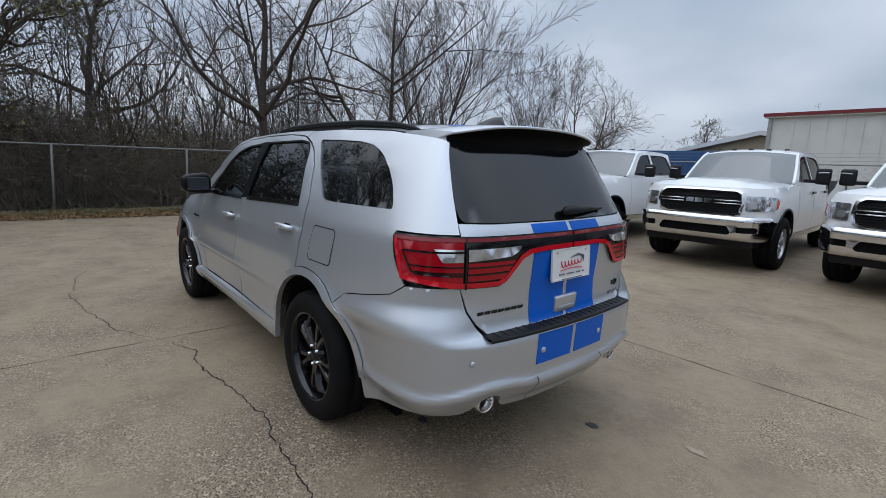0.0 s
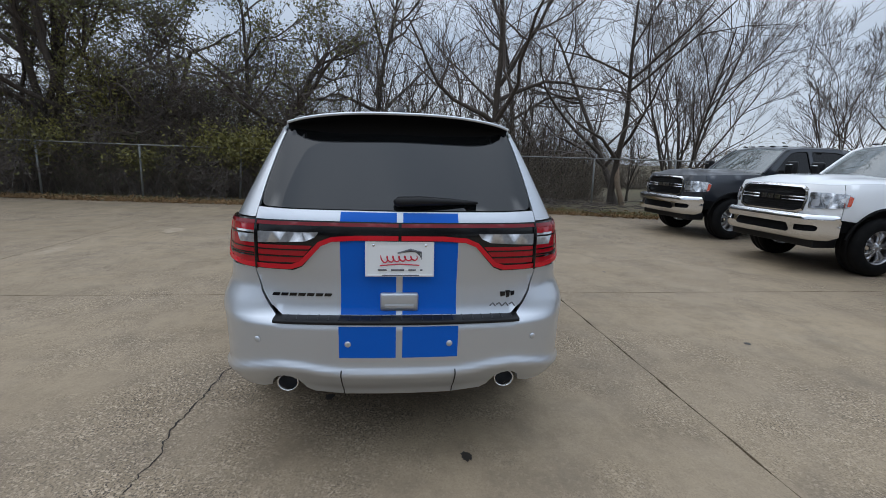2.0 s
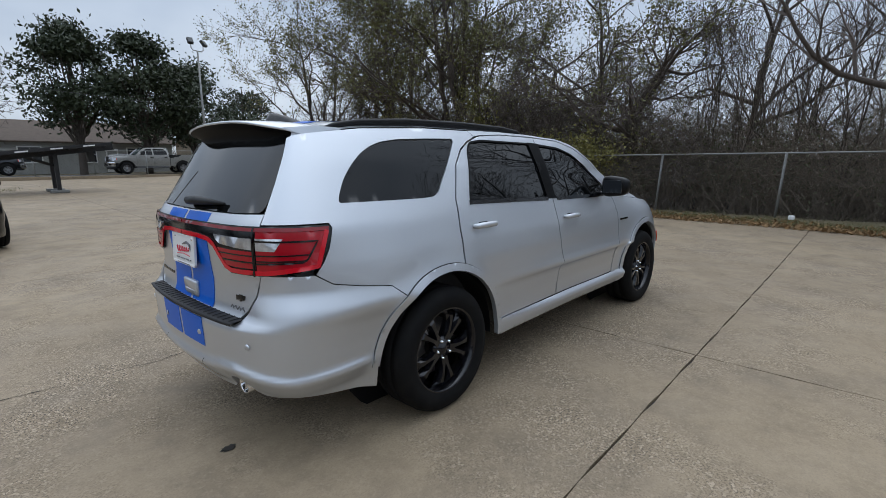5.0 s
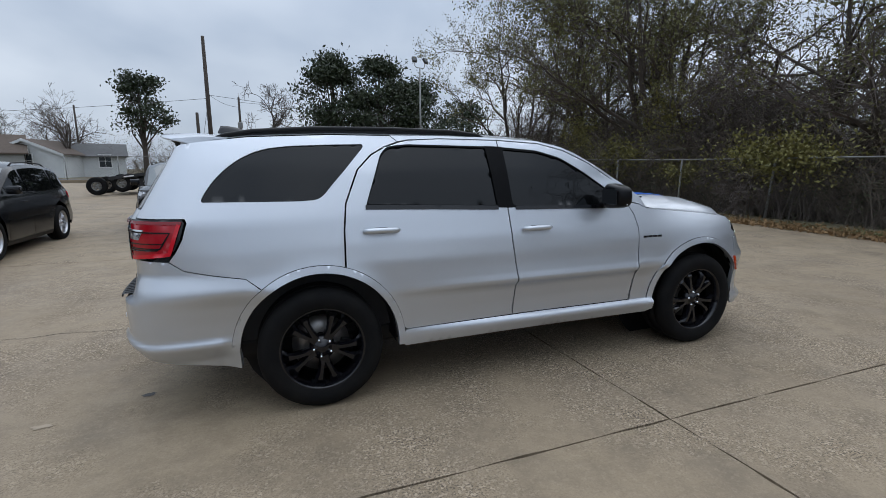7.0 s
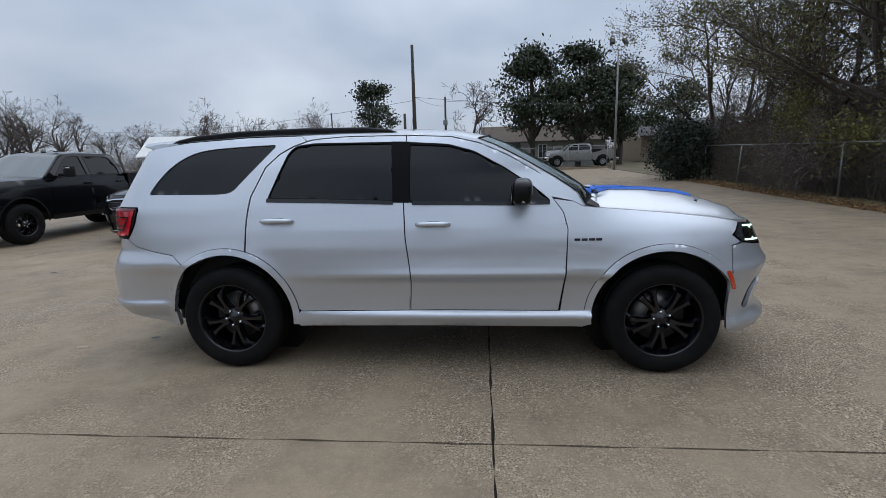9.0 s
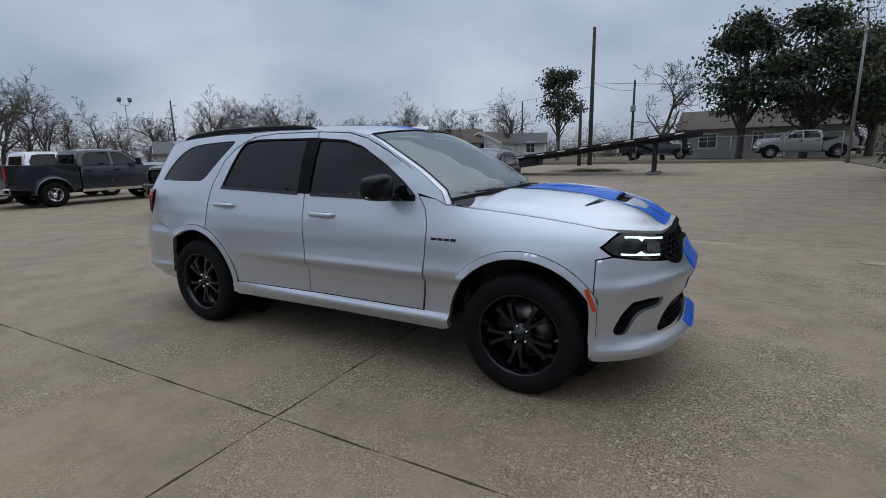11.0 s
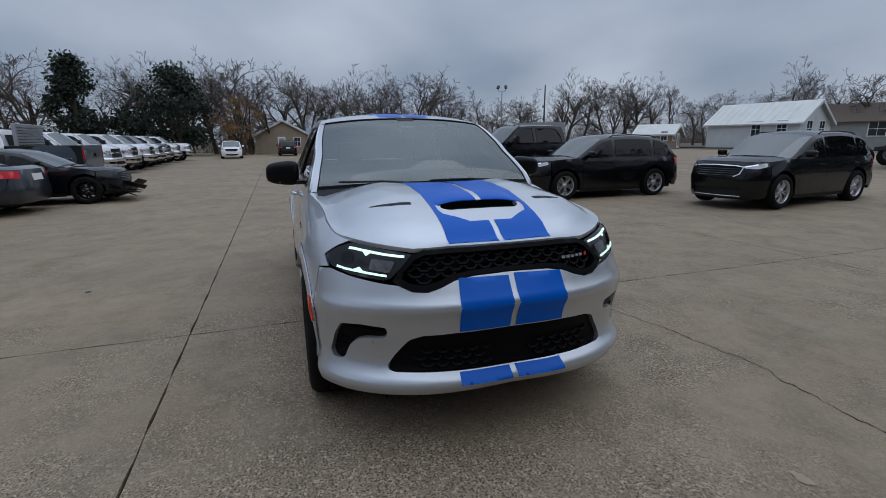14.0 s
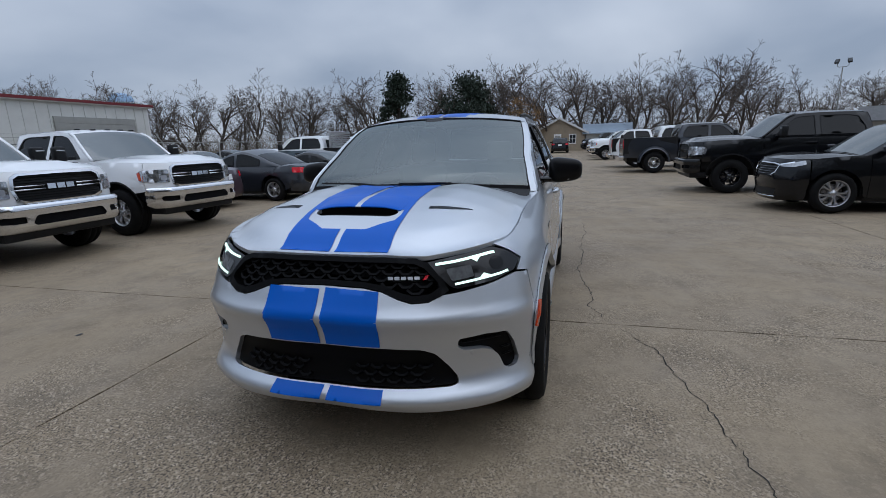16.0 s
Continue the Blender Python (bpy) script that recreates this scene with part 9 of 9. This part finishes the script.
# ---- gooseneck trailer ----
tr = thing("gooseneck_trailer", pose(-8.3, 22.3, float(gz(-8.3, 22.3)), 0, -7.2, 3.5), "long black gooseneck trailer propped on its landing leg", "trailer")
for y in (-0.55, 0.55):
    bm = bmesh.new()
    add_box(bm, (0.0, y - 0.07, 0.46), (10.6, y + 0.07, 0.50))
    add_box(bm, (0.0, y - 0.012, 0.50), (10.6, y + 0.012, 0.72))
    add_box(bm, (0.0, y - 0.07, 0.72), (10.6, y + 0.07, 0.76))
    part("beam", bm, M["dark_steel"], tr)
for k in range(24):
    box("cross_member", (0.1 + 0.44 * k, -1.1, 0.62), (0.18 + 0.44 * k, 1.1, 0.72), M["dark_steel"], tr)
for k in range(7):
    box("deck_plank", (0.0, -1.12 + 0.32 * k, 0.765), (9.6, -0.84 + 0.32 * k, 0.805), M["dark_steel"], tr)
for k in range(9):
    box("reflector_tape", (0.6 + 1.1 * k, -1.145, 0.70), (1.0 + 1.1 * k, -1.135, 0.75), M["white_plastic"], tr)
box("side_rail", (0.0, -1.135, 0.66), (10.4, -1.09, 0.79), M["dark_steel"], tr, 0.01)
box("side_rail", (0.0, 1.09, 0.66), (10.4, 1.135, 0.79), M["dark_steel"], tr, 0.01)
box("tool_box", (1.0, -0.9, 0.18), (2.6, 0.9, 0.6), M["dark_steel"], tr, 0.03)
box("coupler", (9.7, -0.12, 0.05), (9.95, 0.12, 0.62), M["dark_steel"], tr, 0.02)
lg = tr.matrix_world.inverted()
for x, y in ((0.1, 22.35), (0.1, 23.35)):
    z0 = float(gz(x, y))
    leg = box("landing_leg", (x - 0.07, y - 0.07, z0 + 0.1), (x + 0.07, y + 0.07, z0 + 1.75), M["dark_steel"], None, 0.01)
    leg.parent, leg.matrix_parent_inverse = tr, lg
    ft = box("foot_plate", (x - 0.3, y - 0.2, z0), (x + 0.3, y + 0.2, z0 + 0.12), M["galv"], None, 0.02)
    ft.parent, ft.matrix_parent_inverse = tr, lg
    v, f = tube([(x, y, z0 + 1.1), (x - 1.2, y, z0 + 1.55)], 0.05, 6)
    br_ = link_mesh("leg_brace", v, f, M["dark_steel"])
    br_.parent, br_.matrix_parent_inverse = tr, lg
for x in (-0.5, 0.45):
    for sg in (1, -1):
        q = tr.matrix_world @ Vector((x, sg * 0.95, 0))
        w_ = wheel("wheel", tr, x, sg * 0.95, 0.40 + 0.06, 0.40, 0.24, 0.2, M["galv"], side=sg)

# ---- pale blue water tower beyond the woods ----
M["tower_paint"] = mat("pale_blue_tank_paint", (0.28, 0.42, 0.6), 0.5, vary=0.2, vscale=0.4)
tower = thing("water_tower", pose(-95.6, -111.0, 0.0), "pale blue elevated water tank beyond the trees", "water tower")
v, f = lathe([(0.0, 16.3), (1.2, 16.15), (2.3, 15.6), (2.85, 14.7), (2.85, 13.9), (2.2, 13.1), (1.0, 12.7), (0.0, 12.6)], 28, "z")
link_mesh("tank", v, f, M["tower_paint"], tower)
for k in range(6):
    a = math.pi / 3 * k
    v, f = tube([(3.2 * math.cos(a), 3.2 * math.sin(a), 0), (2.75 * math.cos(a), 2.75 * math.sin(a), 14.0)], 0.14, 6)
    link_mesh("leg", v, f, M["tower_paint"], tower)
v, f = lathe([(2.9, 13.75), (3.4, 13.75), (3.4, 13.85), (2.9, 13.85)], 28, "z")
link_mesh("walkway", v, f, M["white_plastic"], tower)
v, f = tube([(0, 0, 0), (0, 0, 12.8)], 0.35, 10)
link_mesh("riser", v, f, M["tower_paint"], tower)
